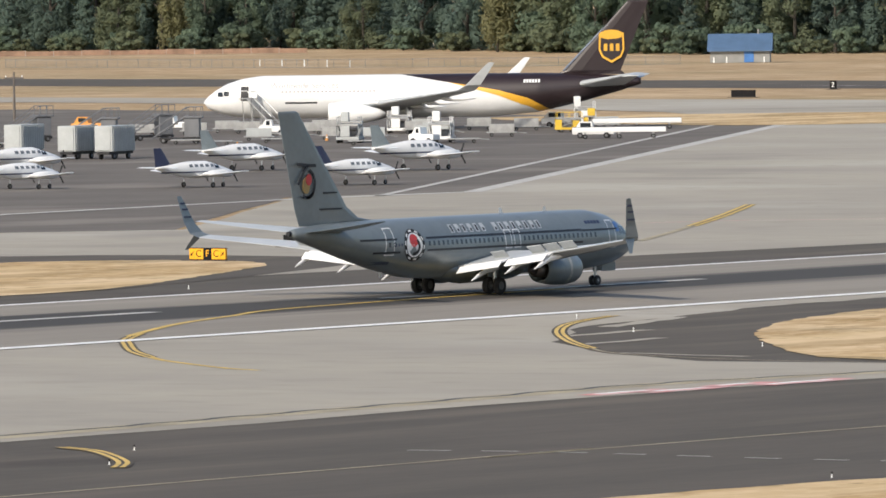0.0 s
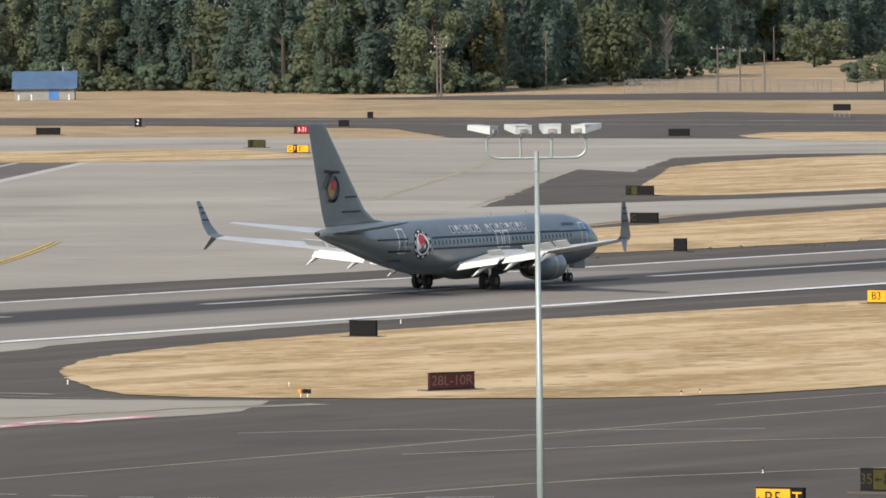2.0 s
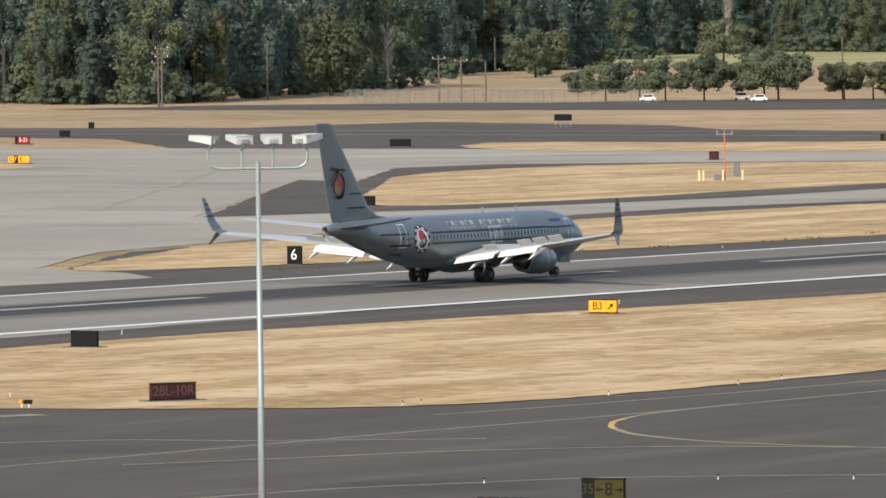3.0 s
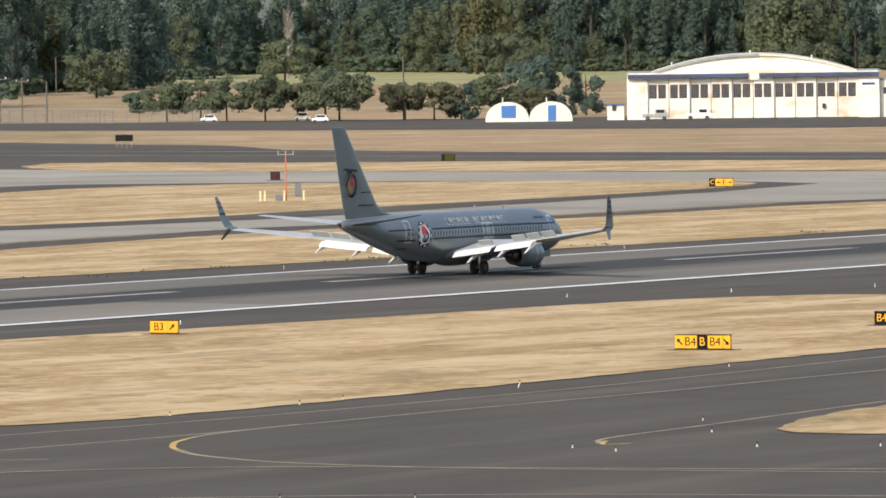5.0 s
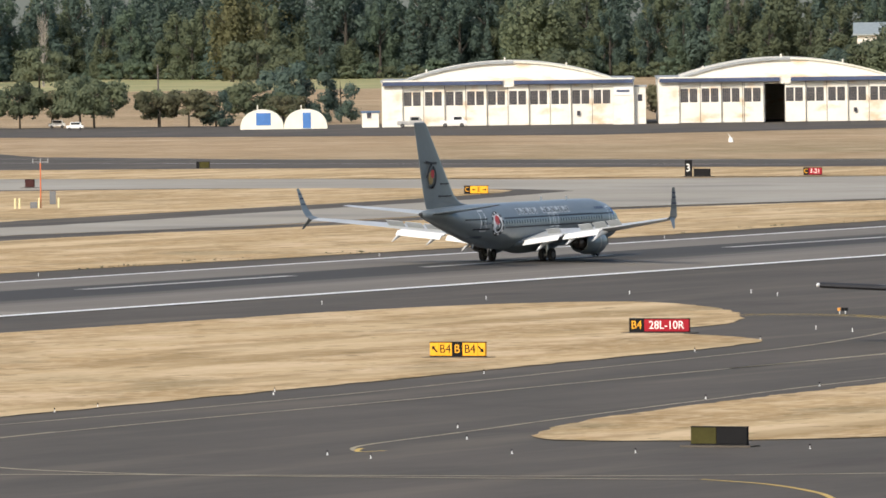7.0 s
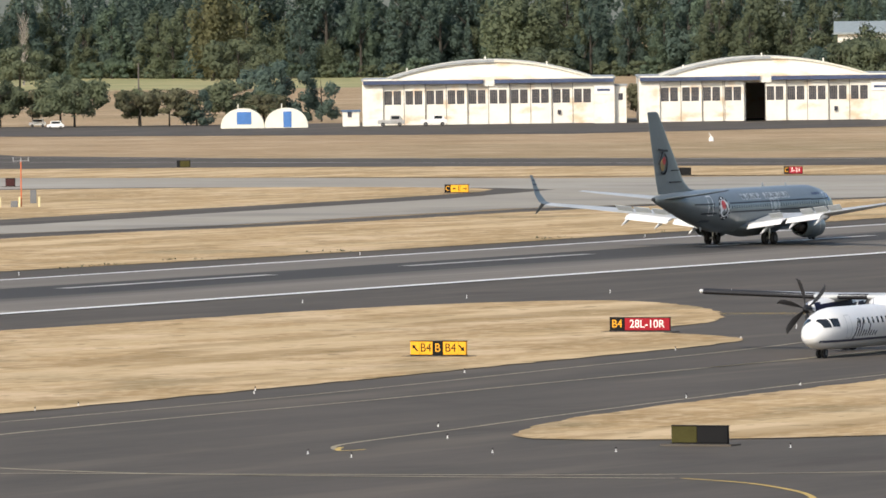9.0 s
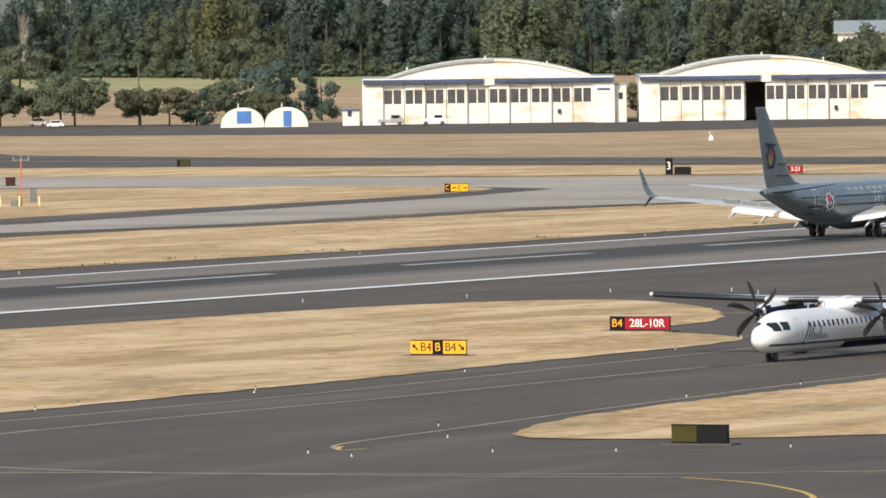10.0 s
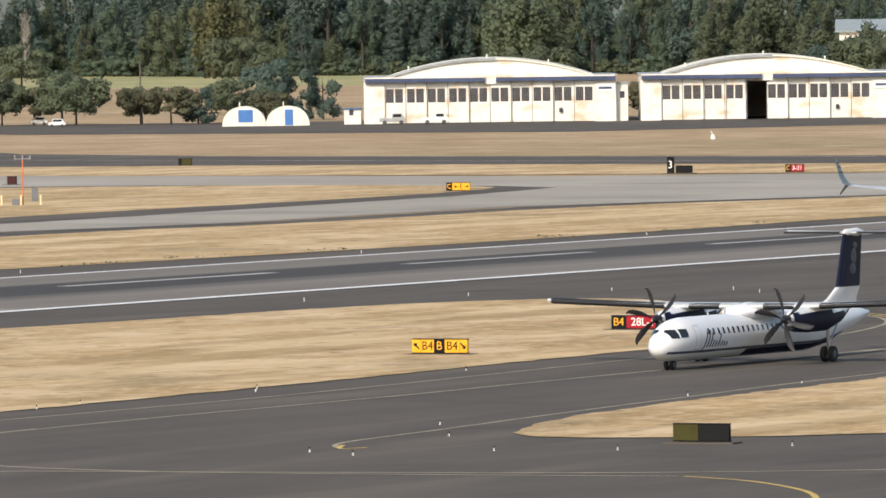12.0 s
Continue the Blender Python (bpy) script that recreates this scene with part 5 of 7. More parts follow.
def dolly(m, load, label):
    top = empty("baggage_dolly", m)
    tagged(top, label, "trailer", "dollies on the apron")
    bm = bmesh.new()
    box(bm, -1.8, 1.8, -1.1, 1.1, 0.45, 0.58, 0.02)
    part("deck", bm, STEEL, top)
    bm = bmesh.new()
    tube(bm, (1.8, 0, 0.5), (3.0, 0, 0.4), 0.05, seg=6)
    part("drawbar", bm, STEEL, top)
    for x in (-1.2, 1.2):
        for y in (-0.9, 0.9):
            wheel(top, x, y, 0.22, 0.16)
    if load:
        bm = bmesh.new()
        loft(bm, [[(x, -1.0, 0.6), (x, 1.0, 0.6), (x, 1.0, 1.1), (x, 0.6, 1.5), (x, -1.0, 1.5)] for x in (-1.5, 1.5)])
        part("container", bm, PALE_BOX if load == 1 else STEEL, top)
    return top


def belt(m, label):
    top = empty("conveyor", m)
    tagged(top, label, "conveyor")
    bm = bmesh.new()
    box(bm, -5.5, 5.5, -0.6, 0.6, 0.75, 1.35, 0.08)
    part("boom", bm, WHITE_PAINT, top)
    bm = bmesh.new()
    box(bm, -5.4, 5.4, -0.45, 0.45, 1.352, 1.40)
    part("belt", bm, BOX_GREY, top)
    for x in (-4.0, 0.0, 4.0):
        bm = bmesh.new()
        box(bm, x - 0.12, x + 0.12, -0.5, 0.5, 0.2, 0.8)
        part("leg", bm, STEEL, top)
        for y in (-0.55, 0.55):
            wheel(top, x, y, 0.28, 0.2)
    return top


def cone(m):
    top = empty("traffic_cone", m)
    tagged(top, "orange traffic cone with white band", "traffic cone", "cones")
    bm = bmesh.new()
    tube(bm, (0, 0, 0.03), (0, 0, 0.75), 0.2, 0.05, 12)
    part("body", bm, ORANGE, top)
    bm = bmesh.new()
    tube(bm, (0, 0, 0.36), (0, 0, 0.52), 0.138, 0.1, 12)
    part("band", bm, WHITE_PAINT, top)
    bm = bmesh.new()
    box(bm, -0.22, 0.22, -0.22, 0.22, 0, 0.04)
    part("foot", bm, DARK, top)


for x, y in ((900.4, 696.7), (900.8, 691.9), (907.2, 709.5)):
    trailer_container(pose(x, y, 0, 0, 0, 14)).scale = (1.15, 0.85, 0.92)
stairs(pose(1032.6, 770.3, 0, 0, 0, 78))
loader(pose(976, 715, 0, 0, 0, 30), "white cargo loader with raised platform", PALE_BOX).scale = (0.85, 0.9, 0.78)
loader(pose(979, 704, 0, 0, 0, 30), "white cargo loader with raised platform", WHITE_PAINT).scale = (0.85, 0.9, 0.78)
loader(pose(1026, 744, 0, 0, 0, 30), "white cargo loader with raised platform", WHITE_PAINT).scale = (0.85, 0.9, 0.7)
loader(pose(1054, 736, 0, 0, 0, 40), "white cargo loader below the tail", WHITE_PAINT).scale = (0.8, 0.8, 0.85)
loader(pose(1032, 722, 0, 0, 0, -50), "yellow cargo loader beside the freighter", YELLOW_PAINT).scale = (0.7, 0.7, 0.62)
vehicle(pose(970, 700, 0, 0, 0, 100), "baggage_tractor", "white baggage tractor before a loader", "tractor", WHITE_PAINT, 3.2)
vehicle(pose(1000, 697, 0, 0, 0, 120), "service_van", "white service van beside the freighter", "van", WHITE_PAINT, 5.0)
vehicle(pose(1058, 742, 0, 0, 0, 120), "service_truck", "white service truck below the tail", "truck", WHITE_PAINT, 5.5)
vehicle(pose(1036, 786, 0, 0, 0, 110), "push_tractor", "white push-back tractor before the nose", "tractor", WHITE_PAINT, 5.0)
vehicle(pose(1030, 795, 0, 0, 0, 110), "orange_truck", "orange service truck on the apron", "truck", ORANGE, 4.5)
vehicle(pose(1012, 753, 0, 0, 0, 120), "ground_power_unit", "white ground power unit under the belly", "generator", WHITE_PAINT, 3.4)
belt(pose(1048, 724, 0, 0, 0, -54), "long white conveyor on the apron")
belt(pose(998, 692, 0, 0, 0, -54), "long white conveyor on the apron")
for x, y, l in ((1023, 765, 2), (1016, 768, 2), (1008, 770, 2), (1003, 745, 0), (996, 738, 0), (975, 725, 0), (968, 733, 0), (990, 722, 1), (1012, 728, 1), (1018, 733, 1), (1024, 740, 2), (965, 705, 0), (975, 698, 0), (950, 748, 0), (1028, 772, 2), (1032, 760, 2), (1038, 750, 1), (1044, 745, 2), (985, 735, 1), (992, 729, 2), (1001, 722, 1), (1008, 716, 2), (958, 742, 0), (962, 724, 0), (980, 705, 2), (1018, 752, 2), (1040, 735, 2), (1050, 730, 1)):
    dolly(pose(x, y, 0, 0, 0, -54), l, ("empty steel baggage dolly on the apron", "steel dolly with a pale cargo container", "steel dolly with a grey cargo container")[l])
for x, y in ((899, 669), (1020, 751), (950, 712), (985, 725)):
    cone(pose(x, y, 0))


def boarding_ramp(m):
    top = empty("boarding_ramp", m)
    tagged(top, "grey mobile boarding ramp parked behind the containers", "ramp", "boarding ramps")
    bm = bmesh.new()
    for i in range(8):
        box(bm, -2.4 + i * 0.5, -1.9 + i * 0.5, -0.8, 0.8, 0.6 + i * 0.33, 0.7 + i * 0.33)
    part("steps", bm, BOX_GREY, top)
    for y in (-0.85, 0.85):
        bm = bmesh.new()
        tube(bm, (-2.4, y, 0.6), (1.8, y, 3.3), 0.08, seg=6)
        part("stringer", bm, BOX_GREY, top)
        bm = bmesh.new()
        tube(bm, (-2.4, y, 1.6), (1.8, y, 4.3), 0.05, seg=6)
        part("handrail", bm, BOX_GREY, top)
    bm = bmesh.new()
    box(bm, 1.4, 3.6, -1.0, 1.0, 3.0, 3.2, 0.03)
    part("landing", bm, BOX_GREY, top)
    for y in (-0.95, 0.95):
        bm = bmesh.new()
        tube(bm, (1.8, y, 4.3), (3.5, y, 4.3), 0.05, seg=6)
        for x in (1.8, 2.65, 3.5):
            tube(bm, (x, y, 3.2), (x, y, 4.3), 0.05, seg=6)
        part("landing_rail", bm, BOX_GREY, top)
    bm = bmesh.new()
    box(bm, 1.5, 3.3, -0.85, 0.85, 0.7, 3.0, 0.1)
    part("lift_housing", bm, BOX_GREY, top)
    bm = bmesh.new()
    box(bm, -1.5, 3.4, -0.9, 0.9, 0.4, 0.7, 0.05)
    part("chassis", bm, DARK, top)
    for x in (-1, 2.8):
        for y in (-0.85, 0.85):
            wheel(top, x, y, 0.36, 0.24)


for x, y, a in ((978, 765, -30), (985, 752, -30), (965, 745, -60), (972, 738, -60)):
    boarding_ramp(pose(x, y, 0, 0, 0, a))


# ---- signs, lights and masts ----
SIGN_YELLOW = mat("yellow_sign_face", (0.85, 0.40, 0.01), 0.5, 0, 0.05, 1.0)
SIGN_RED = mat("red_sign_face", (0.31, 0.017, 0.028), 0.8, 0, 0.06, 1.0)
SIGN_BLACK = mat("black_sign_face", (0.014, 0.014, 0.015), 0.9, 0, 0.08, 1.0)
# Weathered yellow darkened to olive; the shade is in the colour.
SIGN_OLIVE = mat("faded_shaded_sign_face", (0.060, 0.055, 0.018), 0.9, 0, 0.15, 1.0)
# Darker red and dimmed lettering hold the sign's shade as colour.
SIGN_MAROON = mat("shaded_red_sign_face", (0.062, 0.024, 0.023), 0.8, 0, 0.15, 1.0)
SHADED_INK = mat("shaded_lettering", (0.115, 0.058, 0.052), 0.7, 0, 0.1, 1.0)
SIGN_WHITE = mat("white_lettering", (0.82, 0.82, 0.80), 0.5, 0, 0.03, 1.0)


def sign(x, y, panels, height=0.95, label="", turn=-90, foot=0.1):
    """An airfield sign that faces local -y: panels of (width, face, text, lettering), left to right."""
    top = empty("airfield_sign", pose(x, y, 0.05, 0, 0, turn))
    tagged(top, label, "sign", "airfield signs")
    total = sum(p[0] for p in panels)
    u = -total / 2
    for w, face, body, ink in panels:
        bm = bmesh.new()
        box(bm, u + 0.01, u + w - 0.01, -0.12, 0.12, foot, foot + height, 0.02)
        pn = part("panel", bm, face, top)
        if body:
            long = len(body)
            size = min(height * 0.92, w * 1.45 / max(1, long * 0.72))
            text_mesh(body, size, ink, pn, pose(u + w / 2, -0.128, foot + height * 0.5, 90, 0, 0), 0.006, "lettering")
        u += w
    for k in (0, 1):
        bm = bmesh.new()
        zz = foot + height * k - (0.0 if k else 0.05)
        box(bm, -total / 2, total / 2, -0.14, 0.14, zz, zz + 0.05)
        part("frame", bm, SIGN_BLACK, top)
    n = max(2, int(total / 0.9) + 1)
    for k in range(n):
        xx = -total / 2 + 0.2 + (total - 0.4) * k / (n - 1)
        bm = bmesh.new()
        tube(bm, (xx, 0, -0.1), (xx, 0, foot), 0.04, seg=6)
        part("leg", bm, STEEL, top)
    bm = bmesh.new()
    box(bm, -total / 2 - 0.4, total / 2 + 0.4, -0.6, 0.6, -0.05, 0.03)
    part("footing", bm, ASPHALT, top)
    return top


def arrow(parent_sign, x, z, angle, ink, size=0.55):
    """A straight arrow on a sign's face, pointing right before it is turned."""
    bm = bmesh.new()
    s = size
    pts = [(-0.5, -0.09), (0.1, -0.09), (0.1, -0.3), (0.5, 0), (0.1, 0.3), (0.1, 0.09), (-0.5, 0.09)]
    loft(bm, [[(px * s, d, pz * s) for px, pz in pts] for d in (-0.006, 0.006)])
    ob = part("arrow", bm, ink, parent_sign)
    ob.matrix_basis = pose(x, -0.13, z, 0, -angle, 0)


Y, R, K, O, W, M = SIGN_YELLOW, SIGN_RED, SIGN_BLACK, SIGN_OLIVE, SIGN_WHITE, SIGN_MAROON
s1 = sign(597, 297.2, [(0.65, Y, "", K), (0.95, Y, "B4", K), (0.75, K, "B", Y), (1.1, Y, "B4", K), (0.55, Y, "", K)], 0.85, "yellow and black taxiway sign on dry grass")
arrow(s1, -1.65, 0.53, 135, K)
arrow(s1, 1.70, 0.53, -45, K)
sign(641.5, 303.9, [(1.15, K, "B4", Y), (3.4, R, "28L-10R", W)], 0.85, "red runway holding sign with white lettering")
s2 = sign(620, 350, [(1.4, Y, "B3", K), (0.8, Y, "", K)], 0.82, "yellow taxiway exit sign beside the runway")
arrow(s2, 0.65, 0.5, 45, K)
sign(482, 225, [(1.45, O, "", K), (1.75, K, "", W)], 0.85, "dark sign back with faded panel, coloured as shaded, on grass")
s3 = sign(398.4, 225, [(0.65, K, "35", O), (1.5, O, "8", K)], 0.9, "faded yellow taxiway sign, coloured dark for shade")
arrow(s3, -0.15, 0.55, 180, K, 0.4)
arrow(s3, 0.85, 0.55, 0, K, 0.4)
s4 = sign(382.5, 221, [(1.7, Y, "B5", K), (0.65, K, "T", Y)], 0.9, "yellow and black taxiway sign")
arrow(s4, -0.95, 0.55, 180, K, 0.4)
sign(488, 303, [(2.9, M, "28L-10R", SHADED_INK)], 0.85, "red runway holding sign, its shade painted dark", turn=-28)
sign(558, 353, [(2.0, K, "", W)], 0.9, "black back of a runway sign")
sign(723, 437, [(1.35, K, "6", W)], 1.35, "black runway distance sign with a white six")
sign(730, 431, [(1.2, K, "", W)], 0.95, "black back of a small runway sign")
sign(910, 542, [(0.7, K, "C", O), (0.7, O, "", K), (1.9, K, "", W)], 0.85, "dark taxiway sign with olive panel")
sign(810, 482, [(0.85, K, "C", O), (2.1, K, "", W)], 0.85, "dark taxiway sign with a pale letter")
s5 = sign(1123, 720, [(0.9, Y, "C", K), (0.6, K, "F", Y), (0.95, Y, "E", K), (0.8, Y, "", K)], 0.9, "yellow taxiway direction sign on far grass")
sign(1158, 749, [(0.8, K, "C", O), (1.9, O, "", K)], 0.9, "dark olive taxiway sign")
sign(1258, 806, [(0.5, K, "", W), (1.9, R, "3-21", W)], 0.95, "red runway holding sign by the crossing runway")
sign(1312, 833, [(1.8, K, "", W)], 0.85, "black back of a distant sign")
sign(1386, 875, [(1.0, K, "", W)], 0.9, "black back of a distant sign")
sign(1228, 725, [(3.3, K, "", W)], 0.9, "long black back of a distant sign")
sign(1255, 848, [(2.0, K, "", W), (2.2, K, "", W)], 0.9, "long black back of a distant sign")
sign(1318, 874, [(1.15, K, "2", W)], 1.2, "black runway distance sign with a white two")
sign(1256, 664, [(0.5, K, "", W), (1.5, O, "", K)], 0.85, "dark olive sign beside the crossing runway")
sign(1377, 784, [(3.0, K, "", W)], 0.9, "dark sign raised on a short post", foot=1.1)
sign(1134, 624, [(1.3, M, "", W)], 0.9, "dark red sign back")
s6 = sign(1088, 539, [(0.8, K, "C", Y), (2.3, Y, "E", K)], 0.85, "yellow and black taxiway sign on a grass tip")
arrow(s6, -0.25, 0.52, 180, K, 0.5)
arrow(s6, 1.15, 0.52, 0, K, 0.5)
sign(1187, 558, [(0.95, K, "3", W)], 1.95, "tall black distance sign with a white three")
sign(1187.2, 556.2, [(2.3, K, "", W)], 0.85, "low black back of a sign")
sign(1192, 543, [(0.75, K, "C", Y), (1.8, R, "3-21", W)], 0.85, "red and black runway holding sign")
s7 = sign(610, 460, [(0.45, Y, "", K), (0.85, Y, "C", K), (0.75, K, "F", Y), (0.85, Y, "C", K), (0.45, Y, "", K)], 0.8, "yellow and black taxiway direction sign")
arrow(s7, -1.4, 0.5, 225, K, 0.4)
arrow(s7, 1.4, 0.5, 45, K, 0.4)
sign(640, 474, [(2.6, K, "", W)], 0.75, "long black back of a sign on the far taxiway")
sign(545, 483, [(1.0, Y, "", K)], 0.8, "yellow taxiway sign at the apron edge")
sign(1390, 1130, [(1.2, K, "", W)], 1.2, "small grey square sign far on the field")


def lamp_post(x, y, kind):
    top = empty("edge_light", pose(x, y, 0.02))
    tagged(top, ("small white runway edge light on a stem", "small dark taxiway edge light on a white stem")[kind], "edge light", "airfield edge lights")
    bm = bmesh.new()
    tube(bm, (0, 0, 0), (0, 0, 0.03), 0.06, 0.05, 10)
    part("base", bm, SIGN_WHITE, top)
    bm = bmesh.new()
    tube(bm, (0, 0, 0.03), (0, 0, 0.16), 0.022, 0.02, 8)
    part("stem", bm, SIGN_WHITE, top)
    bm = bmesh.new()
    tube(bm, (0, 0, 0.16), (0, 0, 0.25), 0.04, 0.03, 8)
    part("lens", bm, SIGN_WHITE if kind == 0 else SIGN_BLACK, top)
    return top


edge = [lamp_post(*q) for q in ((417, 218, 0), (488, 287, 1))]
for x, y, k in ((500, 282, 1), (515, 282, 1), (544, 283, 1), (412, 239, 1), (418, 230, 1), (420, 224, 1), (486, 287, 1), (522, 283, 1), (540, 281, 1), (572, 283, 1), (609, 286, 1), (630, 291, 1), (645, 291, 0),
                (466, 237, 1), (469, 241, 1), (472, 232, 1), (487, 242, 1), (474, 226, 1), (480, 219, 1), (500, 249, 1), (538, 252, 1), (497, 206, 1), (556, 253, 1), (519, 203, 1),
                (712, 352, 0), (725, 346, 0), (728, 337, 0), (722, 332, 0), (700, 302, 0), (650, 296, 0), (707, 296, 0), (380, 291, 1), (369, 284, 1), (523, 366, 0), (506, 350, 0), (490, 330, 0), (490, 315, 0), (372, 247, 1),
                (560, 424, 0), (770, 423, 0), (830, 421, 0), (890, 421, 0), (640, 360, 0), (700, 360, 0), (580, 364, 0)):
    copy_thing(edge[k], pose(x, y, 0.03))


def caution_lamps(x, y):
    top = empty("guard_light", pose(x, y, 0.03))
    tagged(top, "low pair of orange and dark guard lights", "guard light", "runway guard lights")
    for dx, mm in ((-0.35, ORANGE), (0.05, SIGN_BLACK), (0.42, SIGN_BLACK)):
        bm = bmesh.new()
        box(bm, dx - 0.15, dx + 0.15, -0.1, 0.1, 0.28, 0.6, 0.03)
        part("lamp_box", bm, mm, top)
    for dx in (-0.3, 0.3):
        bm = bmesh.new()
        tube(bm, (dx, 0, 0), (dx, 0, 0.3), 0.05, seg=8)
        part("leg", bm, SIGN_WHITE, top)
    top.rotation_euler.z = radians(-90)
    top.scale = (0.75, 0.75, 0.75)


for q in ((478.0, 306.3), (681, 308)):
    caution_lamps(*q)


def floodlight_mast():
    top = empty("floodlight_mast", pose(290.4, 176.9, -0.28, 0, 0, -58.0))
    tagged(top, "tall pale metal mast with four floodlights on a crossarm", "light mast")
    PALE = mat("pale_painted_steel", (0.34, 0.39, 0.385), 0.45, 0.3, 0.06, 2.0)
    HEADC = mat("floodlight_shell", (0.52, 0.55, 0.54), 0.5, 0, 0.06, 0.5)
    bm = bmesh.new()
    tube(bm, (0, 0, 0), (0, 0, 17.3), 0.155, 0.075, 20)
    part("pole", bm, PALE, top, smooth=True)
    bm = bmesh.new()
    tube(bm, (0, 0, 17.0), (0, 0, 17.65), 0.095, 0.09, 16)
    part("collar", bm, PALE, top)
    bm = bmesh.new()
    path = [(-1.63, 0, 18.1)] + [(-1.63 + 0.42 * (1 - math.cos(a)), 0, 17.75 - 0.32 * math.sin(a)) for a in [math.pi / 2 * i / 5 for i in range(6)]]
    path = path + [(-p[0], p[1], p[2]) for p in path[::-1]]
    for a, b in zip(path, path[1:]):
        tube(bm, a, b, 0.045, seg=8)
    part("crossarm", bm, PALE, top)
    for x in (-0.52, 0.50):
        bm = bmesh.new()
        tube(bm, (x, 0, 17.43), (x, 0, 18.1), 0.05, seg=8)
        part("stub", bm, PALE, top)
    for k, (x, turn) in enumerate(((-1.63, 62), (-0.52, 22), (0.50, 4), (1.55, -38))):
        bm = bmesh.new()
        # the shell tapers from a wide front to a narrow back; it points away from the eye
        loft(bm, [[(-0.30, -0.28, 0.0), (0.30, -0.28, 0.0), (0.28, -0.28, 0.34), (-0.28, -0.28, 0.34)], [(-0.36, 0.52, 0.20), (0.36, 0.52, 0.20), (0.36, 0.52, 0.42), (-0.36, 0.52, 0.42)]])
        hd = part("floodlight", bm, HEADC, top, "white tapered floodlight housing")
        hd.matrix_basis = pose(x, 0, 18.22, 0, 0, turn) @ Matrix.Diagonal((1, 1, 0.78, 1))
        bm = bmesh.new()
        box(bm, -0.14, 0.14, -0.34, -0.24, 0.02, 0.22, 0.02)
        part("ballast", bm, STEEL, hd)
        bm = bmesh.new()
        tube(bm, (0, -0.3, 0.12), (0, -0.05, -0.18), 0.06, seg=8)
        part("bracket", bm, HEADC, hd)
        bm = bmesh.new()
        box(bm, -0.31, 0.31, -0.3, 0.0, 0.34, 0.37)
        part("rim", bm, HEADC, hd)


floodlight_mast()


def weather_mast():
    top = empty("weather_mast", pose(1022, 561, 0.05, 0, 0, -60))
    tagged(top, "orange and white instrument mast with yellow guard posts", "weather mast")
    for k in range(6):
        bm = bmesh.new()
        tube(bm, (0, 0, k * 0.85), (0, 0, k * 0.85 + 0.85), 0.075, seg=10)
        part("mast_section", bm, mat("orange_mast", (0.65, 0.16, 0.05), 0.5, 0, 0.1, 1.0) if k == 0 else bpy.data.materials["orange_mast"], top)
    bm = bmesh.new()
    tube(bm, (-0.9, 0, 5.2), (0.9, 0, 5.2), 0.04, seg=6)
    for x in (-0.85, 0.0, 0.85):
        tube(bm, (x, 0, 5.1), (x, 0, 5.6), 0.06, seg=6)
    part("instrument_arm", bm, STEEL, top)
    bm = bmesh.new()
    box(bm, 1.0, 1.7, -0.3, 0.3, 0.4, 1.9, 0.05)
    part("cabinet", bm, BOX_GREY, top)
    bm = bmesh.new()
    box(bm, -1.2, -0.4, -0.3, 0.3, 0.0, 0.7, 0.05)
    part("box", bm, BOX_GREY, top)
    for x in (-2.9, -2.4, -0.2, 2.0):
        bm = bmesh.new()
        tube(bm, (x, -0.4, 0), (x, -0.4, 1.15), 0.12, seg=10)
        part("guard_post", bm, mat("cream_yellow_post", (0.74, 0.66, 0.38), 0.5, 0, 0.06, 1.0) if x == -2.9 else bpy.data.materials["cream_yellow_post"], top)


weather_mast()


# ---- buildings in the distance ----
WALL = layered(mat("whitewashed_wall", (0.80, 0.77, 0.69), 0.8, 0, 0.05, 4.0), (0.60, 0.40, 0.22), 0.53, 0.68, size=(0.22, 0.22, 0.45), amount=0.7)
ROOFING = mat("pale_roof", (0.70, 0.67, 0.57), 0.75, 0, 0.05, 6.0)
ROOF_EDGE = mat("grey_roof_edge", (0.35, 0.37, 0.38), 0.7, 0, 0.1, 2.0)
FASCIA = mat("weathered_blue_band", (0.060, 0.085, 0.170), 0.7, 0, 0.2, 3.0)
OLD_GLASS = mat("dusty_dark_glass", (0.05, 0.05, 0.065), 0.3, 0, 0.2, 1.0)
BLUE_ROOF = mat("blue_metal_roof", (0.085, 0.148, 0.250), 0.5, 0.1, 0.1, 2.0)
SEAM = mat("dark_seam", (0.20, 0.18, 0.15), 0.8, 0, 0.1, 1.0)


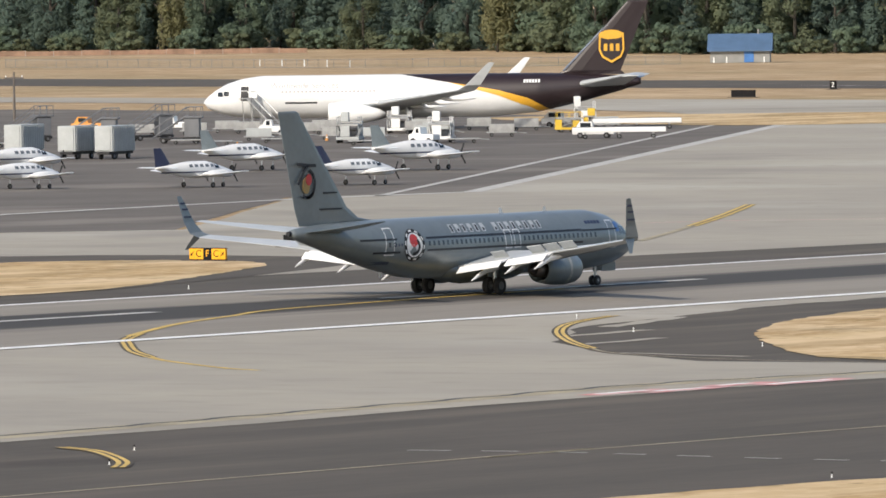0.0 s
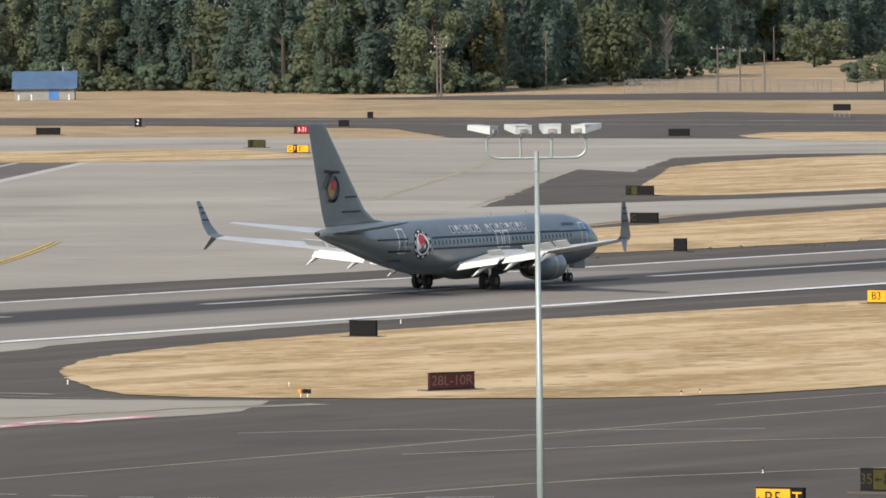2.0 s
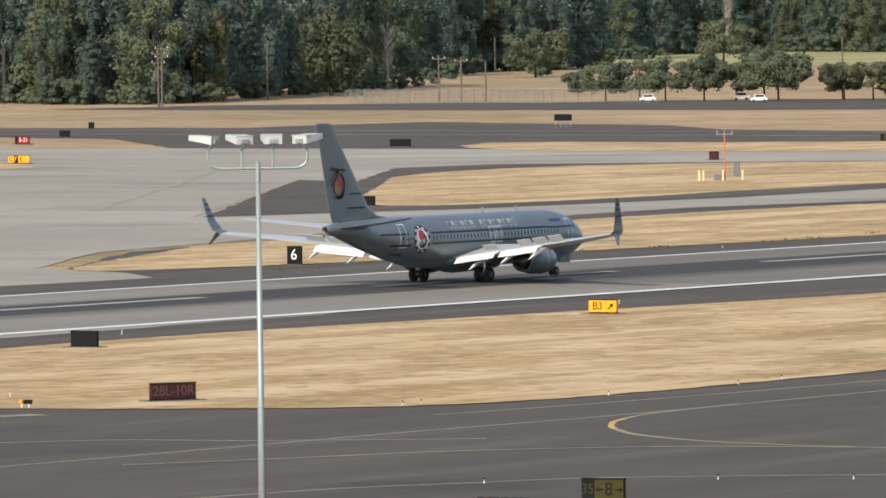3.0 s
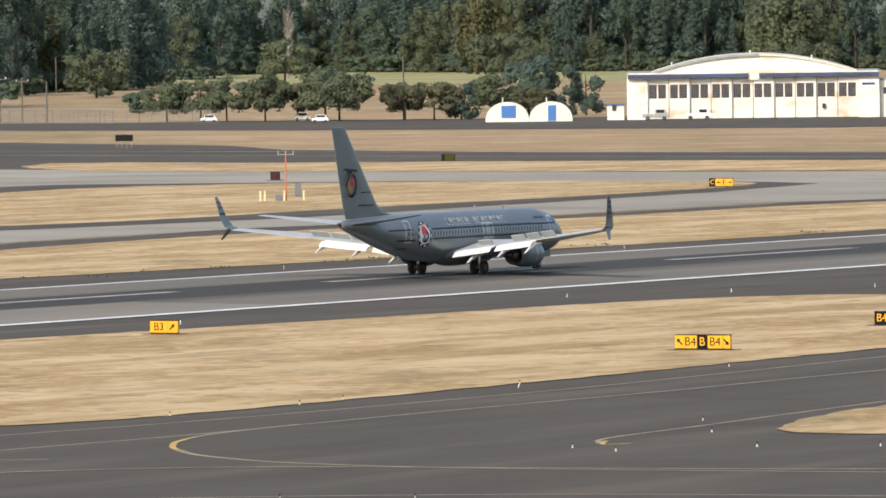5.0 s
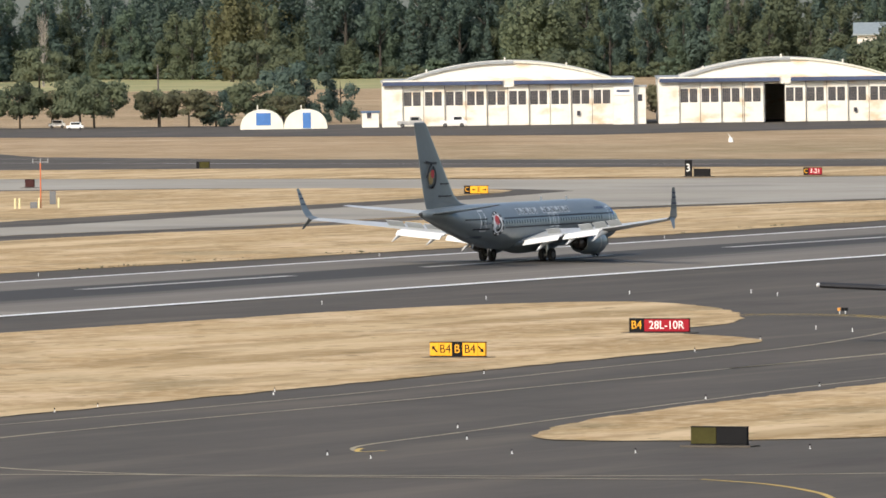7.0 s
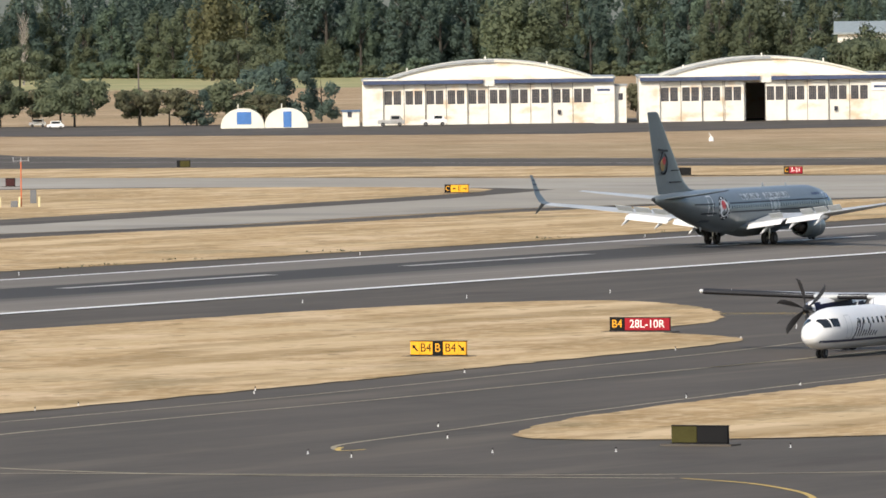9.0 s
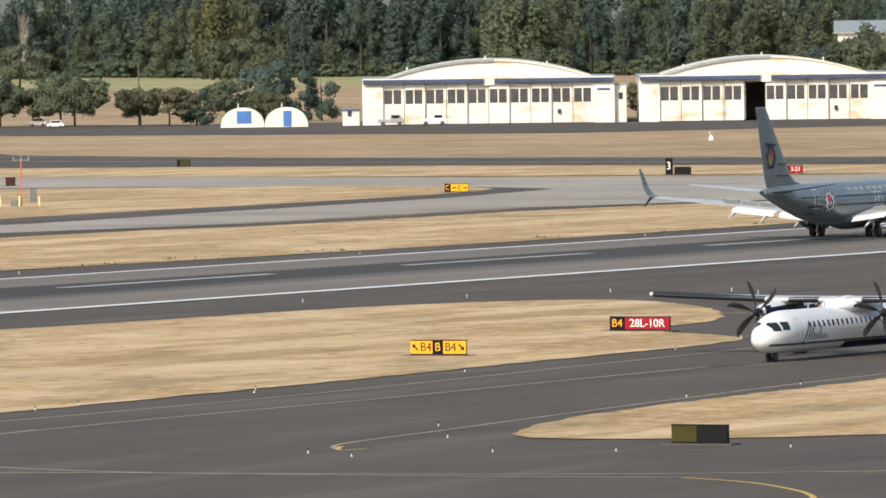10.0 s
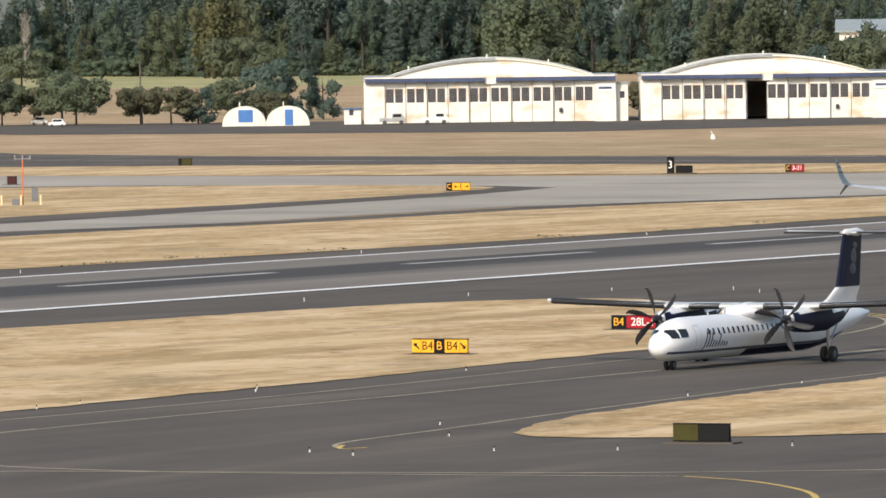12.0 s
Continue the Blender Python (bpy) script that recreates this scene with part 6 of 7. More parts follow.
def hangar(m, open_bay, label):
    """A barrel-roofed hangar, 45 m wide; local x along its front, y into its depth."""
    top = empty("hangar", m)
    tagged(top, label, "hangar", "hangars")
    w, depth, eave = 45.0, 42.0, 8.0
    bay0, bay1, n = 3.7, 41.3, 10
    bm = bmesh.new()
    box(bm, 0, bay0, 0, depth, 0, eave)
    part("end_wall", bm, WALL, top)
    bm = bmesh.new()
    box(bm, bay1, w, 0, depth, 0, eave)
    part("end_wall", bm, WALL, top)
    bm = bmesh.new()
    box(bm, bay0, bay1, depth - 0.4, depth, 0, eave)
    part("back_wall", bm, WALL, top)
    bm = bmesh.new()
    box(bm, bay0, bay1, 0.9, 1.2, 6.9, eave)
    part("lintel", bm, WALL, top)
    # the arched gable and roof
    x0, x1, rise = 4.0, 41.0, 3.15
    arc = [(x0 + (x1 - x0) * i / 36, eave + rise * (1 - ((2 * i / 36) - 1) ** 2)) for i in range(37)]
    bm = bmesh.new()
    loft(bm, [[(x, y, z) for x, z in arc] for y in (0.6, 1.0)])
    part("gable", bm, WALL, top)
    bm = bmesh.new()
    loft(bm, [[(x, y, z + 0.35) for x, z in arc] + [(x, y, z + 0.02) for x, z in arc[::-1]] for y in (0.3, depth)])
    part("roof", bm, ROOFING, top)
    bm = bmesh.new()
    loft(bm, [[(x, y, z + 0.38) for x, z in arc[:20]] + [(x, y, z - 0.05) for x, z in arc[19::-1]] for y in (0.1, 0.3)])
    part("roof_edge", bm, ROOF_EDGE, top)
    bm = bmesh.new()
    box(bm, -0.2, w + 0.2, -0.2, depth + 0.2, eave + 0.003, eave + 0.3)
    part("flat_roof", bm, ROOF_EDGE, top)
    for a, b in ((0.2, 21.6), (23.6, 44.8)):
        bm = bmesh.new()
        box(bm, a, b, -0.9, 0.0, 7.35, 8.05)
        part("canopy", bm, FASCIA, top, "weathered blue door canopy")
        bm = bmesh.new()
        box(bm, a, b, -0.95, 0.0, 8.053, 8.3)
        part("canopy_edge", bm, WALL, top)
    bm = bmesh.new()
    box(bm, 21.6, 23.6, -0.3, 0.6, 6.9, 8.6)
    part("centre_post", bm, WALL, top)
    pw = (bay1 - bay0) / n
    for k in range(n):
        dy = 0.85 if open_bay and k == 4 else (0.15 if k % 2 else 0.45)
        a = bay0 + k * pw - (3.45 if open_bay and k == 4 else 0)
        bm = bmesh.new()
        box(bm, a + 0.03, a + pw - 0.03, dy, dy + 0.25, 0.1, 7.3)
        d = part("door_panel", bm, WALL, top, "sliding hangar door panel, whitewashed and stained")
        for q in (0, 1):
            wx = a + 0.25 + q * 1.62
            bm = bmesh.new()
            box(bm, wx, wx + 1.36, dy - 0.03, dy + 0.01, 3.75, 6.2)
            wd = part("window", bm, OLD_GLASS, d)
            bm = bmesh.new()
            for i in range(1, 4):
                box(bm, wx + 1.36 * i / 4 - 0.025, wx + 1.36 * i / 4 + 0.025, dy - 0.05, dy - 0.03, 3.75, 6.2)
            for i in range(1, 5):
                box(bm, wx, wx + 1.36, dy - 0.056, dy - 0.05, 3.75 + 2.45 * i / 5 - 0.02, 3.75 + 2.45 * i / 5 + 0.02)
            part("glazing_grid", bm, SEAM, wd)
        bm = bmesh.new()
        box(bm, a - 0.05, a + 0.05, 0.05, 0.12, 0.1, 7.3)
        part("seam", bm, SEAM, d)
    # a small square opening and door in one panel, a sign board on the end wall
    bm = bmesh.new()
    box(bm, 34.8, 35.4, 0.05, 0.12, 1.7, 2.5)
    part("hatch", bm, OLD_GLASS, top)
    bm = bmesh.new()
    box(bm, 41.4, 44.9, -0.12, 0.0, 5.2, 6.7, 0.03)
    bd = part("board", bm, WHITE_PAINT, top, "white sign board with a blue bar")
    bm = bmesh.new()
    box(bm, 41.9, 44.2, -0.15, -0.12, 5.75, 6.15)
    part("board_bar", bm, FASCIA, bd)
    for x in (8.0, 22.0, 33.0):
        bm = bmesh.new()
        z = eave + rise * (1 - (2 * (x - x0) / (x1 - x0) - 1) ** 2)
        tube(bm, (x, 3, z), (x, 3, z + 0.75), 0.12, seg=8)
        bmesh.ops.create_icosphere(bm, subdivisions=1, radius=0.2, matrix=Matrix.Translation((x, 3, z + 0.85)))
        part("roof_vent", bm, WALL, top)
    return top


TURN = -64.0
hangar(pose(1647.6, 834.8, 0.02, 0, 0, TURN), False, "white barrel-roofed hangar with a row of windowed doors")
hangar(pose(1669.2, 790.2, 0.02, 0, 0, TURN) @ pose(-0.2, 0, 0), True, "white barrel-roofed hangar with one door open")


def annex(m, w, d, h, label, blue):
    top = empty("annex", m)
    tagged(top, label, "building")
    bm = bmesh.new()
    box(bm, 0, w, 0, d, 0, h)
    part("wall", bm, WALL, top)
    bm = bmesh.new()
    box(bm, -0.2, w + 0.2, -0.2, d, h, h + 0.3)
    part("roof", bm, BLUE_ROOF if blue else ROOF_EDGE, top)
    bm = bmesh.new()
    box(bm, w * 0.3, w * 0.3 + 0.8, -0.05, 0.0, h * 0.62, h * 0.62 + 1.2)
    part("window", bm, OLD_GLASS, top)
    bm = bmesh.new()
    box(bm, w * 0.55, w * 0.55 + 0.9, -0.05, 0.0, 0, 2.1)
    part("door", bm, WALL, top)


annex(pose(1667.3, 794.4, 0.02, 0, 0, TURN) @ pose(0.15, 1.5, 0), 2.0, 8, 6.6, "low white link building between the hangars", False)
annex(pose(1646.0, 838.0, 0.02, 0, 0, TURN) @ pose(0, 0.5, 0), 3.0, 6, 2.6, "small white lean-to with blue roof", True)


def hut(m, door):
    top = empty("arched_hut", m)
    tagged(top, ("cream arched hut with a blue roller door", "cream arched hut with a blue door")[door], "hut", "arched huts")
    CREAM = bpy.data.materials["cream_wall"] if "cream_wall" in bpy.data.materials else mat("cream_wall", (0.80, 0.77, 0.66), 0.75, 0, 0.06, 2.0)
    arc = [(3.75 * math.cos(math.pi * i / 20), 3.45 * math.sin(math.pi * i / 20) ** 0.85) for i in range(21)]
    bm = bmesh.new()
    loft(bm, [[(x, y, z) for x, z in arc] for y in (0, 9)])
    part("shell", bm, CREAM, top)
    bm = bmesh.new()
    loft(bm, [[(x * k, y, z * k) for x, z in arc] for y, k in ((-0.05, 1.03), (0.3, 1.03))])
    part("front_rib", bm, CREAM, top)
    bm = bmesh.new()
    if door == 0:
        box(bm, -1.0, 1.6, -0.12, -0.055, 0.7, 2.9)
    else:
        box(bm, -0.5, 0.95, -0.12, -0.055, 0.1, 2.9)
    part("door", bm, BLUE_PAINT, top, "blue door")
    bm = bmesh.new()
    tube(bm, (-0.8, 2, 3.3), (-0.8, 2, 4.3), 0.1, seg=8)
    part("flue", bm, CREAM, top)


hut(pose(1632.3, 851.0, 0.02, 0, 0, -64), 0)
hut(pose(1635.7, 844.0, 0.02, 0, 0, -64), 1)


def blue_house():
    top = empty("pump_house", pose(1603.6, 1091, 0, 0, 0, -58))
    tagged(top, "grey block building with a blue metal gable roof", "building")
    CREAMY = mat("grey_block_wall", (0.27, 0.27, 0.26), 0.8, 0, 0.08, 1.5)
    bm = bmesh.new()
    box(bm, 0, 11.2, 0, 7, 0, 2.3)
    part("wall", bm, CREAMY, top)
    bm = bmesh.new()
    loft(bm, [[(x, -0.7, 2.3), (x, 3.5, 5.4), (x, 7.7, 2.3), (x, 7.7, 2.1), (x, 3.5, 5.1), (x, -0.7, 2.1)] for x in (-0.5, 11.7)])
    rf = part("roof", bm, BLUE_ROOF, top, "blue standing-seam metal roof")
    for k in range(22):
        bm = bmesh.new()
        x = -0.3 + k * 0.55
        loft(bm, [[(x + q, -0.7, 2.31), (x + q, 3.5, 5.41), (x + q, 3.5, 5.47), (x + q, -0.7, 2.37)] for q in (0, 0.06)])
        part("roof_seam", bm, BLUE_ROOF, rf)
    bm = bmesh.new()
    box(bm, 6.4, 8.2, -0.1, 0.0, 0.05, 2.05)
    part("door", bm, BLUE_PAINT, top, "blue double door")
    bm = bmesh.new()
    tube(bm, (9.0, 3.5, 5.3), (9.0, 3.5, 6.2), 0.2, seg=8)
    part("flue", bm, CREAMY, top)
    for x in (0.8, 3.2, 10.2):
        bm = bmesh.new()
        tube(bm, (x, -2.0, 0), (x, -2.0, 1.1), 0.12, seg=8)
        part("guard_post", bm, SIGN_WHITE, top)


blue_house()


def apron_hut():
    top = empty("apron_shelter", pose(951, 752, 0, 0, 0, -54))
    tagged(top, "tan apron building with a green-grey roof", "building")
    TAN = mat("tan_wall", (0.52, 0.40, 0.24), 0.8, 0, 0.06, 2.0)
    bm = bmesh.new()
    box(bm, -9, 1.2, 0, 5, 0, 4.6)
    part("wall", bm, TAN, top)
    bm = bmesh.new()
    loft(bm, [[(x, -0.5, 4.6), (x, 5.5, 4.6), (x, 5.5, 5.0), (x, 2.5, 5.6), (x, -0.5, 5.0)] for x in (-9.4, 1.6)])
    part("roof", bm, FIN_GREY, top)
    bm = bmesh.new()
    box(bm, 1.2, 1.25, 0.6, 4.0, 0.2, 3.6)
    part("shutter", bm, FASCIA, top)


apron_hut()


def far_house():
    top = empty("far_warehouse", pose(2268, 1021, 0, 0, 0, -66))
    tagged(top, "far white building with a green-grey roof among trees", "building")
    bm = bmesh.new()
    box(bm, 0, 40, 0, 20, 0, 13.0)
    part("wall", bm, WALL, top)
    bm = bmesh.new()
    loft(bm, [[(x, -1, 12.9), (x, 10, 15.6), (x, 21, 12.9), (x, 21, 12.5), (x, -1, 12.5)] for x in (-1, 41)])
    part("roof", bm, FIN_GREY, top)
    for k in range(7):
        bm = bmesh.new()
        box(bm, 2 + k * 5.2, 5.2 + k * 5.2, -0.1, 0.0, 9.6, 11.2)
        part("window", bm, OLD_GLASS, top)


far_house()
for x, y, l, mm in ((1643.5, 827, "grey pickup truck parked by the hangar door", STEEL), (1646.5, 820, "white car parked by the hangar door", WHITE_PAINT)):
    vehicle(pose(x, y, 0.01, 0, 0, -64), "parked_vehicle", l, "car", mm, 4.8, 0.45)
for x, y in ((1649, 921), (1640, 893), (1668, 912)):
    vehicle(pose(x, y, 0, 0, 0, -64), "parked_van", "white van parked by the trees", "van", WHITE_PAINT, 4.4, 0.2).scale = (0.7, 0.7, 0.75)


# ---- poles and fence ----
WOOD = mat("weathered_pole_wood", (0.14, 0.12, 0.105), 0.85, 0, 0.15, 1.0, stretch=(4, 4, 0.4))


def utility_pole(x, y, h, arms):
    top = empty("utility_pole", pose(x, y, 0, 0, 0, -60))
    tagged(top, "weathered grey wooden utility pole", "utility pole", "utility poles")
    bm = bmesh.new()
    tube(bm, (0, 0, 0), (0, 0, h), 0.2, 0.13, 10)
    part("pole", bm, WOOD, top)
    for k in range(arms):
        bm = bmesh.new()
        z = h - 0.9 - k * 1.6
        box(bm, -1.3, 1.3, -0.1, 0.1, z, z + 0.22, 0.02)
        ar = part("crossarm", bm, WOOD, top)
        for u in (-1.1, 0.0, 1.1):
            bm = bmesh.new()
            tube(bm, (u, 0, z + 0.22), (u, 0, z + 0.5), 0.08, 0.05, 6)
            part("insulator", bm, SIGN_WHITE, ar)


for q in ((1618, 1006, 11.6, 2), (1620, 1008, 10.6, 2), (1713, 1052, 10.6, 0), (1708, 1038, 11.6, 0), (2230, 1316, 13.5, 0), (2226, 1307, 10.8, 1), (1671, 978, 8.8, 1), (1669, 972, 8.4, 1), (1666, 965, 7.6, 0), (1672, 893, 11.5, 0), (2180, 1260, 8.5, 0), (2250, 1300, 12, 0), (1095, 858, 6.6, 1), (2610, 1180, 25, 1)):
    utility_pole(*q)


def fence(points, h, label):
    top = empty("fence")
    tagged(top, label, "fence")
    MESH = bpy.data.materials["chain_link"] if "chain_link" in bpy.data.materials else mat("chain_link", (0.22, 0.22, 0.215), 0.6, 0.3, 0.1, 1.0)
    for (xa, ya), (xb, yb) in zip(points, points[1:]):
        n = int(math.dist((xa, ya), (xb, yb)) / 3.0)
        bm = bmesh.new()
        d = Vector((xb - xa, yb - ya, 0)).normalized()
        for z in (0.1, h):
            tube(bm, (xa, ya, z), (xb, yb, z), 0.04, seg=5)
        k, total = 0.0, math.dist((xa, ya), (xb, yb))
        while k < total:
            tube(bm, (xa + d.x * k, ya + d.y * k, 0.1), (xa + d.x * k, ya + d.y * k, h), 0.018, seg=3)
            k += 0.35
        tagged(part("fence_mesh", bm, MESH, top), kind="stuff")
        for i in range(n + 1):
            bm = bmesh.new()
            x, y = xa + (xb - xa) * i / n, ya + (yb - ya) * i / n
            tube(bm, (x, y, 0), (x, y, h + 0.15), 0.045, seg=6)
            part("post", bm, MESH, top)


fence([(1657, 990), (1648, 935), (1642, 915)], 2.4, "grey chain-link fence before the trees")
fence([(1675, 1000), (1640, 936)], 2.4, "grey chain-link fence along the field")
fence([(1585, 1085), (1570, 1110), (1560, 1150), (1580, 1240)], 1.6, "low grey wire fence by the field")
for k in range(5):
    bm = bmesh.new()
    tube(bm, (1570 + k * 5, 1150 + k * 9, 0), (1570 + k * 5, 1150 + k * 9, 1.3), 0.11, seg=8)
    tagged(part("marker_post", bm, SIGN_WHITE), "short white marker post on the field", "post", "marker posts")
NETTING = mat("faded_orange_netting", (0.30, 0.19, 0.13), 0.8, 0, 0.2, 2.0)
bar = empty("barrier_netting", pose(1745, 1345, 0, 0, 0, -55))
tagged(bar, "faded orange construction netting along the field", "barrier")
for k in range(15):
    bm = bmesh.new()
    box(bm, -45 + k * 6, -39.1 + k * 6, -0.02, 0.02, 0.15, 1.2 + 0.1 * math.sin(k * 2.1))
    part("net", bm, NETTING, bar)
    bm = bmesh.new()
    tube(bm, (-45.05 + k * 6, 0, -0.2), (-45.05 + k * 6, 0, 1.4), 0.05, seg=6)
    part("post", bm, STEEL, bar)
bm = bmesh.new()
tube(bm, (0, 0, 0), (0, 0, 0.7), 0.42, 0.3, 10)
tube(bm, (0, 0, 0.7), (-0.2, 0.3, 1.3), 0.07, 0.05, 8)
mk = part("marker", bm, SIGN_WHITE)
mk.matrix_basis = pose(1460, 679, 0)
tagged(mk, "small white field marker", "marker")
for m in (SIGN_BLACK, SIGN_OLIVE, SIGN_RED, SIGN_MAROON):
    m.node_tree.nodes["Principled BSDF"].inputs["Specular IOR Level"].default_value = 0.15


# ---- trees ----
BARK = mat("bark", (0.055, 0.048, 0.038), 0.9, 0, 0.15, 0.6, stretch=(3, 3, 0.6))
# Greens lifted and blued: the distance haze is in their colour.
HAZED_LEAVES = [mat("hazed_leaves_" + n, c, 0.7, 0, size=3.0, tone=t, per_object=0.15) for n, c, t in (
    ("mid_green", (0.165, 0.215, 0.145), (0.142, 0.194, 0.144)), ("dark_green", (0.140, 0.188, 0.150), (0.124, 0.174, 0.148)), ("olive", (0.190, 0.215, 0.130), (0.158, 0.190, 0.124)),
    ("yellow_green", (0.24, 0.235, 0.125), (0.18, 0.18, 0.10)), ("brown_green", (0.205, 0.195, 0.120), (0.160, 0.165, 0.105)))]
for leaf in HAZED_LEAVES:
    # thin leaves let part of the light through
    n, l = leaf.node_tree.nodes, leaf.node_tree.links
    bsdf, out = n["Principled BSDF"], n["Material Output"]
    bsdf.inputs["Specular IOR Level"].default_value = 0.08
    tr, mx = n.new("ShaderNodeBsdfTranslucent"), n.new("ShaderNodeMixShader")
    l.new(bsdf.inputs["Base Color"].links[0].from_socket, tr.inputs["Color"])
    mx.inputs[0].default_value = 0.58
    l.new(bsdf.outputs[0], mx.inputs[1])
    l.new(tr.outputs[0], mx.inputs[2])
    l.new(mx.outputs[0], out.inputs["Surface"])


def crown_mesh(lobes, count, size, rnd, droop=0.0):
    """Many small bent leaf clumps spread over and inside a set of ellipsoid lobes (x, y, z, rx, ry, rz)."""
    verts, faces, normals = [], [], []
    weights = [a[3] * a[5] for a in lobes]
    for _ in range(count):
        x, y, z, rx, ry, rz = rnd.choices(lobes, weights)[0]
        while True:
            v = Vector((rnd.gauss(0, 1), rnd.gauss(0, 1), rnd.gauss(0, 1)))
            if v.length > 0.1:
                break
        v.normalize()
        r = 1.0 - abs(rnd.gauss(0, 0.24)) if rnd.random() < 0.85 else rnd.uniform(0.9, 1.22)
        r *= 1 + 0.16 * math.sin(v.x * 7 + x) * math.cos(v.z * 6 + y)
        c = Vector((x + v.x * rx * r, y + v.y * ry * r, max(0.4, z + v.z * rz * r)))
        s = size * rnd.uniform(0.55, 1.35)
        q = Vector((v.x * 1.3 + rnd.uniform(-0.6, 0.6), v.y * 1.3 + rnd.uniform(-0.6, 0.6), v.z * 1.0 + rnd.uniform(-0.3, 0.8)))
        m = q.normalized().to_track_quat("Z", "Y").to_matrix() @ Matrix.Rotation(rnd.uniform(0, 6.28), 3, "Z")
        k = len(verts)
        for u, w, h in ((-0.55, -0.35, 0), (0.3, -0.55, -0.12), (0.6, 0.35, 0.05), (-0.3, 0.55, -0.1)):
            p = c + m @ Vector((u * s, w * s, h * s))
            p.z -= droop * s * abs(w)
            verts.append(p)
            normals.append((v * 0.85 + q.normalized() * 0.2 + Vector((0, 0, 0.45))).normalized())
        faces.append((k, k + 1, k + 2, k + 3))
    me = bpy.data.meshes.new("crown")
    me.from_pydata(verts, [], faces)
    me.normals_split_custom_set_from_vertices(normals)
    return me


def tree(h, spread, shape, leaf, seed, count, size, label):
    rnd = random.Random(seed)
    top = empty("tree", pose(0, 0, 0))
    tagged(top, label, "tree", "trees round the field")
    lobes = []
    if shape == "tall":
        # upright sprays round a leaning core, narrower towards an uneven top
        for k in range(34):
            u = k / 33
            wd = spread * (0.50 + 0.50 * math.sin(math.pi * min(1, 0.3 + 0.7 * u)))
            a, d = rnd.uniform(0, 6.28), wd * math.sqrt(rnd.uniform(0.05, 0.75))
            lobes.append((math.cos(a) * d, math.sin(a) * d, h * (0.06 + 0.86 * u ** 1.2) + rnd.uniform(-0.04, 0.04) * h, wd * rnd.uniform(0.20, 0.36), wd * rnd.uniform(0.20, 0.36), h * rnd.uniform(0.06, 0.13)))
    elif shape == "fir":
        for k in range(30):
            u = k / 29
            wd = spread * (1.0 - 0.93 * u)
            a = k * 2.4 + rnd.uniform(-0.5, 0.5)
            d = wd * rnd.uniform(0.15, 0.6)
            lobes.append((math.cos(a) * d, math.sin(a) * d, h * (0.04 + 0.94 * u), wd * rnd.uniform(0.35, 0.6) + 0.25, wd * rnd.uniform(0.35, 0.6) + 0.25, h * rnd.uniform(0.03, 0.06)))
    elif shape == "willow":
        for k in range(60):
            a = rnd.uniform(0, 6.28)
            d = spread * rnd.uniform(0.1, 0.7)
            lobes.append((math.cos(a) * d, math.sin(a) * d, h * rnd.uniform(0.22, 0.82) * (1 - 0.25 * d / spread), spread * 0.2, spread * 0.2, h * rnd.uniform(0.12, 0.24)))
    elif shape == "orchard":
        # a clear stem below a wide, flat-bottomed crown
        for k in range(26):
            a = rnd.uniform(0, 6.28)
            d = spread * math.sqrt(rnd.uniform(0.0, 0.72))
            lobes.append((math.cos(a) * d, math.sin(a) * d, h * (rnd.uniform(0.34, 0.86) - 0.16 * (d / spread) ** 2), spread * rnd.uniform(0.18, 0.32), spread * rnd.uniform(0.18, 0.32), h * rnd.uniform(0.07, 0.14)))
    else:
        for k in range(22):
            a = rnd.uniform(0, 6.28)
            d = spread * math.sqrt(rnd.uniform(0.0, 0.65))
            lobes.append((math.cos(a) * d, math.sin(a) * d, h * (rnd.uniform(0.10, 0.86) - 0.12 * (d / spread) ** 2), spread * rnd.uniform(0.2, 0.34), spread * rnd.uniform(0.2, 0.34), h * rnd.uniform(0.08, 0.15)))
    me = crown_mesh(lobes, count, size, rnd, 0.5 if shape == "willow" else 0.0)
    me.materials.append(leaf)
    crown = new("crown", me)
    crown.parent = top
    bm = bmesh.new()
    r0 = h * 0.022
    tube(bm, (0, 0, -0.2), (0, 0, h * 0.45), r0, r0 * 0.65, 8)
    tube(bm, (0, 0, h * 0.44), (rnd.uniform(-0.3, 0.3), rnd.uniform(-0.3, 0.3), h * 0.86), r0 * 0.65, r0 * 0.15, 8)
    part("trunk", bm, BARK, top)
    for k in range(6):
        bm = bmesh.new()
        a, z = k * 1.05 + rnd.uniform(-0.3, 0.3), h * rnd.uniform(0.22, 0.6)
        tube(bm, (0, 0, z), (math.cos(a) * spread * 0.6, math.sin(a) * spread * 0.6, z + h * 0.16), r0 * 0.4, r0 * 0.1, 6)
        part("limb", bm, BARK, top)
    return top


PALE_BARK = mat("pale_dead_bark", (0.33, 0.30, 0.26), 0.85, 0, 0.15, 1.0)


def snag(m, h):
    """A bare grey poplar."""
    top = empty("bare_tree", m)
    tagged(top, "bare grey poplar among green trees", "tree")
    rnd = random.Random(int(h * 10))
    bm = bmesh.new()
    tube(bm, (0, 0, 0), (0, 0, h), 0.35, 0.05, 8)
    part("trunk", bm, PALE_BARK, top)
    for k in range(60):
        bm = bmesh.new()
        z, a = h * (0.25 + 0.6 * k / 60), rnd.uniform(0, 6.28)
        tube(bm, (0, 0, z), (math.cos(a) * 1.6, math.sin(a) * 1.6, z + h * 0.16), 0.12, 0.03, 5)
        part("limb", bm, PALE_BARK, top)


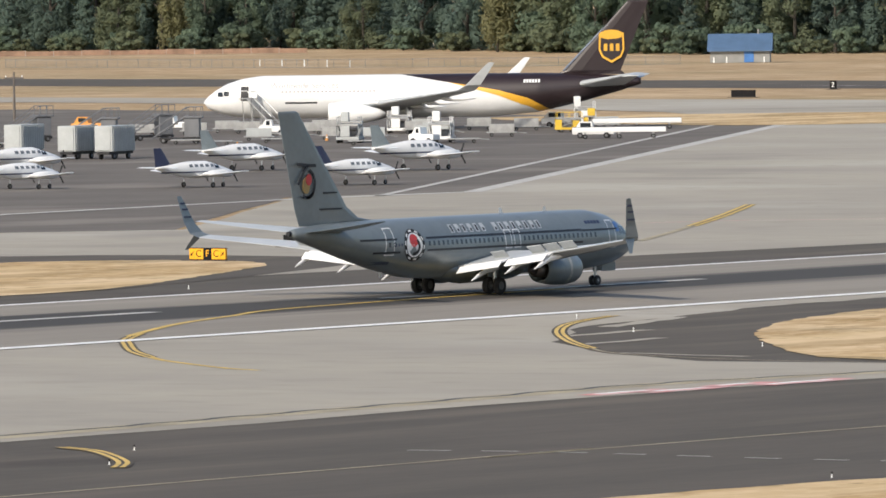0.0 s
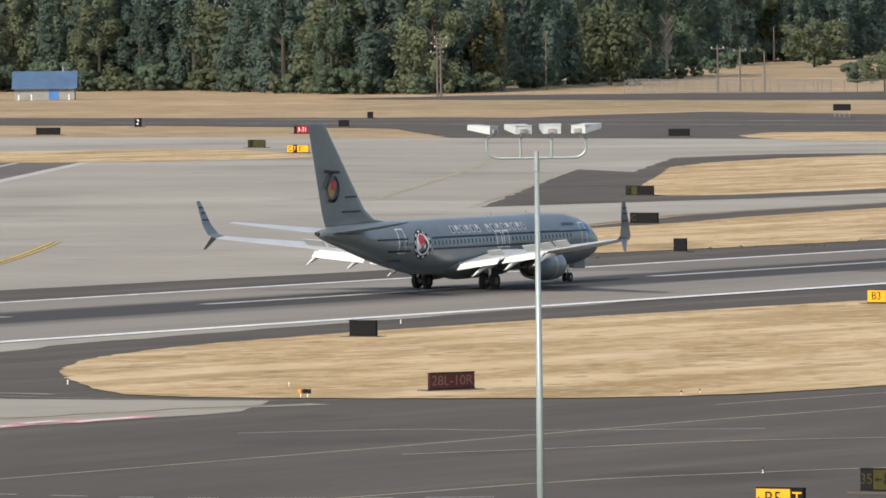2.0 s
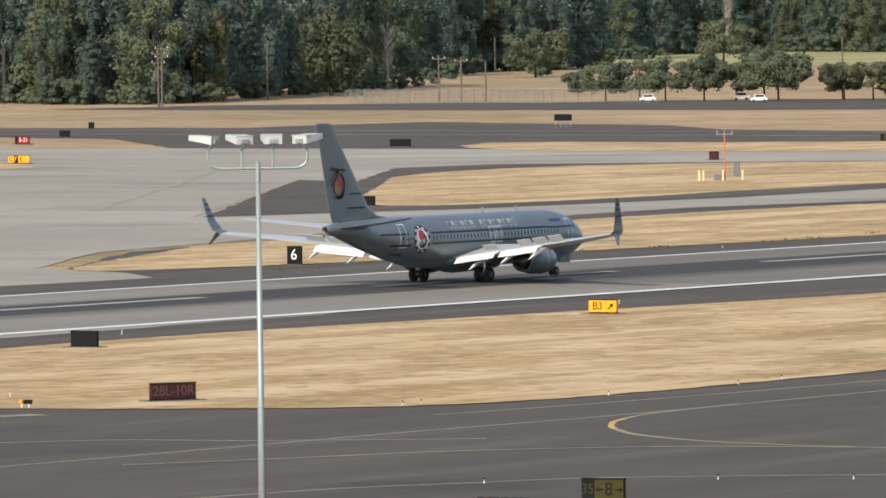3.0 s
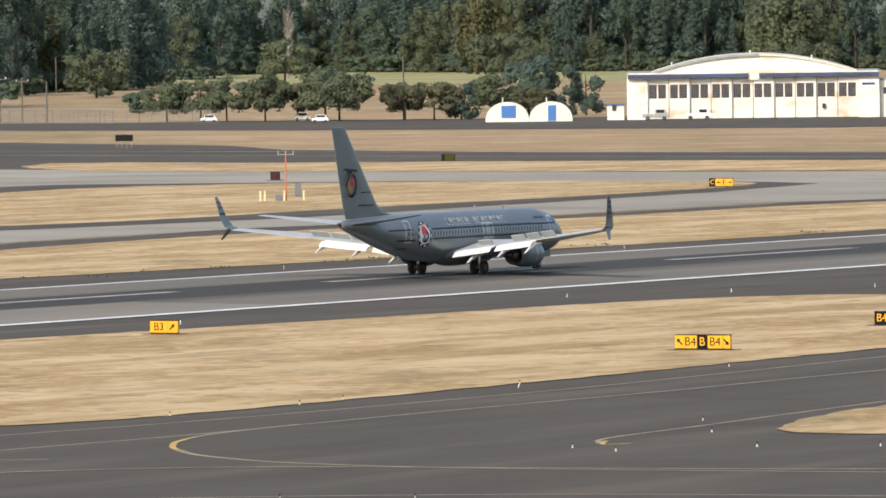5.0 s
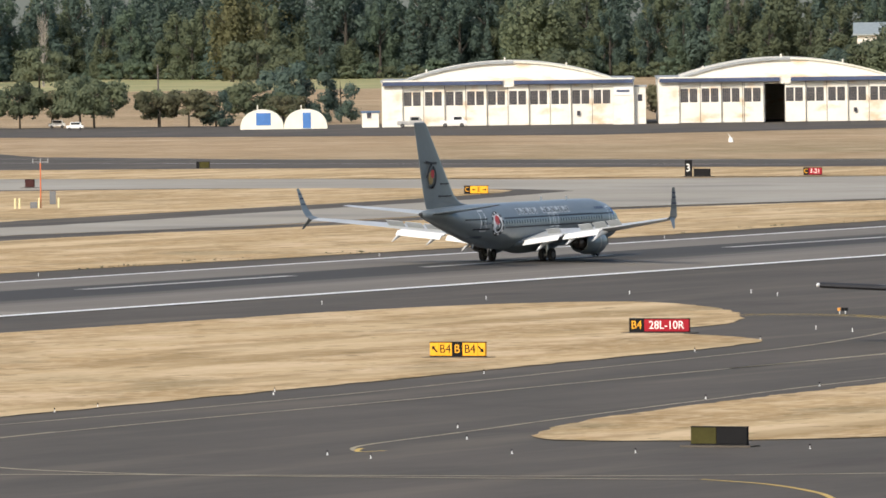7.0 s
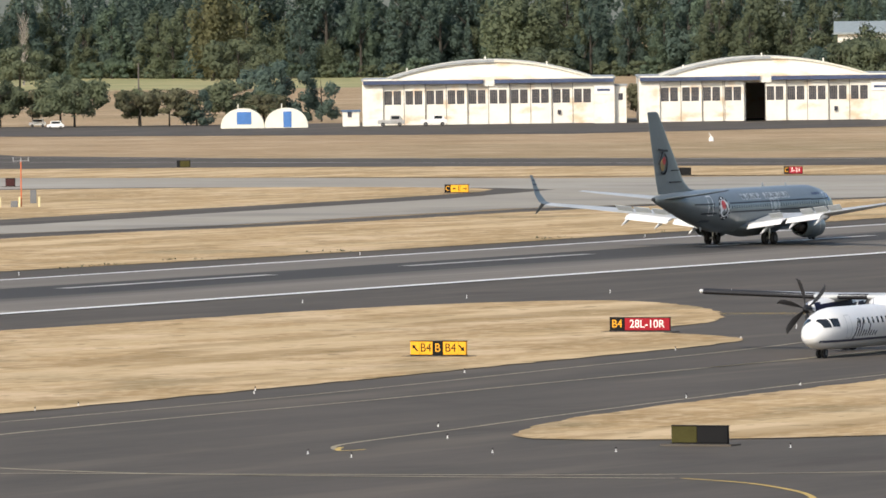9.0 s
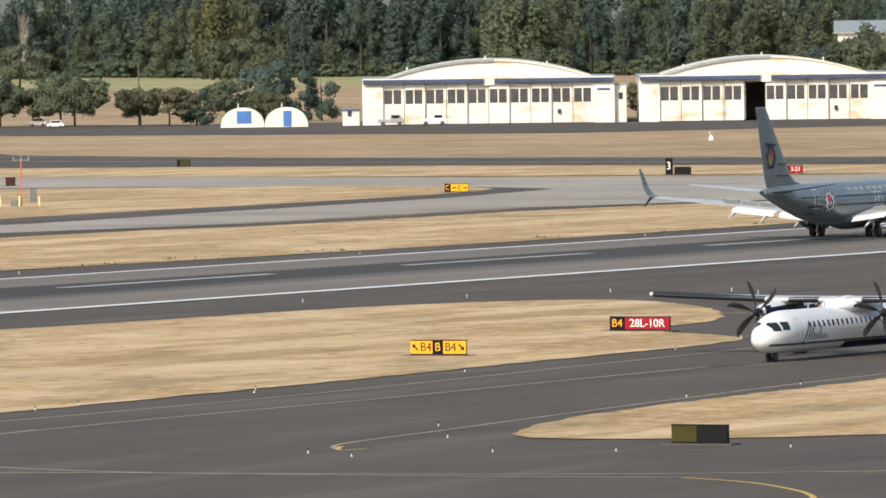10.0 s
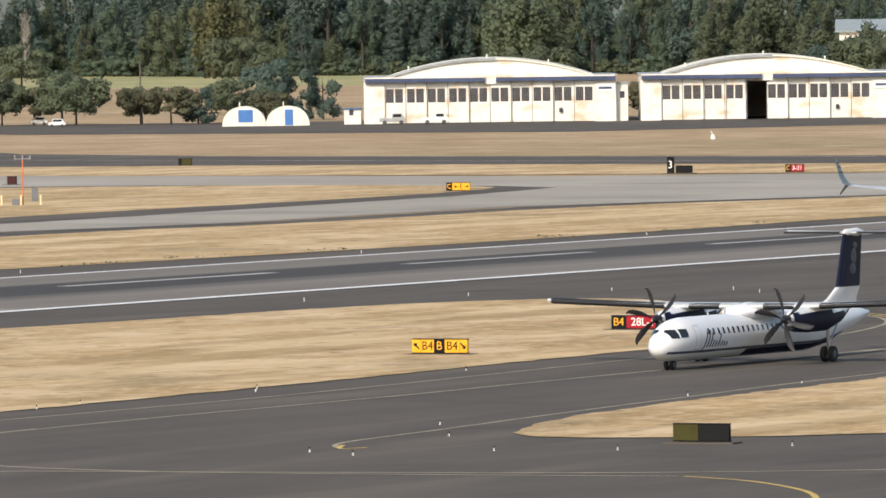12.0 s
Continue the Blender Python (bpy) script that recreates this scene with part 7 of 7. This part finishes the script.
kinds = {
    "tall": [tree(27, 7.6, "tall", HAZED_LEAVES[0], 11, 5200, 0.54, "tall mid-green broadleaf tree at the wood's edge"), tree(24, 8.0, "tall", HAZED_LEAVES[2], 12, 5200, 0.54, "tall olive-green broadleaf tree at the wood's edge"), tree(28, 7.2, "tall", HAZED_LEAVES[1], 13, 5200, 0.54, "tall dark green tree in a dense wood")],
    "fir": [tree(28, 5.6, "fir", HAZED_LEAVES[1], 14, 4000, 0.5, "dark green conifer in a dense wood"), tree(24, 6.2, "fir", HAZED_LEAVES[1], 15, 4000, 0.5, "dark green conifer in a dense wood")],
    "willow": [tree(17, 8.0, "willow", HAZED_LEAVES[2], 16, 4600, 0.52, "drooping yellowish-green willow by the wood"), tree(20, 6.8, "willow", HAZED_LEAVES[3], 17, 4600, 0.52, "yellow-green tree turning to autumn colour")],
    "round": [tree(9, 5.6, "orchard", HAZED_LEAVES[2], 18, 3600, 0.36, "bushy green tree on a short clear stem"), tree(8, 5.0, "orchard", HAZED_LEAVES[4], 19, 3000, 0.36, "brownish-green tree on a short clear stem"), tree(10, 5.0, "round", HAZED_LEAVES[1], 20, 3600, 0.36, "dark green bushy tree beside the huts")],
    "bush": [tree(6, 4.2, "round", HAZED_LEAVES[0], 21, 1500, 0.5, "low green scrub at the wood's edge"), tree(5, 3.6, "round", HAZED_LEAVES[2], 22, 1300, 0.5, "low olive scrub at the wood's edge")],
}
spare = [t for ts in kinds.values() for t in ts]


def plant(kind, i, x, y, scale, rnd):
    ob = kinds[kind][i % len(kinds[kind])]
    m = pose(x, y, -0.05, 0, 0, rnd.uniform(0, 360))
    t = copy_thing(ob, m)
    t.scale = (scale * rnd.uniform(0.9, 1.1),) * 2 + (scale,)
    return t


# how far off the wood's edge stands, by bearing
EDGE = [(22.5, 2500), (24.0, 2760), (25.0, 2850), (26.2, 2950), (27.5, 2950), (28.6, 3060), (29.2, 2960), (29.6, 2560), (30.3, 2500), (30.55, 2420), (30.75, 2150), (31.3, 2060), (31.8, 1945), (32.5, 1975), (33.3, 2070), (34.2, 2080), (35.0, 2140), (36.3, 2290), (37.2, 2290), (39.5, 2360)]


def wood():
    """Two rows of single trees along the edge; the depth of the wood behind them is one joined mass."""
    rnd = random.Random(5)
    back = {}
    az = 23.5
    while az < 38.7:
        base = lerp_table(EDGE, az)[0]
        for row in range(4):
            a = az + rnd.uniform(-0.06, 0.06)
            d = base + 6 + row * 14 + rnd.uniform(-6, 6)
            x, y = d * math.cos(radians(a)), d * math.sin(radians(a))
            p = rnd.random()
            patch = noise.noise(Vector((a * 1.3, row * 0.5, 3.0)))
            if patch > 0.12:
                kind = "fir" if p < 0.45 else "tall"
            elif patch < -0.3:
                kind = "willow" if p < 0.5 else "tall"
            else:
                kind = "tall" if p < 0.85 else ("fir" if p < 0.91 else "willow")
            i, size = rnd.randrange(3), rnd.uniform(0.7, 1.1) * (0.85, 1.1, 1.35, 1.55)[row]
            if patch > 0.12 and kind == "tall":
                i = 2
            if row < 2:
                plant(kind, i, x, y, size, rnd)
            else:
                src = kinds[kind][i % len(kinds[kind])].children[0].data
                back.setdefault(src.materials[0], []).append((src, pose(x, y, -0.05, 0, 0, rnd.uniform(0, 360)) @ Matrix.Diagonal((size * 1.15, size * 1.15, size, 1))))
        for _ in range(2):
            a, d = az + rnd.uniform(-0.1, 0.1), base - rnd.uniform(-2, 6)
            plant("bush", rnd.randrange(2), d * math.cos(radians(a)), d * math.sin(radians(a)), rnd.uniform(0.6, 1.15), rnd)
        az += 0.235 * 2200 / base * rnd.uniform(0.8, 1.2)
    verts, faces, slots, normals, at = [], [], [], [], 0
    for k, pieces in enumerate(back.values()):
        for src, m in pieces:
            co = np.empty(len(src.vertices) * 3)
            src.vertices.foreach_get("co", co)
            mm = np.array(m)
            part_of = len(src.vertices) // 4 * 5 // 8 * 4
            co = (co.reshape(-1, 3) @ mm[:3, :3].T + mm[:3, 3])[:part_of]
            verts.append(co)
            no = np.empty(len(src.loops) * 3)
            src.corner_normals.foreach_get("vector", no)
            no = (no.reshape(-1, 3) @ np.array(m.to_quaternion().to_matrix()).T)[:part_of]
            normals.append(no)
            f = np.arange(len(co)).reshape(-1, 4) + at
            faces.append(f)
            slots += [k] * len(f)
            at += len(co)
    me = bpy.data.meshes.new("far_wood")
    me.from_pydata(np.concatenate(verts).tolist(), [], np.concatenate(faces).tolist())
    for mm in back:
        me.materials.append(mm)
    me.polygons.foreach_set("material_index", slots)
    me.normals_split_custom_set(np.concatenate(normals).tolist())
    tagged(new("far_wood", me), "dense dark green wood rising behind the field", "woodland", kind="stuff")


wood()
rt = random.Random(9)
for kind, i, x, y, s in (("round", 0, 1660, 936, 0.85), ("round", 0, 1662, 930, 0.9), ("round", 0, 1661, 924, 0.95), ("round", 0, 1663, 917, 1.0), ("round", 1, 1668, 913, 0.95), ("round", 0, 1664, 905, 1.1), ("round", 0, 1662, 901, 1.05), ("round", 1, 1667, 890, 0.9), ("round", 0, 1672, 893, 0.8),
                         ("round", 1, 1665, 883, 0.95), ("round", 2, 1668, 879, 0.7), ("round", 0, 1683, 880, 0.95), ("round", 1, 1686, 874, 0.75), ("round", 2, 1712, 888, 1.2), ("round", 2, 1710, 883, 1.1), ("round", 2, 1716, 878, 0.85), ("round", 0, 1700, 882, 0.7),
                         ("round", 1, 1695, 800, 0.95), ("round", 1, 1698, 797, 0.9), ("bush", 0, 1780, 1010, 0.8), ("bush", 0, 2045, 1208, 0.56), ("bush", 1, 2089, 1230, 0.62), ("bush", 0, 2063, 1211, 0.47), ("bush", 1, 2263, 1324, 0.64), ("bush", 1, 2316, 1350, 0.73), ("bush", 0, 1953, 1144, 0.53), ("bush", 1, 2284, 1326, 0.55), ("bush", 0, 2399, 1387, 0.74), ("bush", 1, 1905, 1120, 0.53), ("bush", 0, 2037, 1189, 0.74), ("bush", 1, 2127, 1237, 0.73), ("bush", 0, 2306, 1328, 0.51), ("bush", 1, 1858, 1097, 0.67), ("bush", 1, 1841, 1090, 0.48), ("bush", 1, 2080, 1190, 0.9), ("bush", 0, 2150, 1170, 1.1), ("round", 0, 2100, 1020, 1.3), ("round", 0, 2300, 1200, 1.5), ("round", 0, 2250, 1235, 1.4), ("round", 0, 2060, 1180, 1.3), ("round", 0, 2100, 939, 1.3), ("round", 2, 2116, 938, 1.1), ("willow", 0, 2593, 1266, 1.55), ("willow", 0, 2599, 1264, 1.35), ("willow", 1, 2568, 1348, 1.5), ("willow", 1, 2574, 1346, 1.2), ("willow", 1, 2511, 1411, 1.3), ("willow", 0, 1767, 1059, 1.15), ("willow", 0, 2036, 909, 1.0), ("round", 0, 1992, 885, 1.5), ("round", 0, 1999, 895, 1.5), ("round", 2, 2006, 904, 1.3)):
    plant(kind, i, x, y, s * (1.08 if kind == "round" else 1.0), rt)
for x, y, h in ((2590, 1205, 26), (2595, 1202, 24), (2480, 1360, 20), (2560, 1130, 27), (1850, 1095, 14)):
    snag(pose(x, y, 0), h)
for t in spare:
    t.matrix_basis = pose(rt.uniform(2650, 2750), rt.uniform(1560, 1640), -0.05)


# ---- weeds ----
def weeds():
    """Darker weeds along the far shoulder of the runway."""
    rnd = random.Random(3)
    verts, faces = [], []
    for _ in range(34):
        x, y = rnd.uniform(705, 1100), 427.5 + abs(rnd.gauss(0, 2.5))
        for _ in range(rnd.randrange(4, 14)):
            px, py, s, t = x + rnd.gauss(0, 0.5), y + rnd.gauss(0, 0.5), rnd.uniform(0.05, 0.16), rnd.uniform(0, 3.14)
            k = len(verts)
            z = rnd.uniform(0.03, 0.18)
            verts += [(px - s * math.cos(t), py - s * math.sin(t), z), (px + s * math.cos(t), py + s * math.sin(t), z), (px + rnd.uniform(-0.2, 0.2), py, z + s)]
            faces.append((k, k + 1, k + 2))
    me = bpy.data.meshes.new("weeds")
    me.from_pydata(verts, [], faces)
    me.materials.append(HAZED_LEAVES[4])
    tagged(new("weeds", me), "low dark weeds along the runway shoulder", "weeds", kind="stuff")


weeds()


# ---- what moves ----
def motions():
    walk(plane, [(t, pose(x, 394.3, 0.335)) for t, x in JET_ROWS])
    walk(turbo, [(t, pose(588.7 + 7.62 * (12 - t), 270.4, 0.01, 0, 0, 180)) for t in (0, 3, 6, 9, 12)])
    for hub in spinners:
        x, y, z = hub.location
        walk(hub, [(k * 0.5, pose(x, y, z, 60 * k + 4, 0, 0)) for k in range(25)])


motions()
